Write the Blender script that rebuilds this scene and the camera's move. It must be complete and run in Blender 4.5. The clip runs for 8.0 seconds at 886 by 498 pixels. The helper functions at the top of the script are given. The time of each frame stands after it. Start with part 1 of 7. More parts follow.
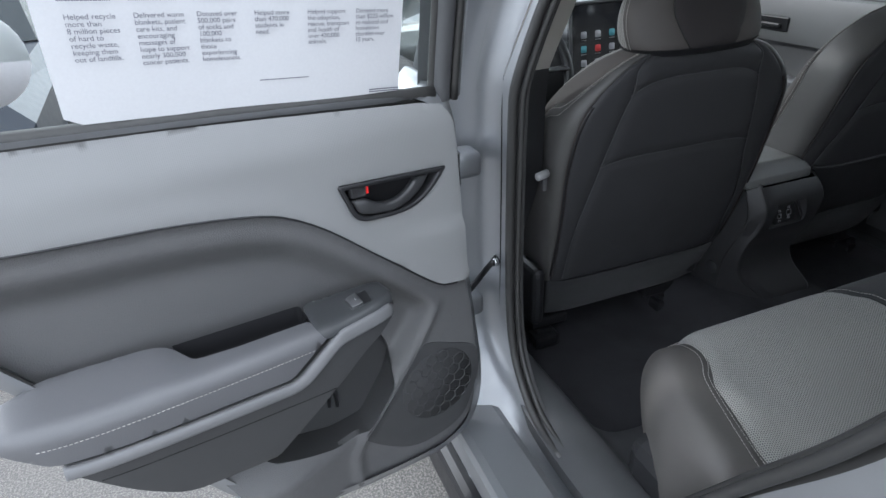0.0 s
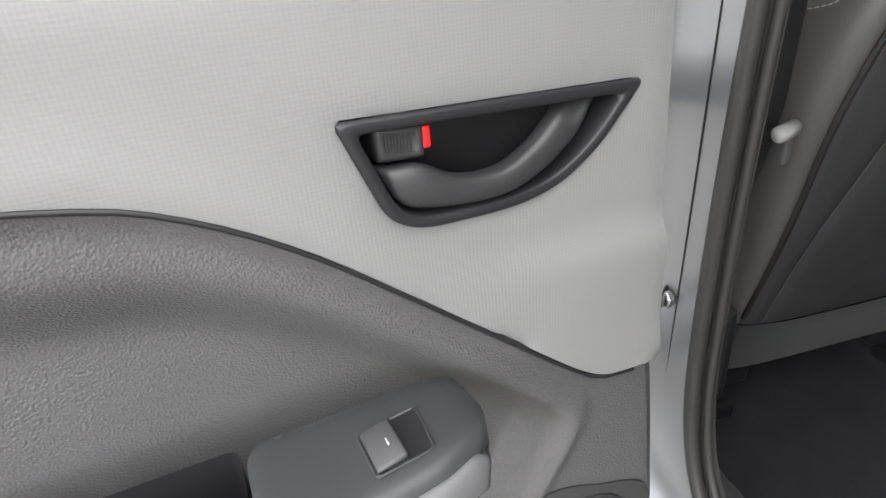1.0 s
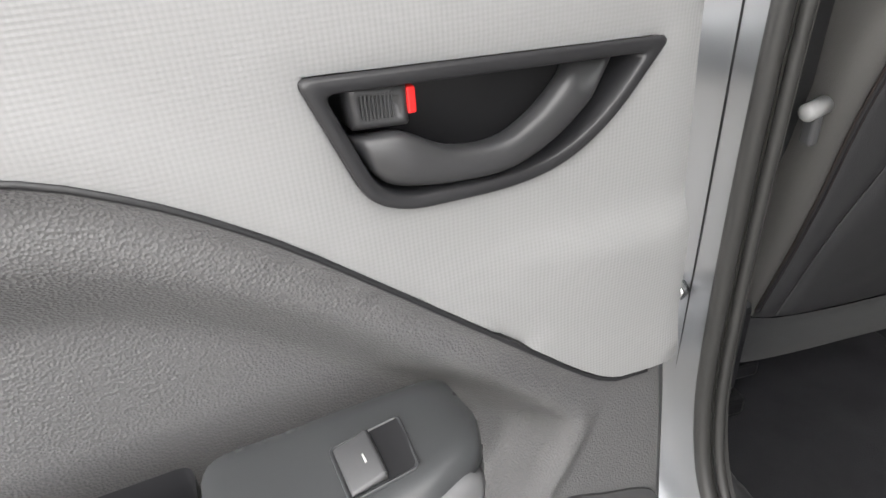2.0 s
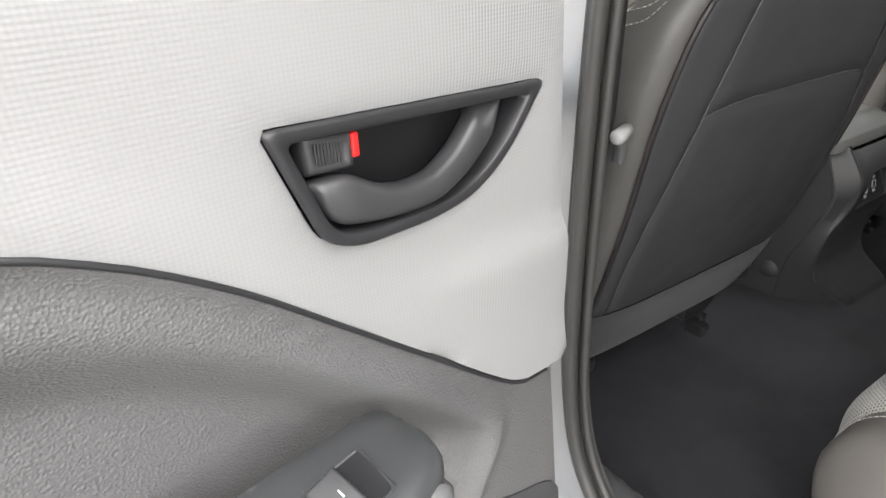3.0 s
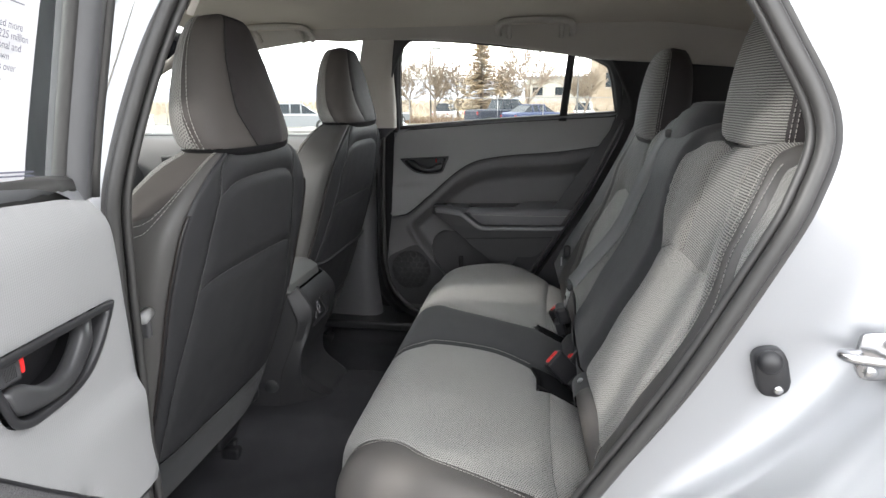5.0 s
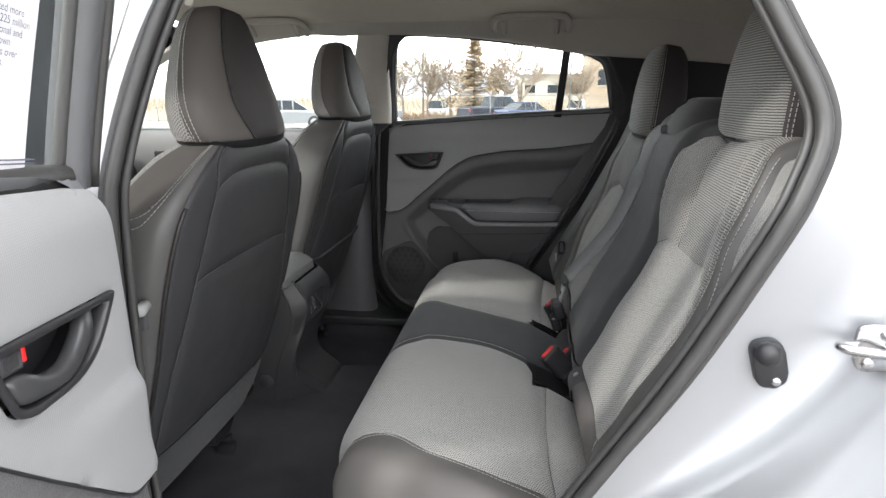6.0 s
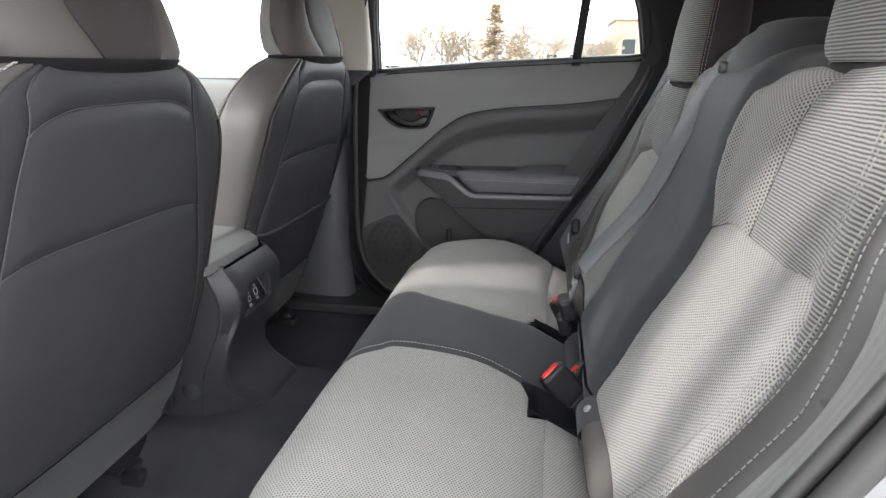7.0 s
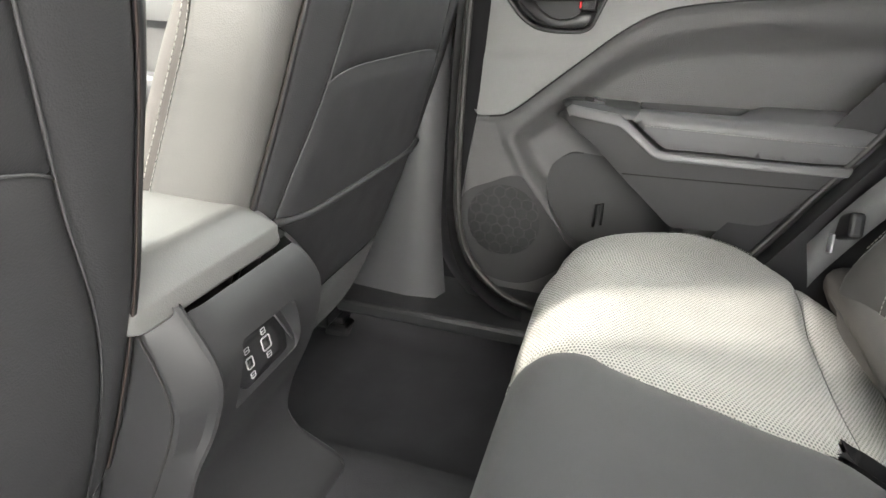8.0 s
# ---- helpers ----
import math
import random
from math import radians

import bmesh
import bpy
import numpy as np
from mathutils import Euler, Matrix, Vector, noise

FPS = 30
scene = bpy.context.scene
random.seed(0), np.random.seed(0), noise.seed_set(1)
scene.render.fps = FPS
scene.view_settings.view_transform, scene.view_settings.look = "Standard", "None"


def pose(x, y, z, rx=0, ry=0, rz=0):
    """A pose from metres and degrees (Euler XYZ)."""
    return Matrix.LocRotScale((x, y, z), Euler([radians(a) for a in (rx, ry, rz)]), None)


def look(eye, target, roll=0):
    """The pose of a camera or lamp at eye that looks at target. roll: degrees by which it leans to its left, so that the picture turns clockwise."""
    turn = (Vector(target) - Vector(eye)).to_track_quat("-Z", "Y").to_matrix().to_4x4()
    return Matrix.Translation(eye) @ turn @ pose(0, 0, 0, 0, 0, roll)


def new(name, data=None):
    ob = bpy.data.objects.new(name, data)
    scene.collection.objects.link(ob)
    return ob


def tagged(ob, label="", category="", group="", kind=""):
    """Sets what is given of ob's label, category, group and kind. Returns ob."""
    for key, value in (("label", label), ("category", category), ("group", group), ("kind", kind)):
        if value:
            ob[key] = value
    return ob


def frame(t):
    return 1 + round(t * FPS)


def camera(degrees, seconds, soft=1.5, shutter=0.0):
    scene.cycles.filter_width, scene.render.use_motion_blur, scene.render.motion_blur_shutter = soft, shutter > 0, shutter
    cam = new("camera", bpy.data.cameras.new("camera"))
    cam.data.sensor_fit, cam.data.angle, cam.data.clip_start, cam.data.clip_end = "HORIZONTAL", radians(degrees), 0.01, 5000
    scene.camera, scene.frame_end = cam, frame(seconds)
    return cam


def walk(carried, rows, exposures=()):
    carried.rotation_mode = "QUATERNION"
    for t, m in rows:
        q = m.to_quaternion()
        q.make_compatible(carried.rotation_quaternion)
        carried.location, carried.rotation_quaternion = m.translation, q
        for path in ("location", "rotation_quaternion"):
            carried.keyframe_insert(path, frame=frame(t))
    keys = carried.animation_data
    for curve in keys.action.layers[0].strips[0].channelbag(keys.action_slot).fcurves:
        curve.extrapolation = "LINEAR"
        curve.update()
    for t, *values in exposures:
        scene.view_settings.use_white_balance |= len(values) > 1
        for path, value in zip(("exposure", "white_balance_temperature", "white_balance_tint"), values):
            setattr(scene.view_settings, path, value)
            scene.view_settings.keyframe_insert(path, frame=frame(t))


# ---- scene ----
cam = camera(72.0, 8.0)
PATH = [
    (0, (-1.185, -0.089, 1.360), (-0.576, 1.564, 0.413), -2.9),
    (0.5, (-1.124, 0.266, 1.212), (-0.624, 1.962, 0.276), -3.9),
    (1, (-1.067, 0.414, 1.128), (-0.671, 2.119, 0.16), -4.9),
    (1.2, (-1.057, 0.434, 1.112), (-0.689, 2.139, 0.134), -4.6),
    (2.3, (-1.052, 0.453, 1.105), (-0.642, 2.127, 0.091), -4.4),
    (2.5, (-1.059, 0.452, 1.107), (-0.59, 2.116, 0.102), -4.0),
    (3, (-1.115, 0.453, 1.113), (-0.151, 1.95, 0.203), -2.6),
    (3.5, (-1.186, 0.38, 1.155), (0.414, 1.328, 0.419), -0.1),
    (3.8, (-1.264, 0.306, 1.177), (0.536, 0.946, 0.585), 0.2),
    (4, (-1.297, 0.285, 1.197), (0.558, 0.789, 0.645), 0.3),
    (4.5, (-1.35, 0.311, 1.217), (0.561, 0.64, 0.728), -0.3),
    (6, (-1.359, 0.341, 1.211), (0.562, 0.609, 0.722), -0.0),
    (6.5, (-1.266, 0.331, 1.18), (0.641, 0.619, 0.653), 0.2),
    (7, (-1.002, 0.312, 1.139), (0.885, 0.628, 0.559), 0.8),
    (7.3, (-0.831, 0.378, 1.099), (1.035, 0.738, 0.475), 0.7),
    (7.5, (-0.664, 0.442, 1.055), (1.176, 0.852, 0.385), 0.9),
    (7.8, (-0.482, 0.567, 1.041), (1.329, 0.951, 0.284), 3.3),
    (8, (-0.360, 0.584, 1.015), (1.414, 1.075, 0.236), 3.1),
]
walk(cam, [(t, look(eye, target, roll)) for t, eye, target, roll in PATH], exposures=[(0.0, 0.10, 5800, 8), (0.5, 0.55, 6300, 10), (1.0, 0.88, 6650, 10), (2.5, 1.25, 6750, 10), (3.0, 1.45, 6750, 10), (3.5, 1.65, 6750, 10), (4.0, 1.3, 6500, 10), (4.5, 1.05, 6450, 10), (6.5, 1.1, 6450, 10), (7.0, 1.65, 6450, 10), (7.5, 2.4, 6600, 8), (8.0, 2.85, 6900, 8)])

# ---- light ----
SUN_TO = Vector((-0.52, 0.69, 0.50)).normalized()
sun = new("sun", bpy.data.lights.new("sun", "SUN"))
sun.data.energy, sun.data.angle, sun.data.color = 1.35, radians(4.0), (1.0, 0.96, 0.9)
sun.matrix_world = look((0, 0, 0), -SUN_TO)
world = bpy.data.worlds.new("sky")
scene.world = world
world.use_nodes = True
wn, wl = world.node_tree.nodes, world.node_tree.links
sky = wn.new("ShaderNodeTexSky")
sky.sky_type, sky.sun_disc = "NISHITA", False
sky.sun_elevation, sky.sun_rotation = math.asin(SUN_TO.z), math.atan2(SUN_TO.x, SUN_TO.y)
back = wn["Background"]
back.inputs["Strength"].default_value = 0.148
tc = wn.new("ShaderNodeTexCoord")
mp = wn.new("ShaderNodeMapping")
mp.inputs["Scale"].default_value = (1.0, 1.0, 3.2)
cl = wn.new("ShaderNodeTexNoise")
cl.inputs["Scale"].default_value, cl.inputs["Detail"].default_value, cl.inputs["Roughness"].default_value = 2.3, 6.0, 0.55
cr = wn.new("ShaderNodeValToRGB")
cr.color_ramp.elements[0].position, cr.color_ramp.elements[1].position = 0.36, 0.52
shade = wn.new("ShaderNodeValToRGB")
shade.color_ramp.elements[0].position, shade.color_ramp.elements[1].position = 0.35, 0.68
shade.color_ramp.elements[0].color, shade.color_ramp.elements[1].color = (17.0, 17.2, 17.8, 1), (32.0, 31.8, 31.4, 1)
mx = wn.new("ShaderNodeMixRGB")
wl.new(tc.outputs["Generated"], mp.inputs["Vector"])
wl.new(mp.outputs["Vector"], cl.inputs["Vector"])
wl.new(cl.outputs["Fac"], cr.inputs["Fac"])
wl.new(cl.outputs["Fac"], shade.inputs["Fac"])
wl.new(cr.outputs["Color"], mx.inputs["Fac"])
wl.new(sky.outputs["Color"], mx.inputs["Color1"])
wl.new(shade.outputs["Color"], mx.inputs["Color2"])
wl.new(mx.outputs["Color"], back.inputs["Color"])


# ---- materials ----
class Nodes:
    """A small writer of node trees."""

    def __init__(self, name):
        self.m = bpy.data.materials.new(name)
        self.m.use_nodes = True
        self.t = self.m.node_tree
        self.p = self.t.nodes["Principled BSDF"]

    def node(self, kind, **sets):
        n = self.t.nodes.new(kind)
        for key, value in sets.items():
            if key in n.inputs:
                n.inputs[key].default_value = value
        return n

    def link(self, a, b):
        self.t.links.new(a, b)

    def math(self, op, a, b=None, c=None):
        n = self.t.nodes.new("ShaderNodeMath")
        n.operation = op
        for i, v in enumerate((a, b, c)):
            if v is None:
                continue
            if isinstance(v, (int, float)):
                n.inputs[i].default_value = v
            else:
                self.link(v, n.inputs[i])
        return n.outputs[0]

    def mix(self, fac, a, b):
        n = self.t.nodes.new("ShaderNodeMixRGB")
        for i, v in zip(("Fac", "Color1", "Color2"), (fac, a, b)):
            if isinstance(v, (int, float)):
                n.inputs[i].default_value = v
            elif isinstance(v, tuple):
                n.inputs[i].default_value = (*v[:3], 1)
            else:
                self.link(v, n.inputs[i])
        return n.outputs[0]

    def coords(self, uv=False):
        return self.t.nodes.new("ShaderNodeTexCoord").outputs["UV" if uv else "Object"]

    def noise(self, scale, vec=None, detail=3.0):
        n = self.node("ShaderNodeTexNoise", Scale=scale, Detail=detail)
        self.link(vec if vec is not None else self.coords(), n.inputs["Vector"])
        return n.outputs["Fac"]

    def voronoi(self, scale, vec=None, feature="F1"):
        n = self.t.nodes.new("ShaderNodeTexVoronoi")
        n.feature = feature
        n.inputs["Scale"].default_value = scale
        self.link(vec if vec is not None else self.coords(), n.inputs["Vector"])
        return n.outputs["Distance"]

    def bump(self, height, strength=0.3, dist=0.001):
        n = self.node("ShaderNodeBump", Strength=strength, Distance=dist)
        self.link(height, n.inputs["Height"])
        self.link(n.outputs[0], self.p.inputs["Normal"])


def scaled(c, k):
    return tuple(min(1.0, v * k) for v in c)


def mat(name, col, rough=0.5, metal=0.0, vary=0.18, vscale=9.0, grain=500.0, bump=0.15, dist=0.0006, coat=0.0, kind="noise", spec=0.5, sheen=0.0):
    """A surface with broad and fine variation of its colour, and fine relief."""
    n = Nodes(name)
    broad, fine = n.noise(vscale), n.noise(grain)
    c = n.mix(broad, scaled(col, 1 - vary), scaled(col, 1 + vary))
    c = n.mix(n.math("MULTIPLY", fine, 0.35), c, scaled(col, 0.75))
    n.link(c, n.p.inputs["Base Color"])
    n.link(n.math("ADD", n.math("MULTIPLY", n.noise(vscale * 3), 0.14), rough - 0.07), n.p.inputs["Roughness"])
    n.p.inputs["Metallic"].default_value = metal
    n.p.inputs["Specular IOR Level"].default_value = spec
    n.p.inputs["Coat Weight"].default_value = coat
    n.p.inputs["Coat Roughness"].default_value = 0.06
    n.p.inputs["Sheen Weight"].default_value = sheen
    if bump:
        n.bump(n.voronoi(grain) if kind == "cell" else fine, bump, dist)
    return n.m


def cloth(name, light, dark, pitch, ribs=False, rough=0.85, depth=0.5, slant=0.0):
    """Woven seat cloth laid out in metres on the sheet: rows of light knots on a dark ground, or cross ribs."""
    n = Nodes(name)
    uv = n.coords(True)
    s = n.t.nodes.new("ShaderNodeSeparateXYZ")
    n.link(uv, s.inputs[0])
    k = 2 * math.pi / pitch
    wob = n.math("MULTIPLY", n.math("SUBTRACT", n.noise(60.0, uv), 0.5), 0.0018)
    x, y = n.math("ADD", s.outputs["X"], wob), n.math("ADD", s.outputs["Y"], wob)
    if ribs:
        a = n.math("SINE", n.math("MULTIPLY", n.math("ADD", y, n.math("MULTIPLY", x, slant)), k))
        b = n.math("SINE", n.math("MULTIPLY", x, k * 2.3))
        h = n.math("ADD", n.math("MULTIPLY", a, 0.42), n.math("ADD", 0.5, n.math("MULTIPLY", b, 0.08)))
    else:
        a = n.math("COSINE", n.math("MULTIPLY", x, k))
        b = n.math("COSINE", n.math("MULTIPLY", n.math("ADD", n.math("MULTIPLY", x, 0.5), n.math("MULTIPLY", y, 0.866)), k))
        c = n.math("COSINE", n.math("MULTIPLY", n.math("SUBTRACT", n.math("MULTIPLY", x, 0.5), n.math("MULTIPLY", y, 0.866)), k))
        h = n.math("SUBTRACT", 0.667, n.math("MULTIPLY", n.math("ADD", a, n.math("ADD", b, c)), 0.30))
    h = n.math("ADD", h, n.math("MULTIPLY", n.math("SUBTRACT", n.noise(1100.0, uv), 0.5), 0.35))
    sharp = n.node("ShaderNodeMapRange", **{"From Min": 0.15, "From Max": 0.85})
    n.link(h, sharp.inputs["Value"])
    c = n.mix(sharp.outputs[0], dark, light)
    c = n.mix(n.math("MULTIPLY", n.noise(7.0), 0.2), c, scaled(light, 0.55))
    n.link(c, n.p.inputs["Base Color"])
    n.p.inputs["Roughness"].default_value = rough
    n.p.inputs["Sheen Weight"].default_value = 0.25
    n.p.inputs["Specular IOR Level"].default_value = 0.25
    n.bump(h, depth, 0.0012)
    return n.m


def glass(name, tint=(0.93, 0.97, 0.95), gloss=1.0):
    n = Nodes(name)
    clear = n.t.nodes.new("ShaderNodeBsdfTransparent")
    clear.inputs[0].default_value = (*tint, 1)
    shine = n.node("ShaderNodeBsdfGlossy", Roughness=0.02)
    fr = n.node("ShaderNodeFresnel", IOR=1.5)
    m = n.t.nodes.new("ShaderNodeMixShader")
    n.link(n.math("MULTIPLY", fr.outputs[0], gloss), m.inputs[0])
    n.link(clear.outputs[0], m.inputs[1])
    n.link(shine.outputs[0], m.inputs[2])
    n.link(m.outputs[0], n.t.nodes["Material Output"].inputs["Surface"])
    return n.m


def panel_weave(name, col):
    """Moulded door plastic with a fine raised lattice."""
    n = Nodes(name)
    uv = n.coords(True)
    s = n.t.nodes.new("ShaderNodeSeparateXYZ")
    n.link(uv, s.inputs[0])
    k = 2 * math.pi / 0.0040
    a = n.math("SINE", n.math("MULTIPLY", n.math("ADD", s.outputs["Y"], n.math("MULTIPLY", s.outputs["X"], 0.9)), k))
    b = n.math("SINE", n.math("MULTIPLY", n.math("SUBTRACT", s.outputs["Y"], n.math("MULTIPLY", s.outputs["X"], 0.9)), k))
    h = n.math("MULTIPLY", a, b)
    c = n.mix(n.noise(5.0), scaled(col, 0.93), scaled(col, 1.07))
    c = n.mix(n.math("ADD", 0.12, n.math("MULTIPLY", h, 0.10)), c, scaled(col, 0.6))
    n.link(c, n.p.inputs["Base Color"])
    n.p.inputs["Roughness"].default_value = 0.5
    n.p.inputs["Specular IOR Level"].default_value = 0.45
    n.bump(h, 0.25, 0.0003)
    return n.m


def asphalt_mat():
    n = Nodes("asphalt")
    v = n.voronoi(140.0)
    c = n.mix(n.noise(1.2), (0.11, 0.105, 0.10), (0.17, 0.16, 0.15))
    stone = n.mix(n.noise(300.0), (0.07, 0.066, 0.062), (0.40, 0.375, 0.34))
    c = n.mix(n.math("GREATER_THAN", n.noise(170.0), 0.52), c, stone)
    n.link(c, n.p.inputs["Base Color"])
    n.p.inputs["Roughness"].default_value = 0.9
    n.bump(v, 0.6, 0.004)
    return n.m


M_SILVER = mat("silver_paint", (0.30, 0.307, 0.32), 0.33, 0.55, vary=0.03, grain=2500.0, bump=0.0, coat=0.3)
M_PANEL = panel_weave("grained_panel", (0.252, 0.252, 0.255))
M_GRAIN = mat("leather_grain_plastic", (0.120, 0.119, 0.121), 0.44, vary=0.10, grain=620.0, bump=0.8, dist=0.0007, kind="cell")
M_PLASTIC = mat("dark_plastic", (0.030, 0.031, 0.033), 0.40, vary=0.1, grain=1500.0, bump=0.12)
M_CORNER = mat("blue_grey_plastic", (0.048, 0.055, 0.061), 0.45, vary=0.08, grain=1300.0, bump=0.12)
M_GREYPL = mat("grey_plastic", (0.085, 0.085, 0.089), 0.40, vary=0.08, grain=1300.0, bump=0.12)
M_BLACK = mat("black_plastic", (0.018, 0.018, 0.02), 0.42, vary=0.1, grain=1200.0, bump=0.08)
M_RUBBER = mat("rubber_seal", (0.042, 0.041, 0.040), 0.46, vary=0.1, grain=900.0, bump=0.1)
M_LEATHER = mat("dark_leatherette", (0.110, 0.103, 0.098), 0.60, vary=0.12, grain=700.0, bump=0.28, dist=0.0005, kind="cell", spec=0.35)
M_SEATSIDE = mat("grey_seat_side_leatherette", (0.088, 0.085, 0.083), 0.50, vary=0.12, grain=700.0, bump=0.28, dist=0.0005, kind="cell")
M_HEAD = mat("headrest_leatherette", (0.080, 0.072, 0.068), 0.68, vary=0.1, grain=700.0, bump=0.28, dist=0.0005, kind="cell")
M_HEADBACK = mat("dark_headrest_leatherette", (0.038, 0.034, 0.035), 0.7, vary=0.1, grain=700.0, bump=0.28, dist=0.0005, kind="cell", spec=0.3)
M_BACK = mat("black_leatherette", (0.045, 0.045, 0.048), 0.52, vary=0.12, grain=700.0, bump=0.25, dist=0.0005, kind="cell", spec=0.22)
M_PAD = mat("armrest_leatherette", (0.125, 0.125, 0.132), 0.42, vary=0.06, grain=650.0, bump=0.22, dist=0.0005, kind="cell")
M_MESH = cloth("light_mesh_cloth", (0.37, 0.365, 0.345), (0.085, 0.085, 0.084), 0.0037)
M_RIB = cloth("ribbed_cloth", (0.32, 0.315, 0.30), (0.035, 0.035, 0.034), 0.0038, ribs=True)
M_WEAVE = cloth("edge_weave_cloth", (0.32, 0.31, 0.295), (0.035, 0.035, 0.035), 0.0044)
M_SIDECLOTH = cloth("striped_side_cloth", (0.42, 0.415, 0.40), (0.15, 0.15, 0.148), 0.011, ribs=True, slant=40.0)
M_DARKCLOTH = mat("charcoal_cloth", (0.038, 0.039, 0.042), 0.75, vary=0.12, grain=900.0, bump=0.3, sheen=0.1)
M_WELL = mat("black_cloth", (0.014, 0.014, 0.015), 0.85, vary=0.1, grain=900.0, bump=0.3, spec=0.2)
M_TAPE = mat("brown_zip_tape", (0.034, 0.024, 0.021), 0.8, vary=0.1, bump=0.0)
M_CARPET = mat("black_carpet", (0.048, 0.048, 0.053), 0.95, vary=0.35, vscale=14.0, grain=700.0, bump=0.9, dist=0.003, spec=0.15)
M_FLAP = mat("grey_felt", (0.023, 0.024, 0.027), 0.95, vary=0.25, vscale=25.0, grain=900.0, bump=0.6, dist=0.0015, sheen=0.1)
M_LINER = mat("headliner_fabric", (0.60, 0.555, 0.475), 0.9, vary=0.05, grain=900.0, bump=0.3)
M_TRIMLIGHT = mat("light_pillar_trim", (0.48, 0.455, 0.41), 0.6, vary=0.05, grain=1200.0, bump=0.15)
M_THREAD = mat("pale_thread", (0.40, 0.39, 0.37), 0.8, vary=0.1, bump=0.0)
# near-black for seams and joints, and for painted shade in the lid's gap
M_SEAM = mat("seam_and_gap_shade", (0.02, 0.02, 0.02), 0.8, vary=0.1, bump=0.0)
M_CHROME = mat("bright_steel", (0.56, 0.56, 0.57), 0.25, 1.0, vary=0.05, grain=900.0, bump=0.05)
M_STEEL = mat("polished_steel", (0.78, 0.78, 0.79), 0.3, 0.8, vary=0.05, grain=900.0, bump=0.05)
# seam tubes paler than the black back, a painted glint along the sewing
M_SEAMGLINT = mat("grey_seam_glint", (0.062, 0.062, 0.065), 0.6, vary=0.1, bump=0.0)
M_RED = mat("red_plastic", (0.75, 0.02, 0.02), 0.4, vary=0.05, bump=0.0)
M_WEB = mat("grey_belt_webbing", (0.23, 0.232, 0.236), 0.6, vary=0.08, grain=1200.0, bump=0.4)
M_WEBDARK = mat("dark_belt_webbing", (0.06, 0.06, 0.065), 0.6, vary=0.08, grain=1200.0, bump=0.4)
M_BLACKSATIN = mat("satin_black_plastic", (0.022, 0.022, 0.024), 0.38, vary=0.1, grain=1200.0, bump=0.06)
M_HANDLE = mat("handle_plastic", (0.038, 0.038, 0.040), 0.36, vary=0.08, grain=1500.0, bump=0.05)
M_KICK = mat("sill_plastic", (0.060, 0.061, 0.064), 0.5, vary=0.2, vscale=14.0, grain=900.0, bump=0.2)
M_GREYPALE = mat("pale_grey_plastic", (0.33, 0.33, 0.33), 0.45, vary=0.08, bump=0.05)
M_CONPAD = mat("console_lid_leatherette", (0.14, 0.14, 0.138), 0.45, vary=0.06, grain=650.0, bump=0.22, dist=0.0005, kind="cell")
M_POD = mat("satin_switch_plastic", (0.052, 0.054, 0.057), 0.33, vary=0.08, grain=1500.0, bump=0.10)
M_SPKPANEL = mat("speaker_panel_plastic", (0.062, 0.062, 0.064), 0.5, vary=0.08, grain=1300.0, bump=0.15, spec=0.35)
M_SPEAKER = mat("speaker_cloth", (0.044, 0.044, 0.046), 0.7, vary=0.2, vscale=60.0, grain=900.0, bump=0.8, dist=0.001, kind="cell")
M_CONSOLE = mat("satin_console_plastic", (0.034, 0.034, 0.036), 0.42, vary=0.08, grain=1500.0, bump=0.12, spec=0.25)
# lighter than the fascia: light falling on the upturned lip is put into the colour
M_LIP = mat("lit_lip_plastic", (0.15, 0.15, 0.155), 0.36, vary=0.06, grain=1300.0, bump=0.06)
M_GLASS = glass("window_glass")
M_DIMLAMP = mat("dark_red_lamp", (0.25, 0.01, 0.01), 0.3, vary=0.05, bump=0.0)
M_SCREEN = mat("glossy_black_screen", (0.012, 0.013, 0.016), 0.12, vary=0.05, bump=0.0, coat=0.5)
M_PAPER = mat("white_paper", (0.68, 0.68, 0.70), 0.8, vary=0.02, grain=300.0, bump=0.05)
M_INK = mat("grey_ink", (0.13, 0.13, 0.17), 0.8, vary=0.1, bump=0.0)
M_WHITE = mat("white_print", (0.75, 0.75, 0.75), 0.6, vary=0.03, bump=0.0)
M_ASPHALT = asphalt_mat()


# ---- shape helpers ----
def clamp01(t):
    return max(0.0, min(1.0, t))


def smooth(e0, e1, v):
    t = clamp01((v - e0) / (e1 - e0))
    return t * t * (3 - 2 * t)


def interp(table, v):
    """Smooth reading of a small table of (key, value) pairs."""
    if v <= table[0][0]:
        return table[0][1]
    for (a, p), (b, q) in zip(table, table[1:]):
        if v <= b:
            t = (v - a) / (b - a)
            return p + (q - p) * t
    return table[-1][1]


def spline(pts, n=8, closed=False):
    """Points along a smooth curve through pts."""
    pts = [np.array(p, float) for p in pts]
    out, m = [], len(pts)
    for i in range(m if closed else m - 1):
        p1, p2 = pts[i], pts[(i + 1) % m]
        p0 = pts[i - 1] if closed or i else 2 * p1 - p2
        p3 = pts[(i + 2) % m] if closed or i + 2 < m else 2 * p2 - p1
        for j in range(n):
            t = j / n
            out.append(0.5 * (2 * p1 + (p2 - p0) * t + (2 * p0 - 5 * p1 + 4 * p2 - p3) * t * t + (3 * p1 - p0 - 3 * p2 + p3) * t ** 3))
    if not closed:
        out.append(pts[-1])
    return out


def soft_table(table, n=10):
    return [tuple(p) for p in spline(table, n)]


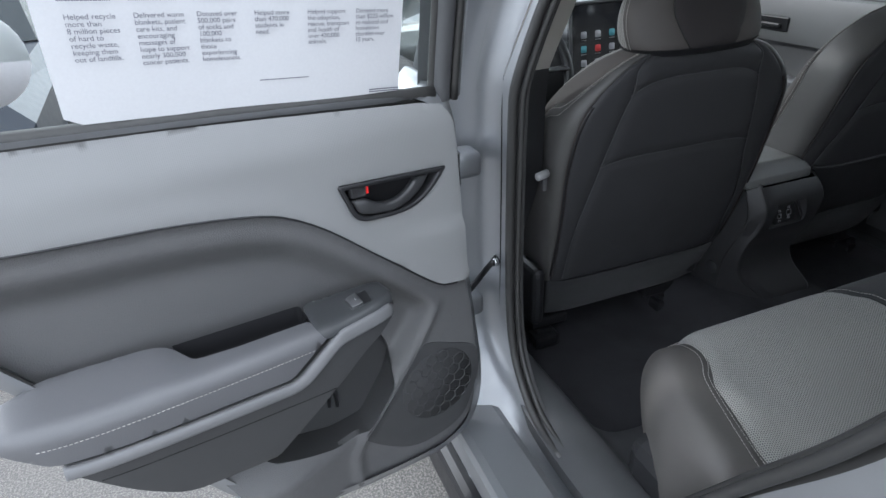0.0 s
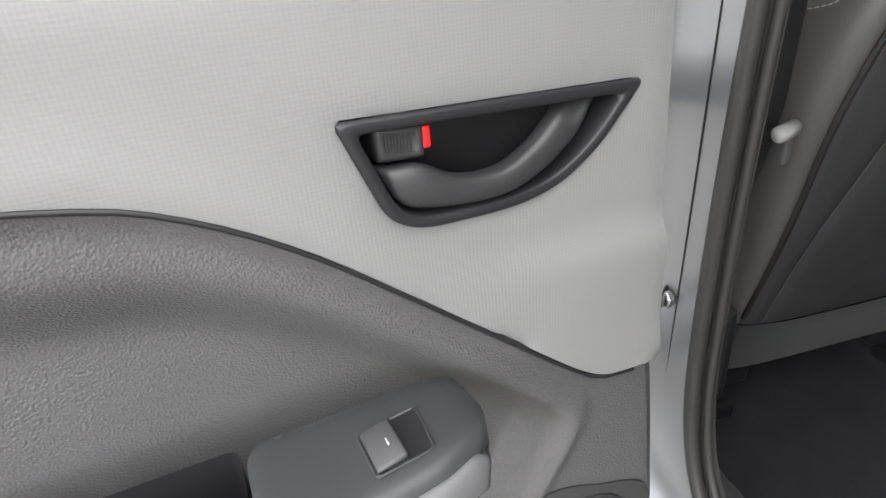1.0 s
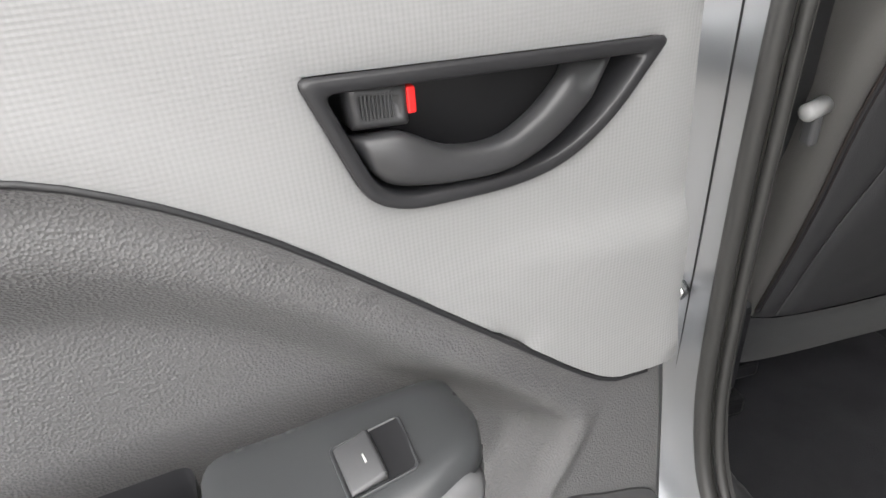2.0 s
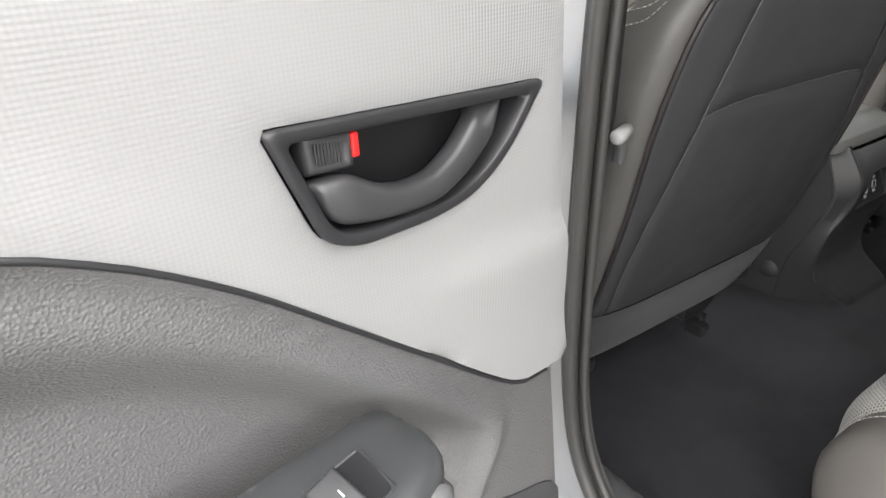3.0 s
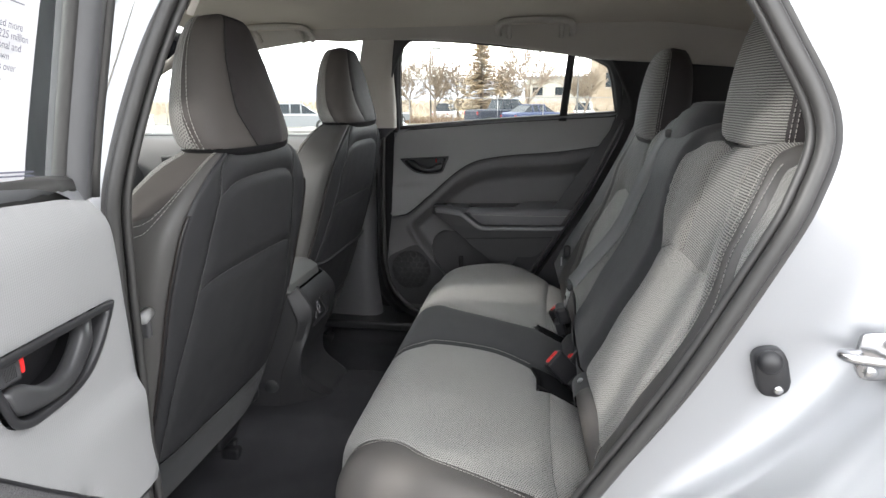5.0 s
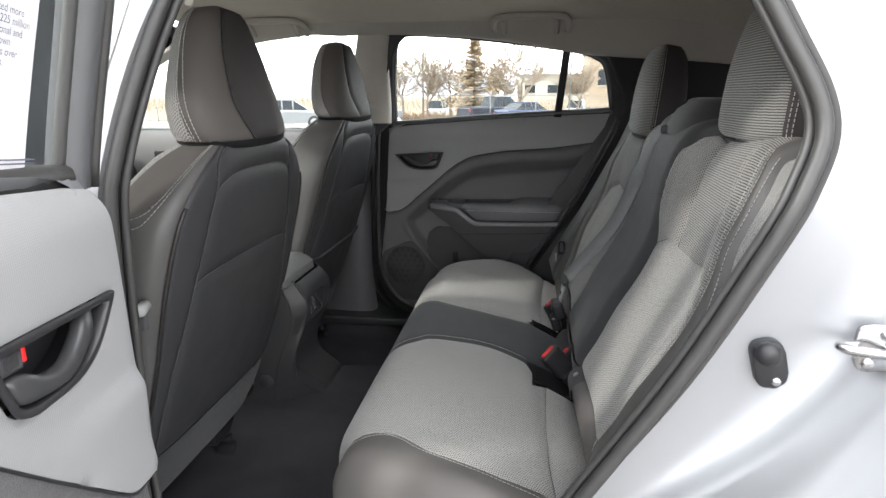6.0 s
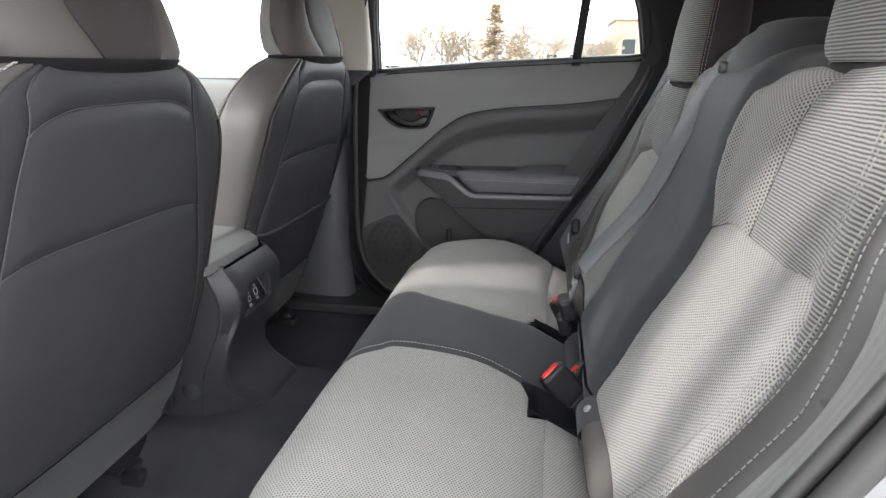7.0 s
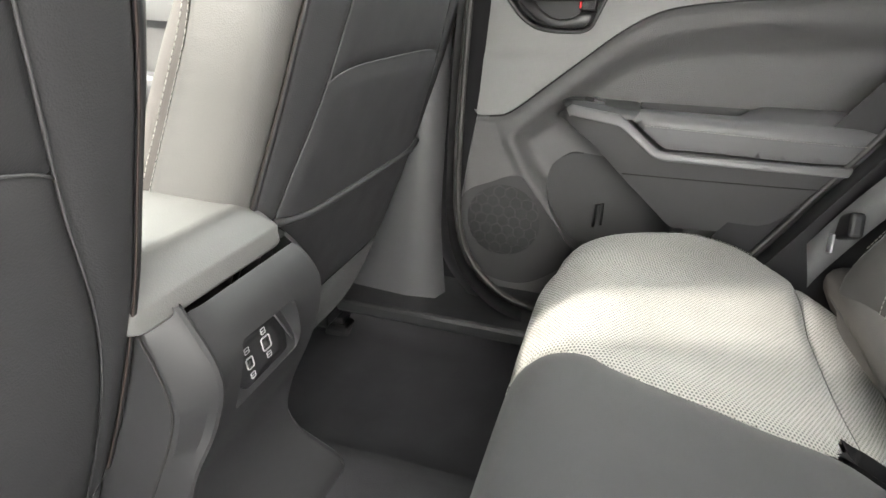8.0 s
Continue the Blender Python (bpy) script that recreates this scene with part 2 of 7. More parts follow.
def resample(pts, step, closed=False):
    pts = np.array(pts, float)
    if closed:
        pts = np.vstack([pts, pts[:1]])
    seg = np.linalg.norm(np.diff(pts, axis=0), axis=1)
    run = np.r_[0, np.cumsum(seg)]
    count = max(2, int(round(run[-1] / step)))
    at = np.linspace(0, run[-1], count + 1)
    res = np.stack([np.interp(at, run, pts[:, i]) for i in range(pts.shape[1])], 1)
    return res[:-1] if closed else res


def rounded(poly, r, n=5):
    """A polygon with its corners rounded by r (a number, or one for each corner)."""
    out, m = [], len(poly)
    for i, p in enumerate(poly):
        p, a, b = (np.array(q, float) for q in (p, poly[i - 1], poly[(i + 1) % m]))
        k = r[i] if isinstance(r, (list, tuple)) else r
        da, db = np.linalg.norm(a - p), np.linalg.norm(b - p)
        ka, kb = min(k, da * 0.48), min(k, db * 0.48)
        s, e = p + (a - p) / da * ka, p + (b - p) / db * kb
        for j in range(n + 1):
            t = j / n
            out.append((1 - t) ** 2 * s + 2 * t * (1 - t) * p + t * t * e)
    return out


def inside(poly, pts):
    poly, pts = np.asarray(poly), np.asarray(pts)
    x, y = pts[:, 0], pts[:, 1]
    hit = np.zeros(len(pts), bool)
    for (x0, y0), (x1, y1) in zip(poly, np.roll(poly, -1, 0)):
        cross = (y0 > y) != (y1 > y)
        if cross.any():
            hit ^= cross & (x < (x1 - x0) * (y - y0) / (y1 - y0 + 1e-12) + x0)
    return hit


def away(loop, pts):
    """Distance of pts from a closed loop."""
    loop, pts = np.asarray(loop), np.asarray(pts)
    best = np.full(len(pts), 9.0)
    for a, b in zip(loop, np.roll(loop, -1, 0)):
        ab = b - a
        t = np.clip(((pts - a) @ ab) / (ab @ ab + 1e-12), 0, 1)
        best = np.minimum(best, np.linalg.norm(pts - a - t[:, None] * ab, axis=1))
    return best


def surf_normal(fmap, a, b, e=0.0015):
    p = np.array(fmap(a, b))
    n = np.cross(np.array(fmap(a + e, b)) - np.array(fmap(a - e, b)), np.array(fmap(a, b + e)) - np.array(fmap(a, b - e)))
    k = np.linalg.norm(n)
    return p, (n / k if k > 1e-12 else np.array((0, 0, 1.0)))


def mesh_from(name, verts, faces, uvs=None, smoothed=True):
    me = bpy.data.meshes.new(name)
    me.from_pydata([tuple(v) for v in verts], [], faces)
    if uvs is not None:
        layer = me.uv_layers.new(name="UVMap")
        idx = np.empty(len(me.loops), int)
        me.loops.foreach_get("vertex_index", idx)
        layer.data.foreach_set("uv", np.asarray(uvs, np.float32)[idx].ravel())
    me.polygons.foreach_set("use_smooth", [smoothed] * len(me.polygons))
    me.update()
    return me


def thing(name, label, category, group="", kind="", at=(0, 0, 0)):
    ob = new(name)
    ob.location = at
    ob.empty_display_size = 0.05
    return tagged(ob, label, category, group, kind)


def put(name, me, material, parent=None, label=""):
    """Links a mesh as one object under its thing."""
    ob = new(name, me)
    me.materials.append(material)
    if parent is not None:
        ob.parent = parent
    if label:
        ob["label"] = label
    return ob


def part(name, bm, material, parent=None, label="", smoothed=True):
    me = bpy.data.meshes.new(name)
    bmesh.ops.recalc_face_normals(bm, faces=bm.faces)
    bm.to_mesh(me)
    bm.free()
    me.polygons.foreach_set("use_smooth", [smoothed] * len(me.polygons))
    return put(name, me, material, parent, label)


def patch(name, outline, fmap, step, material, parent, label="", holes=(), groove=0.0, gr=0.008, puff=0.0, rim=0.0, flip=False):
    """A sheet cut to an outline and laid on the surface fmap(a, b), sunk along its edges where it is sewn; rim: depth of its turned edge."""
    loops = [resample(outline, step * 0.8, True)] + [resample(h, step * 0.6, True) for h in holes]
    lo, hi = loops[0].min(0), loops[0].max(0)
    xs, ys = np.arange(lo[0], hi[0], step), np.arange(lo[1], hi[1], step * 0.866)
    grid = np.array([(x + (0.5 * step if j % 2 else 0), y) for j, y in enumerate(ys) for x in xs])
    keep = inside(loops[0], grid)
    for h in loops[1:]:
        keep &= ~inside(h, grid)
    grid = grid[keep]
    for h in loops:
        grid = grid[away(h, grid) > step * 0.5]
    pts, edges = [], []
    for h in loops:
        k = len(pts)
        pts += [Vector(p) for p in h]
        edges += [(k + i, k + (i + 1) % len(h)) for i in range(len(h))]
    pts += [Vector(p) for p in grid]
    from mathutils import geometry
    v2, _, tris, _, _, _ = geometry.delaunay_2d_cdt(pts, edges, [], 0, 1e-6)
    v2 = np.array([tuple(v) for v in v2])
    tris = [list(t) for t in tris]
    mid = np.array([v2[t].mean(0) for t in tris])
    ok = inside(loops[0], mid)
    for h in loops[1:]:
        ok &= ~inside(h, mid)
    tris = [t for t, o in zip(tris, ok) if o]
    edge = np.min([away(h, v2) for h in loops], axis=0)
    verts, norms = [], []
    for (a, b), d in zip(v2, edge):
        p, n = surf_normal(fmap, a, b)
        if flip:
            n = -n
        k = (puff * (1 - math.exp(-d / 0.03)) if puff else 0) - (groove * math.exp(-(d / gr) ** 1.5) if groove else 0)
        verts.append(p + n * k)
        norms.append(n)
    if tris:
        t = tris[len(tris) // 2]
        g = np.cross(verts[t[1]] - verts[t[0]], verts[t[2]] - verts[t[0]])
        if g @ norms[t[0]] < 0:
            tris = [t[::-1] for t in tris]
    uv = [tuple(v) for v in v2]
    if rim:
        use = {}
        for t in tris:
            for i in range(3):
                use.setdefault((t[i], t[(i + 1) % 3]), True)
        border = [(a, b) for a, b in use if (b, a) not in use]
        for a, b in border:
            k = len(verts)
            verts += [verts[a], verts[b], verts[b] - norms[b] * rim, verts[a] - norms[a] * rim]
            uv += [uv[a], uv[b], uv[b], uv[a]]
            tris.append([k + 1, k, k + 3, k + 2])
    return put(name, mesh_from(name, verts, tris, uv), material, parent, label)


def bm_tube(points, r, sides=8, closed=False, flat=None, bm=None):
    """A tube along points; flat: (width, height) of an oval one, with its width lying level."""
    bm = bm or bmesh.new()
    pts = [Vector(p) for p in points]
    rings, m, up = [], len(pts), None
    for i, p in enumerate(pts):
        d = (pts[(i + 1) % m] - pts[i - 1]) if closed or 0 < i < m - 1 else (pts[1] - pts[0] if i == 0 else pts[-1] - pts[-2])
        if d.length < 1e-9:
            d = Vector((0, 0, 1))
        d.normalize()
        if up is None:
            up = Vector((0, 0, 1)) if abs(d.z) < 0.9 else Vector((0, 1, 0))
        side = d.cross(up).normalized()
        up = side.cross(d).normalized()
        w, h = flat if flat else (r, r)
        rings.append([bm.verts.new(p + side * math.cos(2 * math.pi * j / sides) * w + up * math.sin(2 * math.pi * j / sides) * h) for j in range(sides)])
    for i in range(m if closed else m - 1):
        a, b = rings[i], rings[(i + 1) % m]
        for j in range(sides):
            bm.faces.new((a[j], a[(j + 1) % sides], b[(j + 1) % sides], b[j]))
    if not closed:
        bm.faces.new(rings[0][::-1])
        bm.faces.new(rings[-1])
    return bm


def bm_stitch(points, length=0.0048, gap=0.0020, r=0.00065, bm=None):
    bm = bm or bmesh.new()
    pts = resample([tuple(p) for p in points], (length + gap))
    for p, q in zip(pts, pts[1:]):
        p, q = Vector(p), Vector(q)
        d = q - p
        if d.length < 1e-6:
            continue
        e = p + d * (length / (length + gap))
        n = d.normalized()
        s = n.cross(Vector((0.31, 0.52, 0.79))).normalized() * r
        t = n.cross(s).normalized() * r
        vs = [bm.verts.new(c + o) for c in (p, e) for o in (s, t, -s, -t)]
        for j in range(4):
            bm.faces.new((vs[j], vs[(j + 1) % 4], vs[4 + (j + 1) % 4], vs[4 + j]))
        bm.faces.new(vs[3::-1])
        bm.faces.new(vs[4:])
    return bm


def bm_loft(rings, cap=True, closed=True, bm=None):
    bm = bm or bmesh.new()
    vs = [[bm.verts.new(p) for p in ring] for ring in rings]
    m = len(vs[0])
    for a, b in zip(vs, vs[1:]):
        for j in range(m if closed else m - 1):
            bm.faces.new((a[j], a[(j + 1) % m], b[(j + 1) % m], b[j]))
    if cap:
        bm.faces.new(vs[0][::-1])
        bm.faces.new(vs[-1])
    return bm


def bm_box(c, s, bevel=0.004, seg=2, m=None, bm=None):
    bm = bm or bmesh.new()
    made = bmesh.ops.create_cube(bm, size=1.0)["verts"]
    bmesh.ops.scale(bm, vec=s, verts=made)
    if bevel:
        edges = list({e for v in made for e in v.link_edges})
        made = bmesh.ops.bevel(bm, geom=edges, offset=min(bevel, min(s) * 0.49), segments=seg, profile=0.5, affect="EDGES")["verts"]
        made = [v for v in bm.verts if v.is_valid and (v in made)]
    t = Matrix.Translation(c) @ (m if m is not None else Matrix.Identity(4))
    bmesh.ops.transform(bm, matrix=t, verts=made)
    return bm


def box(name, c, s, material, parent=None, bevel=0.004, m=None, label="", seg=2):
    return part(name, bm_box(c, s, bevel, seg, m), material, parent, label, smoothed=False)


def bm_prism(outline, origin, ax, ay, az, depth, bevel=0.0):
    """A plate: the outline in the plane of ax, ay, from origin, thickened along az."""
    bm = bmesh.new()
    o, ax, ay, az = (Vector(v) for v in (origin, ax, ay, az))
    a = [bm.verts.new(o + ax * p[0] + ay * p[1]) for p in outline]
    b = [bm.verts.new(o + ax * p[0] + ay * p[1] + az * depth) for p in outline]
    m = len(a)
    bm.faces.new(a[::-1])
    top = bm.faces.new(b)
    for j in range(m):
        bm.faces.new((a[j], a[(j + 1) % m], b[(j + 1) % m], b[j]))
    if bevel:
        bmesh.ops.bevel(bm, geom=list(top.edges), offset=bevel, segments=2, profile=0.5, affect="EDGES")
    return bm


def bm_disc(c, axis, r, depth, sides=20, bevel=0.0):
    """A round plug of that radius, from c along axis."""
    axis = Vector(axis).normalized()
    s = axis.orthogonal().normalized()
    t = axis.cross(s)
    ring = [(math.cos(2 * math.pi * j / sides), math.sin(2 * math.pi * j / sides)) for j in range(sides)]
    c = Vector(c)
    rows = [(r, 0.0), (r, depth - bevel), (r - bevel, depth)] if bevel else [(r, 0.0), (r, depth)]
    return bm_loft([[c + axis * h + (s * x + t * y) * k for x, y in ring] for k, h in rows])


def text_mesh(name, body, size, material, parent, m, align="LEFT"):
    """Flat lettering in the built-in font, turned into a mesh."""
    cu = bpy.data.curves.new(name, "FONT")
    cu.body, cu.size, cu.align_x = body, size, align
    cu.space_line = 0.95
    ob = bpy.data.objects.new(name, cu)
    scene.collection.objects.link(ob)
    me = bpy.data.meshes.new_from_object(ob.evaluated_get(bpy.context.evaluated_depsgraph_get()))
    bpy.data.objects.remove(ob)
    me.transform(m)
    return put(name, me, material, parent)


# ---- ground ----
def grid_mesh(name, xs, ys, zf):
    verts = [(x, y, zf(x, y)) for y in ys for x in xs]
    w = len(xs)
    faces = [(j * w + i, j * w + i + 1, (j + 1) * w + i + 1, (j + 1) * w + i) for j in range(len(ys) - 1) for i in range(w - 1)]
    return mesh_from(name, verts, faces)


def lie(x):
    """The lot falls away gently beyond the car's right side."""
    return -0.018 * max(0.0, min(x, 60.0) - 3.0)


ground = put("ground", grid_mesh("ground", [-900, -60, -12, -4, 0, 3, 12, 30, 60, 900], [-900, -60, -12, -4, 0, 4, 12, 60, 900], lambda x, y: lie(x)), M_ASPHALT)
tagged(ground, "sunlit grey asphalt parking lot with pale aggregate", "ground", kind="structure")

# ---- car shell ----
# The opening of a rear door, from the sill round by the pillar, roof and wheel arch, as (y, z).
OPENING = spline([(0.50, 0.455), (0.64, 0.445), (0.75, 0.465), (0.825, 0.53), (0.858, 0.62), (0.866, 0.76), (0.862, 1.0), (0.850, 1.13), (0.80, 1.30), (0.735, 1.395), (0.62, 1.425),
                  (0.45, 1.430), (0.26, 1.418), (0.140, 1.362), (0.076, 1.262), (0.045, 1.185), (0.062, 1.115), (0.100, 1.03), (0.165, 0.90), (0.245, 0.768), (0.335, 0.62), (0.41, 0.51)], 6, True)
OC = np.array((0.47, 0.93))


def lean(z):
    """How far the sides come inwards above the belt."""
    return 0.30 * max(0.0, z - 1.10) ** 1.15


def shell_ring(grow, x, grow_rear=None, grow_front=None):
    """The opening widened by grow, at that distance from the car's middle."""
    ring, m = [], len(OPENING)
    for i, p in enumerate(OPENING):
        d = OPENING[(i + 1) % m] - OPENING[i - 1]
        n = np.array((d[1], -d[0])) / np.linalg.norm(d)
        rear = smooth(0.30, 0.10, p[0]) * smooth(0.50, 0.75, p[1])
        k = grow + (grow_rear - grow) * rear if grow_rear is not None else grow
        if grow_front is not None:
            k += (grow_front - grow) * smooth(0.74, 0.83, p[0]) * smooth(0.50, 0.60, p[1]) * smooth(1.42, 1.36, p[1])
        q = p + n * k
        if x < 0:
            q = q - np.array((0.024 * smooth(0.66, 0.82, p[0]), 0))
        ring.append((x - lean(q[1]) if x > 0 else x + lean(q[1]), q[0], q[1]))
    return ring


car = thing("car", "silver hatchback car with its rear door standing open", "car")
for sx in (-1, 1):
    # widths of the flange: round the sill and roof, at the rear, and at the pillar, with their distance from the middle
    rings = [shell_ring(g, sx * x, gr, gf if sx < 0 else None) for g, gr, gf, x in ((-0.004, -0.004, -0.004, 0.640 if sx > 0 else 0.676), (-0.002, -0.002, -0.002, 0.690), (0.008, 0.017 if sx < 0 else 0.008, 0.020, 0.697), (0.03, 0.075, 0.045, 0.704), (0.05, 0.12, 0.078, 0.715), (0.058, 0.14, 0.094, 0.735), (0.062, 0.15, 0.100, 0.765), (0.072, 0.175, 0.105, 0.80), (0.085, 0.20, 0.110, 0.842), (0.10, 0.23, 0.115, 0.852))]
    if sx > 0:
        rings[0] = [(x + 0.055 * smooth(1.08, 1.16, z), y, z) for x, y, z in rings[0]]
    cut_ = 2 if sx < 0 else 6
    part("door_jamb", bm_loft(rings[cut_:], cap=False), M_SILVER, car, "silver painted door jamb")
    part("inner_jamb", bm_loft(rings[:cut_ + 1], cap=False), M_RUBBER if sx < 0 else M_BLACK, car, "black rubber-lined inner jamb")
    up_ = [i for i, p in enumerate(OPENING) if p[1] > 1.13]
    for nm, g, x, r in (("door_seal", -0.003, 0.706, 0.0085), ("seal_lip", -0.011, 0.692, 0.0055)):
        ring = shell_ring(g, sx * x)
        if sx < 0:
            low_ = [i for i, p in enumerate(OPENING) if p[1] > 0.53 or p[0] > 0.60]
            part(nm, bm_tube(ring[low_[0]:low_[-1] + 1], r, 10), M_RUBBER, car, "black rubber " + nm.replace("_", " "))
            continue
        part(nm, bm_tube(ring, r, 10, True) if sx < 0 else bm_tube(ring[up_[-1]:] + ring[:up_[0]], r, 10), M_RUBBER, car, "black rubber " + nm.replace("_", " "))

# outer skin behind the opening and the rear wheel arch side
for sx in (-1, 1):
    part("quarter_panel", bm_loft([[(sx * x, y, z) for x, y, z in r] for r in (
        ((0.852, 0.02, 0.50), (0.852, -0.20, 0.75), (0.852, -0.20, 1.10), (0.80, -0.15, 1.30), (0.70, 0.02, 1.47)),
        ((0.875, -0.35, 0.66), (0.88, -0.42, 0.80), (0.87, -0.45, 1.08), (0.80, -0.45, 1.30), (0.66, -0.45, 1.48)),
        ((0.85, -1.2, 0.45), (0.87, -1.2, 0.80), (0.85, -1.2, 1.10), (0.76, -1.2, 1.30), (0.60, -1.2, 1.45)))], cap=False, closed=False), M_SILVER, car, "silver quarter panel")
    part("front_wing", bm_loft([[(sx * 0.86, y, 0.42 + 0.27 * smooth(0.42, 0.28, abs(y - 2.62))), (sx * 0.885, y, 0.78), (sx * 0.85, y, 1.0 - 0.0425 - 0.12 * (y - 2.2))] for y in np.linspace(2.15, 3.2, 14)], cap=False, closed=False), M_SILVER, car, "silver front wing")
part("front_bumper", bm_loft([[(x, 3.2 + 0.12 * (1 - (x / 0.9) ** 2), z) for x in np.linspace(-0.86, 0.86, 11)] for z in (0.25, 0.55, 0.85)], cap=False, closed=False), M_SILVER, car, "silver front bumper")
part("tailgate", bm_loft([[(x * k, -1.2 - d * (1 - (x / 0.9) ** 2), z) for x in np.linspace(-0.86, 0.86, 11)] for k, d, z in ((1.0, 0.10, 0.35), (1.0, 0.12, 0.75), (0.99, 0.06, 1.10))], cap=False, closed=False), M_SILVER, car, "silver tailgate")
# sill outside and the black cladding below it
box("sill", (-0.80, 0.75, 0.40), (0.115, 1.9, 0.09), M_SILVER, car, 0.02, label="silver painted sill")
box("sill_cladding", (-0.835, 0.75, 0.30), (0.10, 1.9, 0.11), M_BLACK, car, 0.02, label="black plastic sill cladding")
kick = spline([(-0.690, 0.93), (-0.704, 0.82), (-0.713, 0.73), (-0.718, 0.62), (-0.716, 0.50), (-0.70, 0.36)], 5) + [np.array(p) for p in ((-0.42, 0.36), (-0.42, 0.665))] + spline([(-0.44, 0.672), (-0.498, 0.671), (-0.548, 0.682), (-0.572, 0.72), (-0.586, 0.777), (-0.597, 0.91), (-0.590, 1.06)], 5) + [np.array((-0.66, 1.06))]
patch("scuff_plate", kick, lambda a, b: (a, b, 0.400 + 0.066 * smooth(-0.570, -0.625, a) - 0.010 * smooth(-0.66, -0.715, a)), 0.016, M_KICK, car, "dark grey plastic scuff plate curving round the carpet", rim=0.03, groove=0.006, gr=0.010, puff=0.003)
for dx, dz in ((-0.755, 0.437), (-0.783, 0.425)):
    part("sill_flange", bm_tube(spline([(dx, 0.73, dz + 0.002), (dx - 0.002, 0.60, dz), (dx, 0.45, dz + 0.002)], 6), 0.004, 8), M_SILVER, car, "silver sill flange")
box("sill", (0.80, 0.75, 0.40), (0.115, 1.9, 0.09), M_SILVER, car, 0.02)
box("scuff_plate", (0.71, 0.80, 0.44), (0.22, 0.9, 0.03), M_PLASTIC, car, 0.008)


def liner(x, y):
    return 1.462 - 0.05 * (abs(x) / 0.66) ** 3 - 0.17 * max(0.0, (-y) / 0.9) ** 1.3 - 0.05 * max(0.0, (y - 1.0) / 0.9) ** 2


ceiling = put("ceiling", grid_mesh("ceiling", list(np.linspace(-0.66, 0.66, 25)), list(np.linspace(-0.95, 1.42, 40)), liner), M_LINER)
tagged(ceiling, "beige woven fabric headliner of the car", "headliner", kind="structure")
put("roof_skin", grid_mesh("roof_skin", list(np.linspace(-0.70, 0.70, 15)), list(np.linspace(-1.1, 1.45, 20)), lambda x, y: liner(x * 0.9, y) + 0.05), M_SILVER, car)
floor = put("floor", grid_mesh("floor", list(np.linspace(-0.70, 0.70, 40)), list(np.linspace(0.30, 2.2, 60)),
                               lambda x, y: 0.375 + 0.086 * smooth(0.24, 0.15, abs(x - 0.06)) + 0.06 * smooth(0.60, 0.68, abs(x)) + 0.006 * noise.noise(Vector((x * 9, y * 9, 0)))), M_CARPET)
tagged(floor, "black carpeted car floor", "floor", kind="structure")

# beige lining round the upper part of the open doorway
keep_ = [i for i, p in enumerate(OPENING) if p[1] > 1.30 and p[0] > 0.16]
part("opening_lining", bm_loft([[shell_ring(g, -x)[i] for i in keep_] for g, x in ((-0.005, 0.668), (-0.007, 0.655), (0.004, 0.635), (0.03, 0.622), (0.075, 0.62))], cap=False, closed=False), M_TRIMLIGHT, car, "beige lining round the door opening")


def window_lining(edge, side):
    """Beige lining rolling from a window's edge, given as (y, z), up to the headliner."""
    rows = []
    for dx, up in ((0.030, 0.006), (0.006, 0.0), (-0.004, 0.002), (-0.014, 0.012)):
        rows.append([(side * (0.690 - lean(z) + dx), y, z + up) for y, z in edge])
    rows.append([(side * 0.575, y, liner(0.575, y) + 0.004) for y, z in edge])
    part("window_lining", bm_loft(rows, cap=False, closed=False), M_TRIMLIGHT, car, "beige lining over the side window")


OVER_FRONT = [(0.945, 1.393), (1.034, 1.397), (1.113, 1.390), (1.263, 1.370), (1.45, 1.330)]
window_lining(spline([(-0.60, 1.27), (-0.15, 1.310), (0.05, 1.322), (0.172, 1.331), (0.272, 1.347), (0.445, 1.374), (0.62, 1.389), (0.752, 1.394), (0.85, 1.396)] + OVER_FRONT, 6), 1)
window_lining(spline([(0.90, 1.385)] + OVER_FRONT, 6), -1)

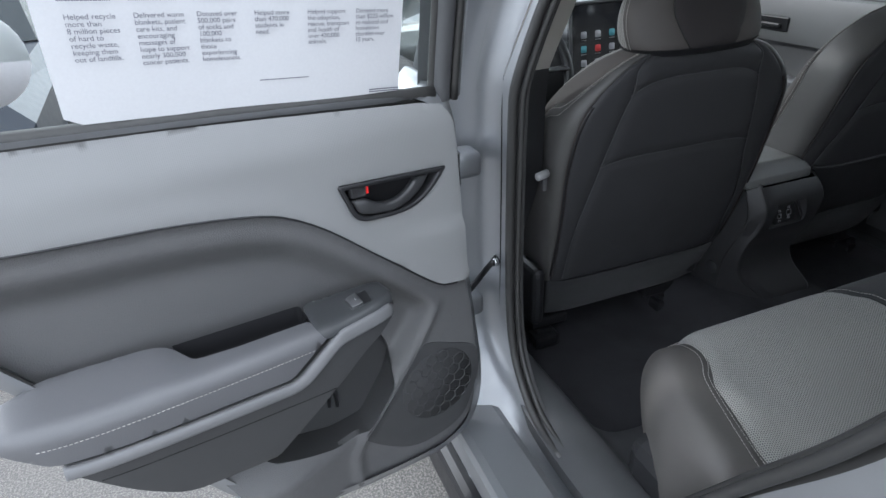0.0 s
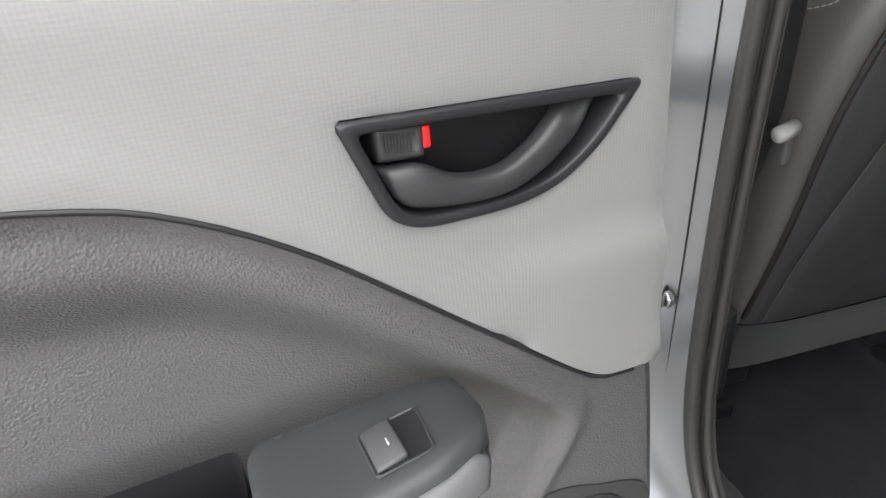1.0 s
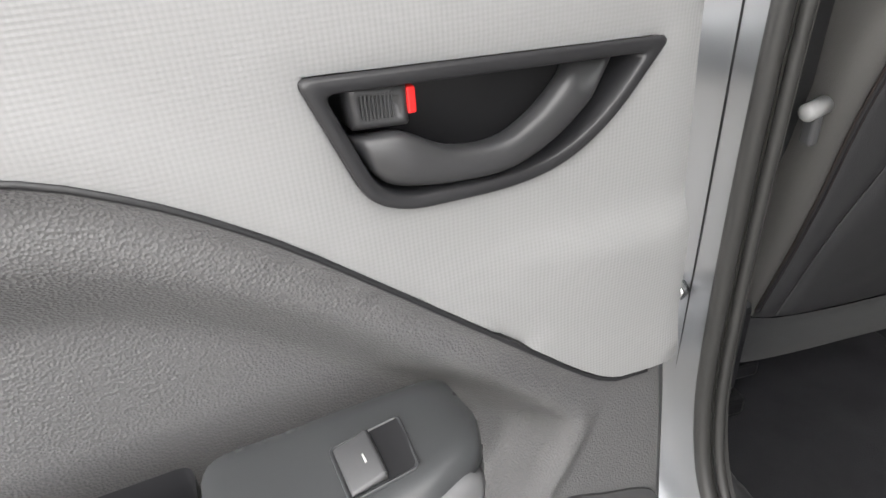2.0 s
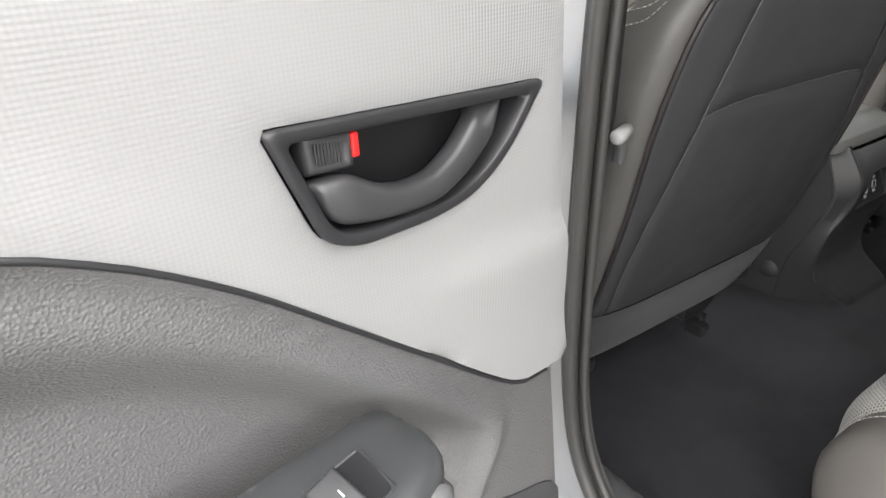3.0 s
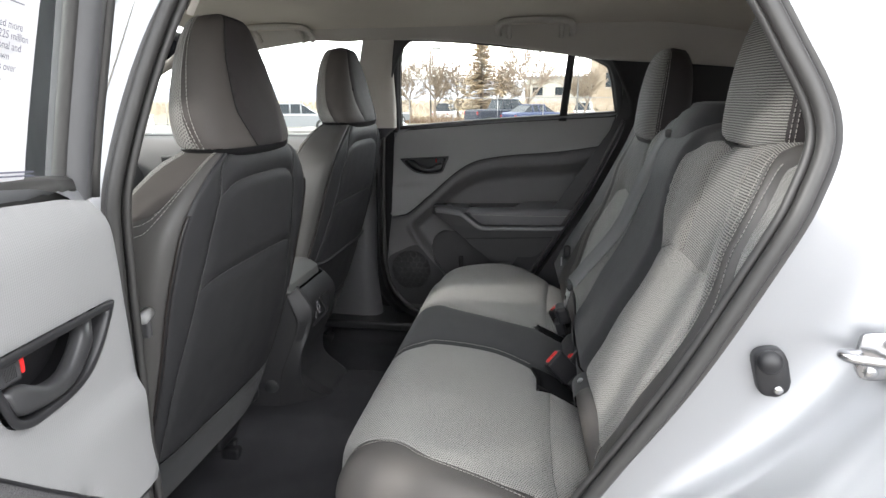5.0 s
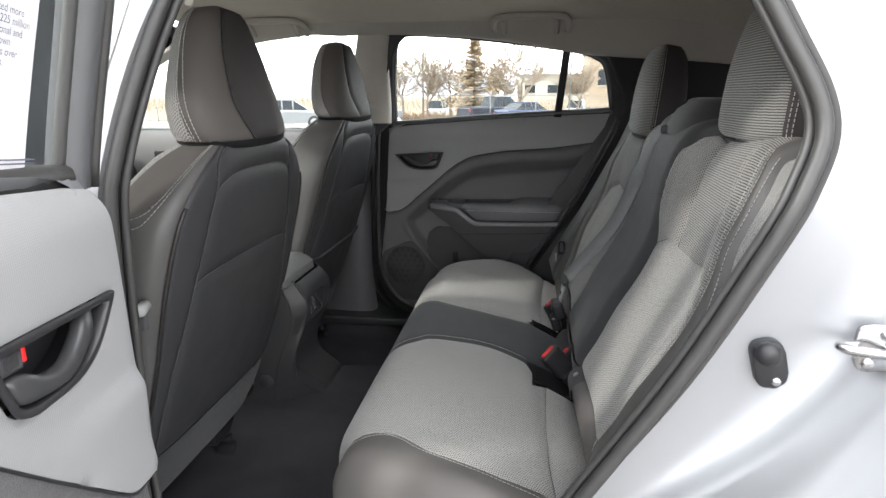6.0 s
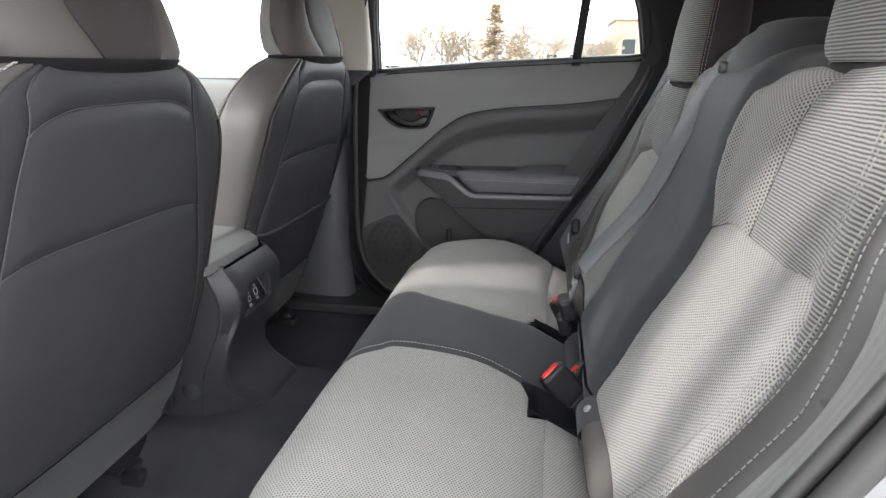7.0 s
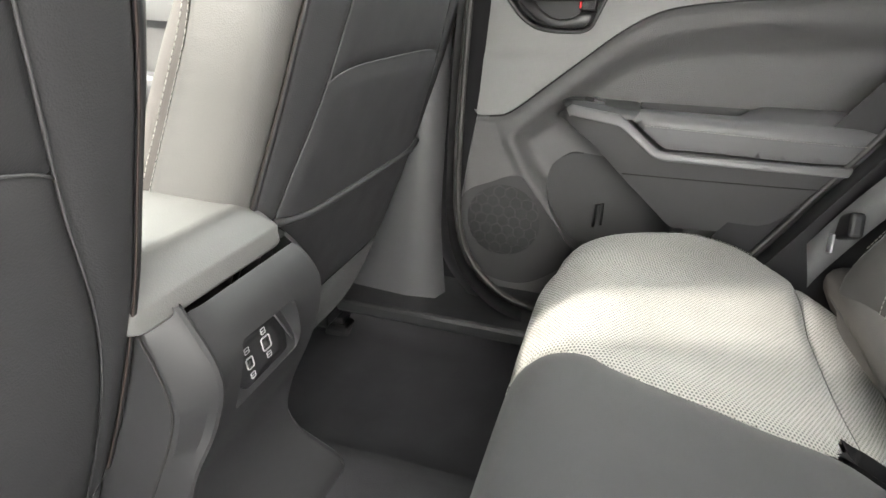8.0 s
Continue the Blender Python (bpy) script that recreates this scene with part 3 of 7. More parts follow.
# pillars
for sx in (-1, 1):
    def bpil(z, s=sx):
        x = 0.705 - lean(z)
        y = 0.905 + (0.05 * (1.12 - z) if z < 1.12 else -0.30 * (z - 1.12))
        return x * s, y
    rings = []
    for z in np.linspace(0.40, 1.42, 18):
        x, y = bpil(z)
        w = interp([(0.40, 0.13), (0.6, 0.075), (1.1, 0.05), (1.42, 0.06)], z)
        e_ = 0.058 * smooth(0.70, 0.95, z) if sx < 0 else 0.0
        r_ = (y - w * 0.6 - 0.800 + 0.10 * max(0.0, z - 1.30)) * smooth(1.06, 1.13, z) if sx > 0 else 0.0
        k_ = 1.0 - 0.75 * smooth(1.15, 1.38, z) if sx > 0 else 1.0
        rings.append([(x - sx * 0.0, y - w * 0.6 - r_, z), (x - sx * (0.035 * k_ + e_), y - w * 0.5 - r_, z), (x - sx * (0.045 * k_ + e_), y, z), (x - sx * (0.035 * k_ + e_), y + w, z), (x, y + w * 1.2, z)])
    lower, upper = [r for r in rings if r[0][2] < 1.13], [r for r in rings if r[0][2] > 1.11]
    part("pillar_trim_lower", bm_loft(lower, cap=False, closed=False), M_GREYPL if sx > 0 else M_PLASTIC, car, "dark grey plastic pillar trim")
    part("pillar_trim_upper", bm_loft(upper, cap=False, closed=False), M_TRIMLIGHT, car, "light beige pillar trim")
    # roof rail trim over the windows
    rail = [(sx * (0.705 - lean(z)), y, z) for y, z in ((1.78, 1.25), (1.55, 1.37), (1.2, 1.42), (0.9, 1.43), (0.5, 1.437), (0.3, 1.432), (0.16, 1.425))]
    part("roof_rail_trim", bm_tube(spline(rail, 6), 0.03, 10), M_TRIMLIGHT, car, "beige roof rail trim")
    # rear corner inside, behind the bench
    part("rear_corner_trim", bm_loft([[(sx * (0.70 - lean(z) * 0.9), y, z) for y in ((0.30 - 0.75 * (z - 0.6) if sx < 0 else 0.44 - 0.66 * (z - 0.6)) if z < 1.12 else ((0.07 if z < 1.3 else 0.13) if sx > 0 else -0.08), -0.30, -0.6, -1.0)] for z in np.linspace(0.42, 1.345 if sx > 0 else 1.46, 13)], cap=False, closed=False), M_BLACK if sx > 0 else M_CORNER, car, "dark plastic trim beside the rear seat")
    # front body side below the window
    part("front_door_skin", bm_loft([[(sx * 0.86, y, 0.42), (sx * 0.885, y, 0.75), (sx * 0.86, y, 1.08)] for y in np.linspace(0.98, 2.15, 8)], cap=False, closed=False), M_SILVER, car, "silver front door skin")
    a_pil = [(sx * 0.70, 2.05, 1.08), (sx * 0.665, 1.78, 1.25), (sx * 0.61, 1.44, 1.41)]
    part("front_pillar", bm_tube(spline(a_pil, 6), 0.032, 10), M_TRIMLIGHT, car, "light windscreen pillar trim")
part("load_space_lining", bm_loft([[(-0.68, -1.1, z), (0, -1.15, z), (0.68, -1.1, z)] for z in (0.4, 0.8, 1.12)], cap=False, closed=False), M_BLACK, car, "black lining of the load space")
part("tailgate_glass", bm_loft([[(-0.55, -1.0, 1.12), (0, -1.05, 1.12), (0.55, -1.0, 1.12)], [(-0.5, -0.85, 1.38), (0, -0.9, 1.42), (0.5, -0.85, 1.38)]], cap=False, closed=False), M_GLASS, car).visible_shadow = False
part("windscreen", bm_loft([[(-0.66, 2.15, 1.02), (0, 2.35, 1.04), (0.66, 2.15, 1.02)], [(-0.58, 1.43, 1.41), (0, 1.46, 1.455), (0.58, 1.43, 1.41)]], cap=False, closed=False), M_GLASS, car, "clear windscreen").visible_shadow = False
# unseen panel, added to stop light leaking in past the dashboard
part("light_stop_panel", bm_loft([[(x, 2.18, z) for x in (-0.84, 0.84)] for z in (0.30, 1.0)], cap=False, closed=False), M_BLACK, car, "unseen black panel added to block light before the footwells")
part("bonnet", bm_loft([[(x, y, 1.0 - 0.05 * abs(x) - 0.12 * (y - 2.2)) for x in np.linspace(-0.85, 0.85, 9)] for y in np.linspace(2.2, 3.2, 8)], cap=False, closed=False), M_SILVER, car, "silver bonnet")

# latch striker and bump stop on the rear jamb
st, SK = Vector((-0.748, -0.004, 0.968)), 0.60


def at_st(x, y, z):
    return st + Vector((x, y, z)) * SK


plate = [(-0.032, -0.035), (0.022, -0.04), (0.036, -0.01), (0.030, 0.042), (-0.016, 0.045), (-0.034, 0.01)]
part("striker_plate", bm_prism(rounded([(a * SK, b * SK) for a, b in plate], 0.007), at_st(0.006, 0, 0), (0, 1, 0), (0, 0, 1), (-1, 0, 0.0), 0.005, 0.0015), M_CHROME, car, "bright steel striker plate")
part("striker_loop", bm_tube(spline([at_st(0, -0.018, 0.005), at_st(-0.026, -0.012, 0.004), at_st(-0.034, 0.012, 0.006), at_st(-0.030, 0.055, 0.010), at_st(-0.012, 0.062, 0.010), at_st(0, 0.03, 0.006)], 5), 0.0048, 10), M_CHROME, car, "bright steel striker loop")
for dy, dz in ((-0.012, 0.028), (0.010, -0.024)):
    part("screw", bm_disc(at_st(0.002, dy, dz), (-1, 0, 0), 0.0065, 0.006, 14, 0.002), M_CHROME, car)
bs, BK = Vector((-0.712, 0.078, 0.934)), 0.66
part("bump_stop_base", bm_prism(rounded([(a * BK, b * BK) for a, b in ((-0.024, -0.044), (0.024, -0.044), (0.024, 0.035), (-0.024, 0.035))], 0.014), bs + Vector((0.012, 0, 0)), (0, 1, -0.25), (0, 0.25, 1), (-1, 0, 0), 0.016, 0.003), M_BLACK, car, "black rubber bump stop")
part("bump_stop_pad", bm_disc(bs + Vector((-0.002, 0.005, 0.011)), (-1, 0, 0.1), 0.0125, 0.014, 20, 0.005), M_BLACK, car)
part("screw", bm_disc(bs + Vector((-0.002, -0.008, -0.021)), (-1, 0, 0), 0.0055, 0.005, 12, 0.002), M_CHROME, car)
# check link with its bolt, and hinges, on the pillar
part("check_link", bm_tube([(-0.700, 0.905, 0.745), (-0.745, 0.866, 0.744), (-0.80, 0.815, 0.744)], 0.005, 8, flat=(0.003, 0.010)), M_BLACK, car, "black door check link")
part("screw", bm_disc((-0.708, 0.893, 0.742), (-1, -0.6, 0.2), 0.010, 0.014, 6, 0.002), M_CHROME, car)
for z in (0.68, 0.985):
    part("hinge", bm_box((-0.775, 0.900, z - 0.02), (0.06, 0.06, 0.05), 0.012), M_SILVER, car, "silver painted hinge")
    part("hinge_pin", bm_disc((-0.796, 0.876, z - 0.052), (0, 0, 1), 0.008, 0.064, 12, 0.002), M_CHROME, car)


# ---- rear doors ----
SEAM = soft_table([(-0.03, 0.806), (0.015, 0.807), (0.050, 0.810), (0.080, 0.820), (0.146, 0.876), (0.20, 0.924), (0.245, 0.963), (0.29, 0.993), (0.335, 1.010), (0.436, 1.026), (0.602, 1.040), (0.735, 1.059), (0.85, 1.07)])
RIDGE = soft_table([(0.52, 0.25), (0.56, 0.228), (0.60, 0.200), (0.65, 0.163), (0.713, 0.114), (0.767, 0.084), (0.79, 0.094), (0.857, 0.158), (0.90, 0.20), (0.96, 0.26), (1.1, 0.35)])
BELT = [(0.0, 1.100), (0.075, 1.108), (0.35, 1.130), (0.60, 1.146), (0.80, 1.156)]
TOP_U = soft_table([(0.15, 0.828), (0.165, 0.846), (0.187, 0.856), (0.235, 0.852), (0.28, 0.848), (0.40, 0.849), (0.55, 0.848), (0.65, 0.850), (0.70, 0.842)])
RISE_U = soft_table([(0.15, -0.012), (0.17, -0.008), (0.20, -0.003), (0.23, 0.003), (0.266, 0.008), (0.30, 0.010), (0.45, 0.012), (0.50, 0.022), (0.60, 0.022), (0.70, 0.010)])
OUT_U = soft_table([(0.150, -0.034), (0.157, -0.030), (0.160, -0.004), (0.165, 0.0176), (0.172, 0.034), (0.182, 0.0477), (0.20, 0.055), (0.22, 0.0585), (0.30, 0.064), (0.45, 0.067), (0.58, 0.065), (0.65, 0.052), (0.69, 0.030), (0.715, 0.0)])


def door_w(u, v):
    """Inward relief of the lining."""
    s = interp(SEAM, u)
    if v >= s:
        w = -0.022 * smooth(1.07, 1.16, v) - 0.004 * smooth(0.0, 0.05, v - s) * smooth(0.10, 0.0, v - s)
        line = 0.928 - 0.08 * (0.19 - u)
        w += 0.007 * smooth(0.012, -0.012, v - line) * smooth(0.21, 0.06, u)
        return w
    d = s - v
    r = interp(RIDGE, v)
    w = -0.010 * smooth(0.0, 0.012, d)
    behind = smooth(0.0, 0.022, u - r)
    w += -0.034 * behind * smooth(0.03, 0.09, d) * smooth(0.57, 0.66, v)
    w += 0.030 * smooth(0.22, 0.40, u) * smooth(0.59, 0.54, v)
    w += 0.008 * smooth(-0.022, -0.004, u - r) * smooth(0.012, -0.002, u - r) * smooth(0.02, 0.06, d)
    w -= 0.012 * smooth(0.62, 0.48, v)
    return w


def arm_map(u, q):
    """The armrest: q runs over its top, from the lining outwards, and then down its face."""
    top, out = interp(TOP_U, u), interp(OUT_U, u)
    dt = 0.09
    r = 0.010
    if q <= dt:
        k = q / dt
        w = -0.032 + (out + 0.032) * min(1.0, k)
        v = top + interp(RISE_U, u) * (1 - k) - r * (1 - math.sqrt(max(0.0, 1 - max(0.0, (k - 0.84) / 0.16) ** 2)))
    else:
        v = top - r - (q - dt)
        w = out - 0.16 * max(0.0, q - dt - 0.05)
    return u, v, w


def face_q(u, v):
    return 0.09 + interp(TOP_U, u) - 0.010 - v


def rear_door(side, name, label):
    """One rear door in its own frame: u backwards from the front edge, w inwards, v up. side: -1 left, 1 right."""
    door = new(name)
    door["label"] = label
    door.parent = car

    def P(u, v, w):
        return (u, -w * side, v)

    def lining(u, v):
        return P(u, v, door_w(u, v))

    def arm(u, q):
        return P(*arm_map(u, q))
    fl = side < 0
    EDGE = [(0.050, 1.102), (0.032, 1.072), (0.026, 0.985), (0.023, 0.93), (0.020, 0.87), (0.015, 0.805), (0.006, 0.74), (-0.003, 0.66), (-0.009, 0.60), (-0.006, 0.53), (0.015, 0.475), (0.06, 0.446), (0.12, 0.440), (0.25, 0.448), (0.36, 0.47), (0.42, 0.53), (0.487, 0.632), (0.62, 0.84), (0.742, 1.034), (0.79, 1.154)]
    edge = spline(EDGE, 6)
    cut = min(range(len(edge)), key=lambda i: abs(edge[i][1] - interp(SEAM, edge[i][0])) + (9 if edge[i][0] > 0.3 else 0))
    cut2 = min(range(len(edge)), key=lambda i: abs(edge[i][1] - interp(SEAM, edge[i][0])) + (9 if edge[i][0] < 0.3 else 0))
    seam = [np.array((u, interp(SEAM, u))) for u in np.linspace(edge[cut][0] + 0.001, edge[cut2][0] - 0.001, 60)]
    belt = [np.array((u, interp(BELT, u))) for u in np.linspace(0.785, 0.085, 16)]
    upper = edge[:cut] + seam + edge[cut2 + 1:] + belt
    lower = [p for p in edge[cut + 1:cut2]] + [p - np.array((0, 0.0018)) for p in seam[::-1]]
    BZ = [np.array(p) for p in ((0.2250, 1.0220), (0.0480, 1.0120), (0.0785, 0.9775), (0.105, 0.9610), (0.135, 0.9560), (0.186, 0.9585), (0.2035, 0.9665))]
    c = np.mean(BZ, 0)

    def shrink(d):
        """The recess's outline drawn in by d, its corners rounded."""
        lines = []
        for p, q in zip(BZ, BZ[1:] + BZ[:1]):
            t = (q - p) / np.linalg.norm(q - p)
            n = np.array((-t[1], t[0]))
            n = n if n @ (c - p) > 0 else -n
            lines.append((p + n * d, t))
        out = []
        for i in range(len(BZ)):
            (p, t), (q, r) = lines[i - 1], lines[i]
            k = np.linalg.solve(np.array((t, -r)).T, q - p)
            out.append(p + t * k[0])
        return rounded(out, [0.005, 0.005, 0.016, 0.016, 0.02, 0.010, 0.010], 6)
    hole = shrink(0.0006)
    patch("upper_panel", upper, lining, 0.0097, M_PANEL, door, "grey finely grained plastic upper panel", holes=[hole], rim=0.012, groove=0.0015, gr=0.003, flip=fl)
    # lining below the seam: leather grain behind the ridge, plain plastic in front
    mouth = rounded([(0.152, 0.690), (0.160, 0.722), (0.194, 0.750), (0.27, 0.745), (0.36, 0.68), (0.420, 0.625), (0.385, 0.586), (0.280, 0.562), (0.222, 0.568), (0.170, 0.640)], 0.012)
    patch("lower_panel", lower, lining, 0.009, M_GRAIN, door, "dark leather-grained lower panel", holes=[mouth], rim=0.012, groove=0.001, gr=0.003, flip=fl)
    mouth_ = resample(mouth, 0.008, True)
    deep_w = -0.070
    rows_ = [[P(p[0] - 0.012 * k, p[1] - 0.004 * k, (1 - k) * (door_w(p[0], p[1]) - 0.001) + k * deep_w) for p in mouth_] for k in (0.0, 0.08, 0.5, 1.0)]
    pocket_ = part("door_pocket", bm_loft(rows_, cap=False), M_SPKPANEL, door, "dark wall of the door pocket")
    back_ = bmesh.new()
    back_.faces.new([back_.verts.new(p) for p in rows_[-1]])
    part("pocket_back", back_, M_SPKPANEL, pocket_, "grey back of the door pocket", smoothed=False)
    part("pocket_lip", bm_tube([P(u, v, door_w(u, v) - 0.003) for u, v in spline([(0.148, 0.700), (0.165, 0.728), (0.19, 0.744), (0.215, 0.748)], 5)], 0.0022, 6), M_BLACK, pocket_, "dark lip of the bottle holder")
    part("pocket_clip", bm_tube([P(0.252, 0.600, deep_w + 0.006), P(0.254, 0.646, deep_w + 0.010), P(0.264, 0.650, deep_w + 0.010), P(0.266, 0.605, deep_w + 0.006)], 0.003, 6), M_BLACK, pocket_, "small black clip")
    part("panel_joint", bm_tube([P(p[0], p[1] - 0.001, door_w(p[0], p[1]) - 0.0015) for p in seam[2:-2]], 0.0016, 6), M_BLACK, door, "dark joint between the panels")
    # handle recess
    rows_ = [[P(p[0], p[1], w) for p in ring] for ring, w in ((hole, 0.0005), (shrink(0.0012), 0.0030), (shrink(0.0022), 0.0036), (shrink(0.0062), 0.0030), (shrink(0.0070), 0.0022), (shrink(0.0075), -0.005), (shrink(0.0082), -0.034))]
    bm = bm_loft(rows_, cap=False)
    bm.faces.new([bm.verts.new(p) for p in rows_[-1]])
    part("handle_bezel", bm, M_BLACKSATIN, door, "black plastic handle recess")
    # pull lever: a bowed bar along the lower edge of the recess, with a block at its rear end
    lo_ = spline([(0.2015, 0.9845), (0.197, 0.976), (0.188, 0.9705), (0.164, 0.9665), (0.138, 0.9665), (0.113, 0.9745), (0.091, 0.989), (0.0715, 1.006)], 5)
    hi_ = spline([(0.2045, 0.9935), (0.198, 0.9938), (0.184, 0.9928), (0.164, 0.9825), (0.141, 0.981), (0.121, 0.9895), (0.106, 1.0015), (0.095, 1.0085)], 5)
    ws = np.interp(np.linspace(0, 1, len(lo_)), (0, 0.12, 0.3, 0.6, 0.85, 1), (-0.012, -0.006, -0.003, -0.001, -0.004, -0.014))
    rings = []
    for p, q, w in zip(lo_, hi_, ws):
        mid_, h_ = (p + q) / 2, (q - p) / 2
        ring = []
        for a in np.linspace(0, 2 * math.pi, 20, endpoint=False):
            ca, sa = math.cos(a), math.sin(a)
            ring.append(P(*(mid_ + h_ * math.copysign(abs(ca) ** 0.7, ca)), w + 0.0075 * math.copysign(abs(sa) ** 0.7, sa)))
        rings.append(ring)
    part("door_handle", bm_loft(rings), M_HANDLE, door, "dark plastic pull handle")
    # lock lever with ribs and red mark
    def lbox(nm, u0, u1, v0, v1, w0, w1, m, b=0.002, parent=door, lab=""):
        o = box(nm, P((u0 + u1) / 2, (v0 + v1) / 2, (w0 + w1) / 2), (u1 - u0, abs(w1 - w0), v1 - v0), m, parent, b, label=lab)
        return o
    lock = part("lock_lever", bm_loft([[P(u, v, w) for u, v in rounded([(0.2055 - k, 1.0150 - k), (0.1795 + k, 1.0125 - k), (0.1795 + k, 0.9945 + k), (0.2045 - k, 0.9965 + k)], 0.002)] for k, w in ((0.0, -0.03), (0.0, -0.005), (0.0012, -0.0022), (0.004, -0.0005), (0.0046, -0.0016))]), M_HANDLE, door, "dark plastic lock lever")
    for i in range(9):
        u = 0.1868 + i * 0.00155
        lbox("rib", u, u + 0.0008, 1.0000 + 0.00005 * i, 1.0105, -0.0022, -0.0008, M_HANDLE, 0.0002, lock)
    lbox("red_mark", 0.1768, 0.1808, 0.9995, 1.0105, -0.008, -0.0012, M_RED, 0.001, lock, "red unlocked mark")
    # armrest: lower pocket wall, fascia, pad, switch top, pull cup
    def onface(pts):
        return [(u, face_q(u, v)) for u, v in pts]
    fas = onface(rounded([(0.163, 0.826), (0.187, 0.846), (0.278, 0.838), (0.341, 0.7915), (0.632, 0.798), (0.56, 0.712), (0.515, 0.672), (0.49, 0.664), (0.383, 0.656), (0.229, 0.795)], [0.004, 0.004, 0.004, 0.006, 0.02, 0.02, 0.02, 0.01, 0.008, 0.02]))
    patch("armrest_fascia", fas, arm, 0.010, M_SPKPANEL, door, "dark grey armrest fascia and pocket wall", rim=0.035, groove=0.0008, gr=0.003, flip=not fl)
    part("fascia_joint", bm_tube([Vector(arm(u, face_q(u, 0.744 + 0.040 * (u - 0.29)))) for u in np.linspace(0.288, 0.592, 30)], 0.0011, 6), M_SEAM, door, "dark joint in the fascia")
    lip_path = resample(rounded([(0.170, 0.834), (0.188, 0.8480), (0.2785, 0.8385), (0.3415, 0.7905), (0.632, 0.7965)], [0.001, 0.008, 0.012, 0.012, 0.001], 5)[6:-6] + [(0.622, 0.7963)], 0.004)
    lip_rows = []
    for k_, p in enumerate(lip_path):
        d = lip_path[min(k_ + 1, len(lip_path) - 1)] - lip_path[max(k_ - 1, 0)]
        n_ = np.array((d[1], -d[0])) / np.linalg.norm(d)
        lip_rows.append([Vector(arm(*(lambda c_: (c_[0], face_q(*c_)))(p + n_ * dn))) + Vector((0, -side * w_, 0)) for dn, w_ in ((-0.0005, -0.003), (0.0, 0.0042), (0.0015, 0.0058), (0.012, 0.0100), (0.0135, 0.0095), (0.0140, -0.002))])
    part("fascia_lip", bm_loft(lip_rows), M_LIP, door, "raised lip along the fascia, the light it catches put into its colour")
    padp = onface([(0.285, 0.842), (0.347, 0.795), (0.632, 0.801), (0.675, 0.830)]) + [(0.690, 0.03), (0.62, 0.01), (0.50, 0.015), (0.475, 0.02), (0.455, 0.052), (0.40, 0.056), (0.30, 0.056)]
    pad = patch("armrest_pad", rounded(padp, 0.010), arm, 0.009, M_PAD, door, "grey padded leatherette armrest", rim=0.012, groove=0.001, gr=0.003, puff=0.002, flip=not fl)
    line = [Vector(arm(u, face_q(u, 0.830))) + Vector((0, -side * 0.0046, 0)) for u in np.linspace(0.312, 0.64, 40)]
    part("stitching", bm_stitch(line, 0.0035, 0.002, 0.0006), M_THREAD, pad, "pale stitching")
    pod = rounded([(0.171, 0.024), (0.298, 0.022), (0.302, 0.084), (0.288, 0.0955), (0.186, 0.0955), (0.170, 0.088)], [0.012, 0.014, 0.02, 0.01, 0.01, 0.01])
    patch("switch_panel", pod, lambda u, q: tuple(Vector(arm(u, q)) + Vector((0, -side * 0.0012 * smooth(0.08, 0.09, q), 0.0025))), 0.005, M_POD, door, "dark plastic window switch panel", rim=0.03, groove=0.0015, gr=0.003, flip=not fl)
    cupw = [(u, q) for u, q in rounded([(0.300, 0.020), (0.476, 0.018), (0.455, 0.052), (0.302, 0.054)], 0.008)]
    rings = [[Vector(arm(u, q)) - Vector((0, 0, dz)) for u, q in cupw] for dz in (0.0, 0.055)]
    bm = bm_loft(rings, cap=False)
    bm.faces.new([bm.verts.new(p) for p in rings[1]])
    part("pull_cup", bm, M_BLACK, door, "black pull cup behind the armrest")
    # window switch
    su, sq = 0.226, 0.060
    base = Vector(arm(su, sq))
    base = base + Vector((0, 0, 0.0025))
    tilt_ = Vector(arm(su, sq + 0.01)) - Vector(arm(su, sq - 0.01))
    fwd_ = Vector(arm(su + 0.01, sq)) - Vector(arm(su - 0.01, sq))
    ax_, ay_ = fwd_.normalized(), tilt_.normalized()
    az_ = ax_.cross(ay_).normalized()
    az_ = az_ if az_.z > 0 else -az_
    ms = Matrix((ax_, ay_, az_)).transposed().to_4x4()

    def on_pod(x, y, z):
        return base + ax_ * x + ay_ * y + az_ * z
    sw = part("window_switch", bm_loft([[on_pod(x * k, y * k, z) for x, y in rounded([(-0.020, -0.0165), (0.017, -0.0165), (0.017, 0.0165), (-0.017, 0.0165)], 0.004)] for k, z in ((1.0, -0.002), (1.0, 0.0012), (0.97, 0.0018), (0.93, 0.0012), (0.90, 0.0006))]), M_POD, door, "dark window switch with its rim")
    part("switch_well", bm_loft([[on_pod(x, y, z) for y in (-0.0148, 0.0148)] for x, z in ((-0.0178, 0.0016), (-0.0165, 0.0011), (-0.0095, 0.0010), (-0.002, 0.0012))], cap=False, closed=False), M_BLACK, sw, "dark finger well")
    rock_ = part("switch_rocker", bm_loft([[on_pod(x, y, z) for y, z in ((-0.0138, 0.0006), (-0.0138, h_), (-0.0125, h_ + 0.0008), (0.0125, h_ + 0.0008), (0.0138, h_), (0.0138, 0.0006))] for x, h_ in ((0.0150, 0.0012), (0.0135, 0.0022), (0.004, 0.0034), (-0.0005, 0.0048), (-0.0020, 0.0042))]), M_GREYPL, sw, "grey rocker")
    part("switch_tip", bm_tube([on_pod(-0.0018, y, 0.0040) for y in (-0.0135, -0.005, 0.005, 0.0135)], 0.0010, 6), M_BLACK, rock_)
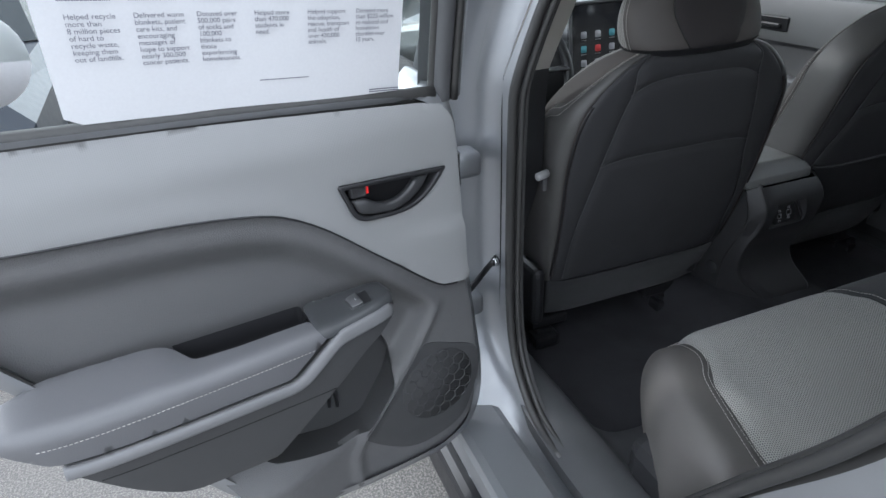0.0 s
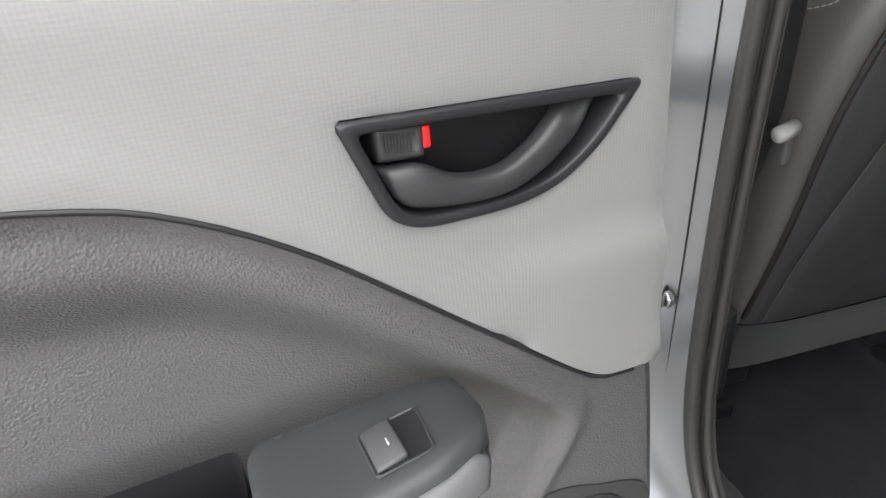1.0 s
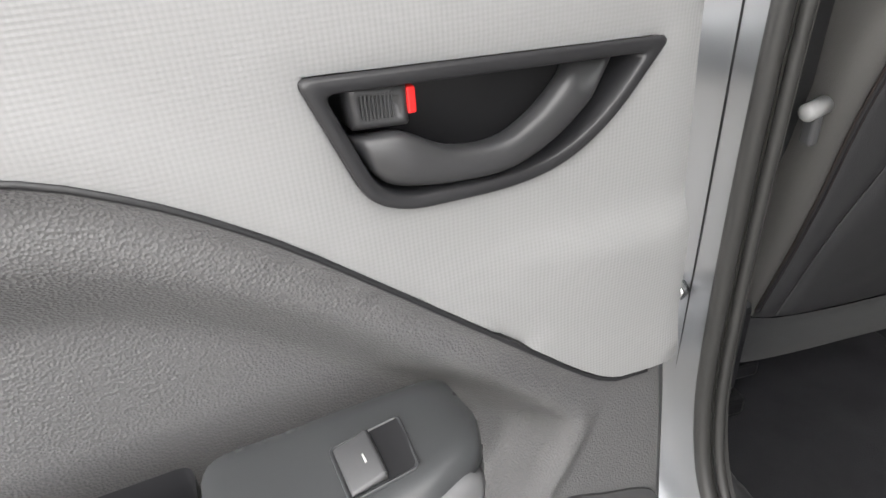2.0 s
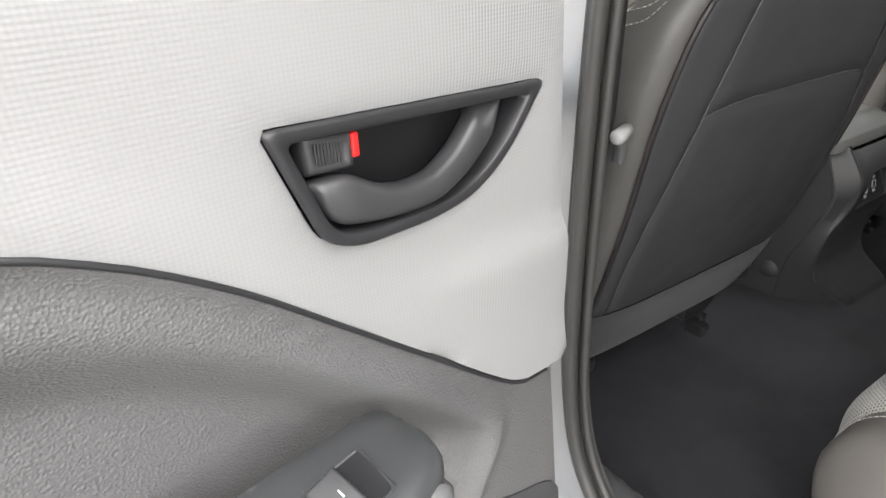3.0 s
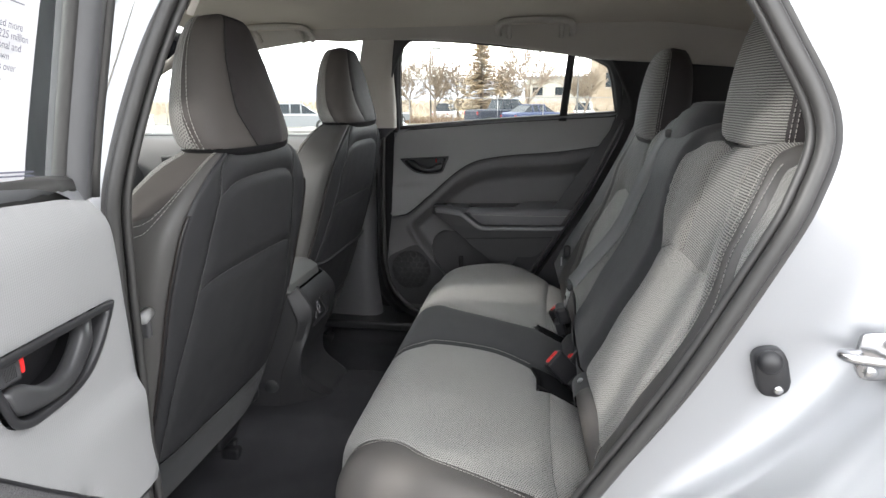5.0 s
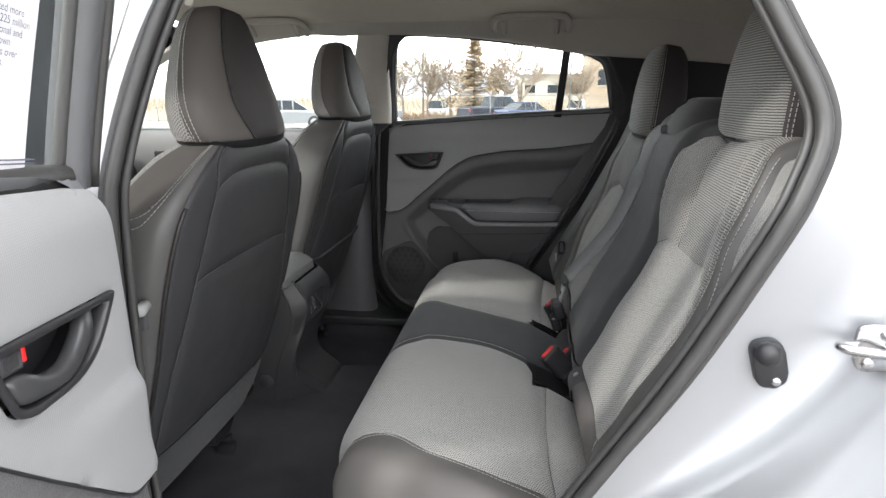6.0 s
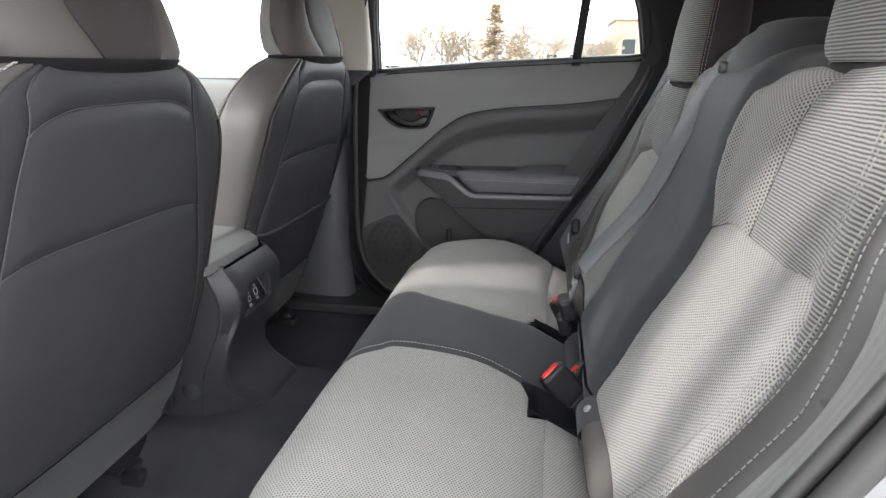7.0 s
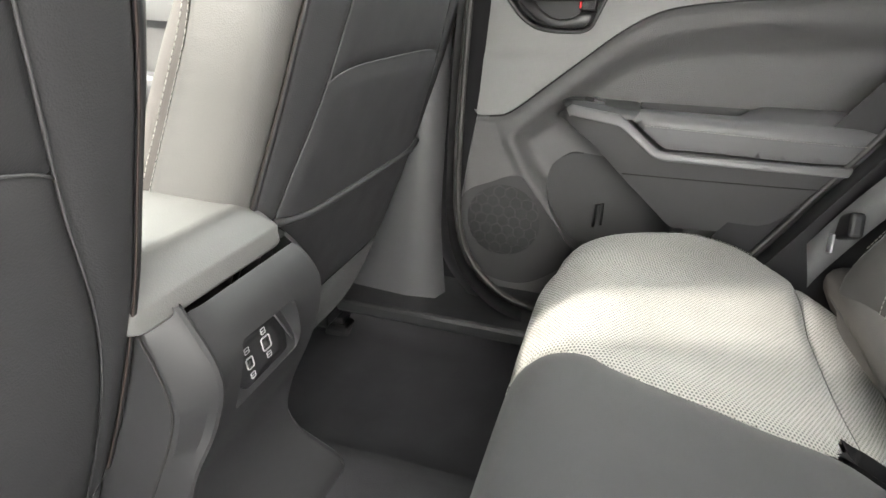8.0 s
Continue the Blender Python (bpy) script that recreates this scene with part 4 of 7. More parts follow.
    part("switch_mark", bm_tube([on_pod(0.004, -0.002, 0.0043), on_pod(0.004, 0.003, 0.0043)], 0.0005, 5), M_WHITE, rock_, "white mark")
    # speaker
    sp = spline([(-0.006, 0.640), (0.055, 0.682), (0.095, 0.698), (0.118, 0.688), (0.20, 0.59), (0.225, 0.545), (0.14, 0.475), (0.05, 0.478), (0.01, 0.52)], 5, True)
    def spk(u, v):
        return P(u, v, door_w(u, v) + 0.004)
    gr = patch("speaker_panel", sp, spk, 0.012, M_SPKPANEL, door, "dark speaker panel", rim=0.004, groove=0.002, flip=fl)
    part("speaker_cone", bm_disc(P(0.082, 0.606, door_w(0.082, 0.606) + 0.0035), P(0, 0, 1), 0.072, 0.0014, 36), M_SPEAKER, gr, "dark speaker behind the grille")
    cells = bmesh.new()
    R = 0.0125
    for i in range(-6, 7):
        for j in range(-6, 7):
            cu, cv = 0.082 + (i + 0.5 * (j % 2)) * R * 1.78, 0.606 + j * R * 1.54
            if math.hypot(cu - 0.082, cv - 0.606) < 0.064:
                hexa = [P(cu + R * math.sin(a), cv + R * math.cos(a), door_w(0.082, 0.600) + 0.0062) for a in np.linspace(0, 2 * math.pi, 7)[:6]]
                bm_tube(hexa, 0.0011, 4, True, bm=cells)
    part("speaker_grille", cells, M_SPKPANEL, gr, "honeycomb speaker grille")
    # sheet metal behind the lining
    m = len(EDGE)
    full = [np.array(p) for p in EDGE] + [np.array((u, interp(BELT, u))) for u in (0.75, 0.55, 0.35, 0.12)]
    cc = np.mean(full, 0)
    rings = []
    for grow, w in ((-0.010, -0.012), (0.012, -0.020), (0.020, -0.035), (0.022, -0.075), (0.03, -0.085), (0.035, -0.13), (0.01, -0.15)):
        ring = []
        for i, p in enumerate(full):
            d = full[(i + 1) % len(full)] - full[i - 1]
            n = np.array((-d[1], d[0])) / np.linalg.norm(d)
            k = -grow if i < m else -max(0.0, -grow)
            if i >= m:
                p = p - np.array((0, 0.05 * smooth(-0.02, -0.07, w)))
            ring.append(P(*(p + n * k), w + (0.025 * smooth(0.9, 0.5, p[1]) if w < -0.1 else 0)))
        rings.append(spline(ring, 4, True))
    bm = bm_loft(rings, cap=False)
    bm.faces.new([bm.verts.new(p) for p in rings[-1]])
    part("door_shell", bm, M_SILVER, door, "silver painted door shell")
    if side > 0:
        ring = []
        for k, w in ((-0.012, -0.012), (0.02, -0.022), (0.07, -0.03)):
            ring.append([P(*(p + np.array((-d[1], d[0])) / np.linalg.norm(d) * -k), w) for p, d in ((edge[i], edge[min(i + 1, len(edge) - 1)] - edge[max(i - 1, 0)]) for i in range(len(edge)))])
        part("inner_gasket", bm_loft(ring, cap=False, closed=False), M_BLACK, door, "black rubber gasket")
    ring = [P(p[0], p[1], -0.030) for p in edge]
    part("door_seal", bm_tube(ring, 0.006, 8), M_RUBBER, door, "black rubber door seal")

    # window frame, glass and belt strip
    def wl(v):
        return -0.035 + lean(v)
    top = spline([(0.048, 1.10), (0.052, 1.25), (0.066, 1.36), (0.085, 1.392), (0.12, 1.402), (0.25, 1.396), (0.41, 1.380), (0.637, 1.350), (0.72, 1.325), (0.752, 1.29), (0.782, 1.16)], 6)
    def off(path, k):
        out = []
        for i, p in enumerate(path):
            d = path[min(i + 1, len(path) - 1)] - path[max(i - 1, 0)]
            out.append(p + np.array((-d[1], d[0])) / np.linalg.norm(d) * k)
        return out
    fr = bm_loft([[P(*p, wl(p[1]) + w) for p in off(top, k)] for k, w in ((0.0, -0.012), (0.0, 0.012), (0.008, 0.018), (0.020, 0.018), (0.026, 0.010))], cap=False, closed=False)
    part("window_frame", fr, M_GREYPL if side < 0 else M_BLACK, door, "grey window frame")
    fr = bm_loft([[P(*p, wl(p[1]) + w) for p in off(top, k)] for k, w in ((0.026, 0.006), (0.034, 0.012), (0.048, 0.004), (0.054, -0.030), (0.030, -0.045), (0.0, -0.040))], cap=False, closed=False)
    part("window_frame_outer", fr, M_SILVER if side < 0 else M_BLACK, door, "outer window frame")
    part("frame_seal", bm_tube([P(*p, wl(p[1]) + 0.014) for p in off(top, 0.030)], 0.006, 8), M_RUBBER, door, "black rubber seal round the window frame")
    part("window_channel", bm_tube([P(*p, wl(p[1])) for p in top], 0.006, 8), M_RUBBER, door, "black window channel")
    pane = [p for p in top] + [np.array((u, interp(BELT, u) - 0.02)) for u in np.linspace(0.78, 0.05, 10)]
    g = patch("window_pane", pane, lambda u, v: P(u, v, wl(v)), 0.05, M_GLASS, door, "clear side window", flip=fl)
    g.visible_shadow = False
    part("window_bar", bm_loft([[P(0.606 + 0.020 * k + d, 1.135 + 0.225 * k, wl(1.135 + 0.225 * k) + w) for d, w in ((-0.012, 0.008), (0.012, 0.008), (0.012, -0.008), (-0.012, -0.008))] for k in np.linspace(0, 1, 6)]), M_BLACK, door, "black bar before the quarter light")
    part("belt_strip", bm_tube([P(u, interp(BELT, u) + 0.007, -0.026) for u in np.linspace(0.05, 0.78, 24)], 0.006, 8, flat=(0.009, 0.011)), M_RUBBER, door, "black rubber belt strip")
    for o in list(door.children_recursive):
        o.parent = door
    return door, P, wl


left_door, LP, lwl = rear_door(-1, "rear_door", "open silver car door with grey lining and padded armrest")
left_door.matrix_world = Matrix(((-0.982, 0.19, 0, -0.831), (-0.19, -0.982, 0, 0.719), (0, 0, 1, 0.03), (0, 0, 0, 1)))
right_door, RP, rwl = rear_door(1, "rear_door", "closed car door with grey lining and padded armrest")
right_door.matrix_world = Matrix(((0, 1, 0, 0.75), (-1, 0, 0, 0.856), (0, 0, 1, 0), (0, 0, 0, 1)))


# ---- seats ----
class Profile:
    """A curve in (y, z) read by its length."""

    def __init__(self, pts, n=10):
        self.p = np.array(spline(pts, n))
        self.s = np.r_[0, np.cumsum(np.linalg.norm(np.diff(self.p, axis=0), axis=1))]
        self.len = self.s[-1]

    def at(self, s):
        return np.interp(s, self.s, self.p[:, 0]), np.interp(s, self.s, self.p[:, 1])

    def tangent(self, s):
        (a, b), (c, d) = self.at(s - 0.004), self.at(s + 0.004)
        k = math.hypot(c - a, d - b) or 1.0
        return (c - a) / k, (d - b) / k

    def where(self, axis, value, lo=0.0, hi=9.0):
        ok = (self.s >= lo) & (self.s <= hi)
        i = np.argmin(np.where(ok, abs(self.p[:, axis] - value), 9))
        return self.s[i]


CUSH = Profile([(0.570, 0.36), (0.632, 0.46), (0.660, 0.55), (0.656, 0.605), (0.628, 0.645), (0.575, 0.662), (0.48, 0.652), (0.40, 0.637), (0.325, 0.618), (0.285, 0.600), (0.22, 0.565), (0.16, 0.52)])
BACKREST = Profile([(0.185, 0.53), (0.212, 0.60), (0.220, 0.665), (0.182, 0.74), (0.128, 0.845), (0.088, 0.945), (0.068, 1.035), (0.052, 1.105), (0.022, 1.147), (-0.03, 1.160), (-0.09, 1.14), (-0.115, 1.05)])


def wrap(a, half, r):
    """Across the bench: level to half, then round the edge and down the side. Returns x and the depth."""
    s, k = (1 if a > 0 else -1), abs(a)
    if k <= half:
        return a, 0.0
    t = (k - half) / r
    if t < math.pi / 2:
        return s * (half + r * math.sin(t)), r * (1 - math.cos(t))
    return s * (half + r), r + (k - half - r * math.pi / 2)


def cushion(a, s):
    y, z = CUSH.at(s)
    ty, tz = CUSH.tangent(s)
    ny, nz = tz, -ty
    x, d = wrap(a, 0.575 if a < 0 else 0.625, 0.05)
    extra = max(0.0, d - 0.05)
    d -= extra
    k = -x if x < 0 else x - 0.06
    lift = 0.012 * smooth(0.42, 0.54, k) - 0.006 * math.exp(-((k - 0.28) / 0.13) ** 2) * smooth(0.58, 0.5, y)
    y -= (0.025 * smooth(0.40, 0.50, k) + 0.16 * smooth(0.50, 0.64, k)) * smooth(0.25, 0.58, y)
    return x, y + ny * (lift - d) - 0.3 * extra, z + nz * (lift - d) - 0.95 * extra


def backrest(a, s):
    y, z = BACKREST.at(s)
    ty, tz = BACKREST.tangent(s)
    ny, nz = tz, -ty
    half = interp([(0.6, 0.56), (0.85, 0.568), (1.05, 0.535), (1.16, 0.50)], z)
    x, d = wrap(a, half, 0.038)
    extra = max(0.0, d - 0.038)
    d -= extra
    k = abs(x)
    lift = 0.022 * smooth(0.44, 0.56, k) * smooth(1.12, 1.0, z) - 0.008 * math.exp(-((k - 0.33) / 0.10) ** 2) + 0.010 * smooth(0.16, 0.12, k)
    lift += 0.006 * math.exp(-((z - 0.80) / 0.06) ** 2)
    return x, y + ny * (lift - d) - extra, z + nz * (lift - d)


def sew(fmap, pts, h=0.001, flip=False):
    out = []
    for a, b in resample(pts, 0.008):
        p, n = surf_normal(fmap, a, b)
        out.append(Vector(p + (-n if flip else n) * h))
    return out


bench = thing("rear_bench_seat", "rear bench seat in grey mesh cloth with dark side bolsters", "car seat", at=(0, 0, 0))
E_ = CUSH.len
S_LOW, S_FT = 0.0, CUSH.where(1, 0.650, 0, 0.40)
S_STRIP = CUSH.where(0, 0.285)
S_WELL = CUSH.where(0, 0.315)
centre_edge = {}
for sx in (-1, 1):
    def mir(pts):
        return [(sx * a, s) for a, s in pts]
    f1 = sx < 0
    YS = lambda y: CUSH.where(0, y, S_FT)
    edge = [(0.452, S_LOW), (0.456, S_FT), (0.468, YS(0.56)), (0.505, YS(0.505)), (0.532, YS(0.385)), (0.530, E_)] if f1 else [(0.628, S_LOW), (0.632, S_FT), (0.648, YS(0.56)), (0.655, YS(0.505)), (0.655, YS(0.385)), (0.650, E_)]
    rear_in, rear_out = (0.128, 0.530) if f1 else (0.246, 0.645)
    patch("seat_side_bolster", mir(edge + [(0.95, E_), (0.95, S_LOW)]), cushion, 0.010, M_LEATHER, bench, "dark leatherette side bolster", groove=0.005, gr=0.009, flip=True)
    # the centre place is narrow and lies towards the driver's side
    arc = spline([(0.075, S_LOW), (0.068, S_FT), (0.040, YS(0.56)), (0.025, YS(0.46)), (0.026, YS(0.40)), (0.052, YS(0.33))] if f1 else [(0.250, S_LOW), (0.240, S_FT), (0.218, YS(0.55)), (0.206, YS(0.46)), (0.201, YS(0.40)), (0.206, YS(0.33))], 5)
    mouth = [(0.148, S_WELL), (0.090, S_WELL)] if f1 else [(0.244, S_WELL), (0.222, S_WELL)]
    ins = mir(arc[:1] + edge[:5] + [(rear_out, S_STRIP), (rear_in, S_STRIP)] + mouth + arc[:0:-1])
    patch("seat_insert", ins, cushion, 0.012, M_MESH, bench, "light grey mesh cloth insert", groove=0.005, gr=0.009, puff=0.003, flip=True)
    strip = mir([(rear_in, S_STRIP), (rear_out, S_STRIP), (rear_out, E_), (rear_in, E_)])
    patch("seat_rear_strip", strip, cushion, 0.012, M_MESH, bench, "grey mesh cloth strip at the back of the cushion", groove=0.004, gr=0.008, puff=0.004, flip=True)
    well = mir([(rear_in, E_), (rear_in, S_STRIP)] + mouth + [arc[-1], (arc[-1][0] - 0.01, E_)])
    centre_edge[sx] = [(sx * a, s) for a, s in arc] + [(sx * (arc[-1][0] - 0.01), E_)]
    inner_, outer_ = (0.055, rear_in) if f1 else (0.206, rear_in)
    patch("buckle_well", well, lambda a, s: tuple(np.array(cushion(a, s)) - np.array((0, 0, 0.075 * smooth(inner_, inner_ + 0.025, abs(a)) * smooth(S_WELL, S_WELL + 0.02, s) * smooth(outer_, outer_ - 0.012, abs(a))))), 0.006, M_WELL, bench, "black cloth well for the belt buckles", flip=True)
    for k in (0.010, 0.023):
        part("stitching", bm_stitch(sew(cushion, mir([(a + k, s) for a, s in spline(edge, 5)]), 0.0014, True)), M_THREAD, bench, "pale stitching along the cushion")
    part("stitching", bm_stitch(sew(cushion, mir([(a - 0.009, s) for a, s in arc]), 0.0014, True)), M_THREAD, bench, "pale stitching along the cushion")
    # backrest
    Z = lambda z: BACKREST.where(1, z, 0, 0.69)
    top = BACKREST.len
    seam = [(0.155, Z(0.935)), (0.205, Z(0.950)), (0.268, Z(0.953)), (0.38, Z(0.958)), (0.450, Z(0.966)), (0.500, Z(0.945)), (0.528, Z(0.87))]
    rim_ = [(0.528, Z(0.87)), (0.536, Z(0.93)), (0.536, Z(1.0)), (0.515, Z(1.10)), (0.494, Z(1.145))]
    side_ = spline([(0.578, Z(0.70)), (0.590, Z(0.9)), (0.568, Z(1.05)), (0.540, Z(1.14))], 5)
    low_ = [(0.450, Z(0.66)), (0.488, Z(0.74)), (0.520, Z(0.81))]
    patch("back_lower_insert", mir([(0.155, Z(0.66))] + low_ + seam[::-1]), backrest, 0.012, M_MESH, bench, "light grey mesh cloth lower insert", groove=0.007, gr=0.010, puff=0.004, flip=True)
    hexa = [(0.120, Z(1.0)), (0.112, Z(1.05)), (0.135, Z(1.11)), (0.18, Z(1.14))]
    patch("back_inner_insert", mir(seam[:3] + [(0.275, Z(1.03)), (0.285, Z(1.10)), (0.30, Z(1.145)), (0.23, Z(1.150))] + hexa[::-1]), backrest, 0.012, M_WEAVE, bench, "grey honeycomb weave insert", groove=0.005, gr=0.009, puff=0.003, flip=True)
    patch("back_upper_insert", mir(seam[2:] + rim_[1:] + [(0.465, top - 0.10), (0.30, top - 0.10), (0.30, Z(1.145)), (0.285, Z(1.10)), (0.275, Z(1.03))]), backrest, 0.012, M_RIB, bench, "grey cross-ribbed cloth insert", groove=0.006, gr=0.010, puff=0.004, flip=True)
    patch("back_side_bolster", mir([(0.450, 0.0), (0.60, 0.0)] + side_ + [(0.55, top), (0.465, top), (0.465, top - 0.10)] + rim_[::-1] + low_[::-1]), backrest, 0.010, M_SEATSIDE, bench, "dark leatherette side bolster", groove=0.005, gr=0.009, flip=True)
    patch("back_side_panel", mir([(0.60, 0.0), (0.78, 0.0), (0.78, top), (0.55, top)] + side_[::-1]), backrest, 0.012, M_SIDECLOTH, bench, "light striped cloth on the backrest's side", groove=0.004, gr=0.008, flip=True)
    patch("back_foot", mir([(0.0, 0.0), (0.45, 0.0), (0.45, Z(0.66)), (0.155, Z(0.66)), (0.0, Z(0.66))]), backrest, 0.02, M_DARKCLOTH, bench, flip=True)
    for k in (0.008, 0.020):
        part("stitching", bm_stitch(sew(backrest, mir([(a + k, s) for a, s in spline(low_ + rim_, 5)]), 0.0014, True)), M_THREAD, bench, "pale stitching along the backrest")
    part("stitching", bm_stitch(sew(backrest, mir(spline([(0.43, Z(0.69)), (0.468, Z(0.78)), (0.497, Z(0.86)), (0.494, Z(0.90))], 5)), 0.0048, True)), M_THREAD, bench, "pale stitching along the backrest")
    part("stitching", bm_stitch(sew(backrest, mir([(0.571, Z(0.70)), (0.582, Z(0.9)), (0.560, Z(1.05)), (0.532, Z(1.14))]), 0.0014, True)), M_THREAD, bench, "pale stitching along the backrest")
    for k in (0.0, 0.010) if sx < 0 else ():
        part("stitching", bm_stitch(sew(backrest, mir(spline([(0.496 + k, Z(0.96)), (0.498 + k, Z(1.0)), (0.482 + k, Z(1.08)), (0.463 + k, Z(1.145))], 5)), 0.0048, True)), M_THREAD, bench, "pale stitching along the backrest")
Zc = lambda z: BACKREST.where(1, z, 0, 0.69)
patch("seat_centre", centre_edge[1] + centre_edge[-1][::-1], cushion, 0.014, M_DARKCLOTH, bench, "charcoal cloth centre cushion", groove=0.005, gr=0.009, puff=0.002, flip=True)
half = [(0.155, Zc(0.66)), (0.155, Zc(0.935)), (0.120, Zc(1.0)), (0.112, Zc(1.05)), (0.135, Zc(1.11)), (0.18, Zc(1.14)), (0.23, Zc(1.150)), (0.30, Zc(1.145)), (0.30, BACKREST.len - 0.10), (0.465, BACKREST.len - 0.10), (0.465, BACKREST.len)]
patch("back_centre", half + [(-a, s) for a, s in half[::-1]], backrest, 0.014, M_DARKCLOTH, bench, "charcoal cloth centre backrest", groove=0.005, gr=0.009, flip=True)
box("seat_pan", (0, 0.30, 0.46), (1.24, 0.50, 0.17), M_BLACK, bench, 0.03, label="black pan under the cushion")
box("back_board", (0, -0.10, 0.85), (1.20, 0.04, 0.52), M_BLACK, bench, 0.015, m=Matrix.Rotation(0.28, 4, "X"))


class Column:
    """An upright cushion: an oval section that changes with the height. Read by the way round it, a, in metres, from the right side by the front, and z."""

    def __init__(self, cx, cy, hx, hy, n=2.6, round_len=1.2):
        self.t = [soft_table(v) for v in (cx, cy, hx, hy)]
        self.n, self.round_len = n, round_len

    def __call__(self, a, z):
        cx, cy, hx, hy = (interp(t, z) for t in self.t)
        th = 2 * math.pi * a / self.round_len
        c, s = math.cos(th), math.sin(th)
        e = 2 / self.n
        return cx + hx * math.copysign(abs(c) ** e, c), cy + hy * math.copysign(abs(s) ** e, s), z


def cap_of(col, z, dz, m=40):
    ring = [col(col.round_len * i / m, z) for i in range(m)]
    c = np.mean(ring, 0)
    return [[tuple(c + (np.array(p) - c) * k + np.array((0, 0, h))) for p in ring] for k, h in ((1.0, 0.0), (0.93, dz * 0.55), (0.78, dz * 0.85), (0.5, dz), (0.05, dz))]


def front_seat(side, label):
    """A front seat, seen mostly from behind. side: -1 driver, 1 passenger; its own frame stands at the seat's middle, outer side at -x for the driver."""
    seat = thing("front_seat", label, "car seat", "front seats")

    def fm(col):
        def f(a, z):
            x, y, zz = col(a, z)
            return (x if side < 0 else -x), y, zz
        return f
    fl = side > 0
    body = Column([(0.4, 0.032), (0.62, 0.028), (0.80, 0.018), (0.95, 0.004), (1.3, 0.0)],
                  [(0.45, 1.085), (0.52, 1.070), (0.62, 1.038), (0.75, 0.992), (0.90, 0.942), (1.02, 0.902), (1.10, 0.876), (1.14, 0.862)],
                  [(0.45, 0.232), (0.52, 0.252), (0.62, 0.266), (0.75, 0.276), (0.90, 0.282), (0.98, 0.279), (1.03, 0.268), (1.07, 0.240), (1.10, 0.205), (1.12, 0.175), (1.14, 0.130)],
                  [(0.45, 0.060), (0.52, 0.085), (0.62, 0.092), (0.75, 0.090), (0.90, 0.083), (1.02, 0.072), (1.10, 0.060), (1.14, 0.045)], 5.2)
    B = fm(body)
    # a: 0.6 is the outer side of the driver's seat, 0.9 the middle of the back, 0.3 the front
    AB = soft_table([(0.40, 0.50), (0.80, 0.50), (0.88, 0.515), (0.96, 0.545), (1.02, 0.578), (1.08, 0.62), (1.14, 0.66)])
    AC = soft_table([(0.40, 0.765), (0.60, 0.775), (0.75, 0.788), (0.91, 0.833), (1.06, 0.848), (1.11, 0.805), (1.14, 0.785)])
    AZ = soft_table([(0.60, 0.715), (0.70, 0.720), (0.90, 0.730), (1.04, 0.740), (1.14, 0.745)])
    zz = np.linspace(0.60, 1.14, 24)
    def az(z):
        return min(interp(AZ, z), interp(AC, z) - 0.02)
    for nm, sidef in (("outer", lambda a: a), ("inner", lambda a: 1.8 - a)):
        back_side = [(sidef(az(z)), z) for z in zz] + [(sidef(interp(AC, z)), z) for z in zz[::-1]]
        patch(nm + "_back_side", back_side, B, 0.011, M_BACK, seat, "black leatherette strip beside the zip", groove=0.004, gr=0.008, flip=fl)
    outer = [(interp(AB, z), z) for z in zz] + [(az(z), z) for z in zz[::-1]]
    patch("outer_bolster", outer, B, 0.011, M_SEATSIDE, seat, "grey leatherette outer bolster", groove=0.004, gr=0.008, flip=fl)
    inner_b = [(1.8 - az(z), z) for z in zz] + [(1.2 + 0.015 + 0.05 * smooth(0.95, 1.1, z), z) for z in zz[::-1]]
    patch("inner_bolster", inner_b, B, 0.011, M_SEATSIDE, seat, "grey leatherette inner bolster", groove=0.004, gr=0.008, flip=fl)
    def yoke(z):
        return interp(AB, z) - 0.085
    front = [(0.115 + 0.05 * smooth(0.95, 1.1, z), z) for z in zz] + [(yoke(z), z) for z in zz[::-1]]
    patch("front_insert", front, B, 0.014, M_MESH, seat, "light grey mesh cloth on the seat's front", groove=0.004, gr=0.008, flip=fl)
    patch("shoulder", [(yoke(z), z) for z in zz] + [(interp(AB, z), z) for z in zz[::-1]], B, 0.011, M_HEAD, seat, "brown-grey smooth cloth shoulder", groove=0.003, gr=0.006, flip=fl)
    patch("shoulder", [(0.015 + 0.05 * smooth(0.95, 1.1, z), z) for z in zz] + [(0.115 + 0.05 * smooth(0.95, 1.1, z), z) for z in zz[::-1]], B, 0.011, M_HEAD, seat, "brown-grey smooth cloth shoulder", groove=0.003, gr=0.006, flip=fl)
    # the back: a lower, a middle and a top panel, sewn together along two bowed seams
    def bow(z, rise):
        a0 = interp(AC, z)
        a1 = 1.8 - a0
        return [(a0 + (a1 - a0) * k, z + rise * math.sin(math.pi * k) ** 0.7) for k in np.linspace(0, 1, 16)]
    mid_seam, top_seam = bow(0.915, 0.014), bow(1.062, 0.026)
    for nm, z0, z1, lo_s, hi_s in (("lower_back_panel", 0.60, 0.915, [(interp(AC, 0.60), 0.60), (1.8 - interp(AC, 0.60), 0.60)], mid_seam), ("back_panel", 0.915, 1.062, mid_seam, top_seam), ("top_back_panel", 1.062, 1.14, top_seam, [(interp(AC, 1.14), 1.14), (1.8 - interp(AC, 1.14), 1.14)])):
        zb = np.linspace(z0, z1, 14)[1:-1]
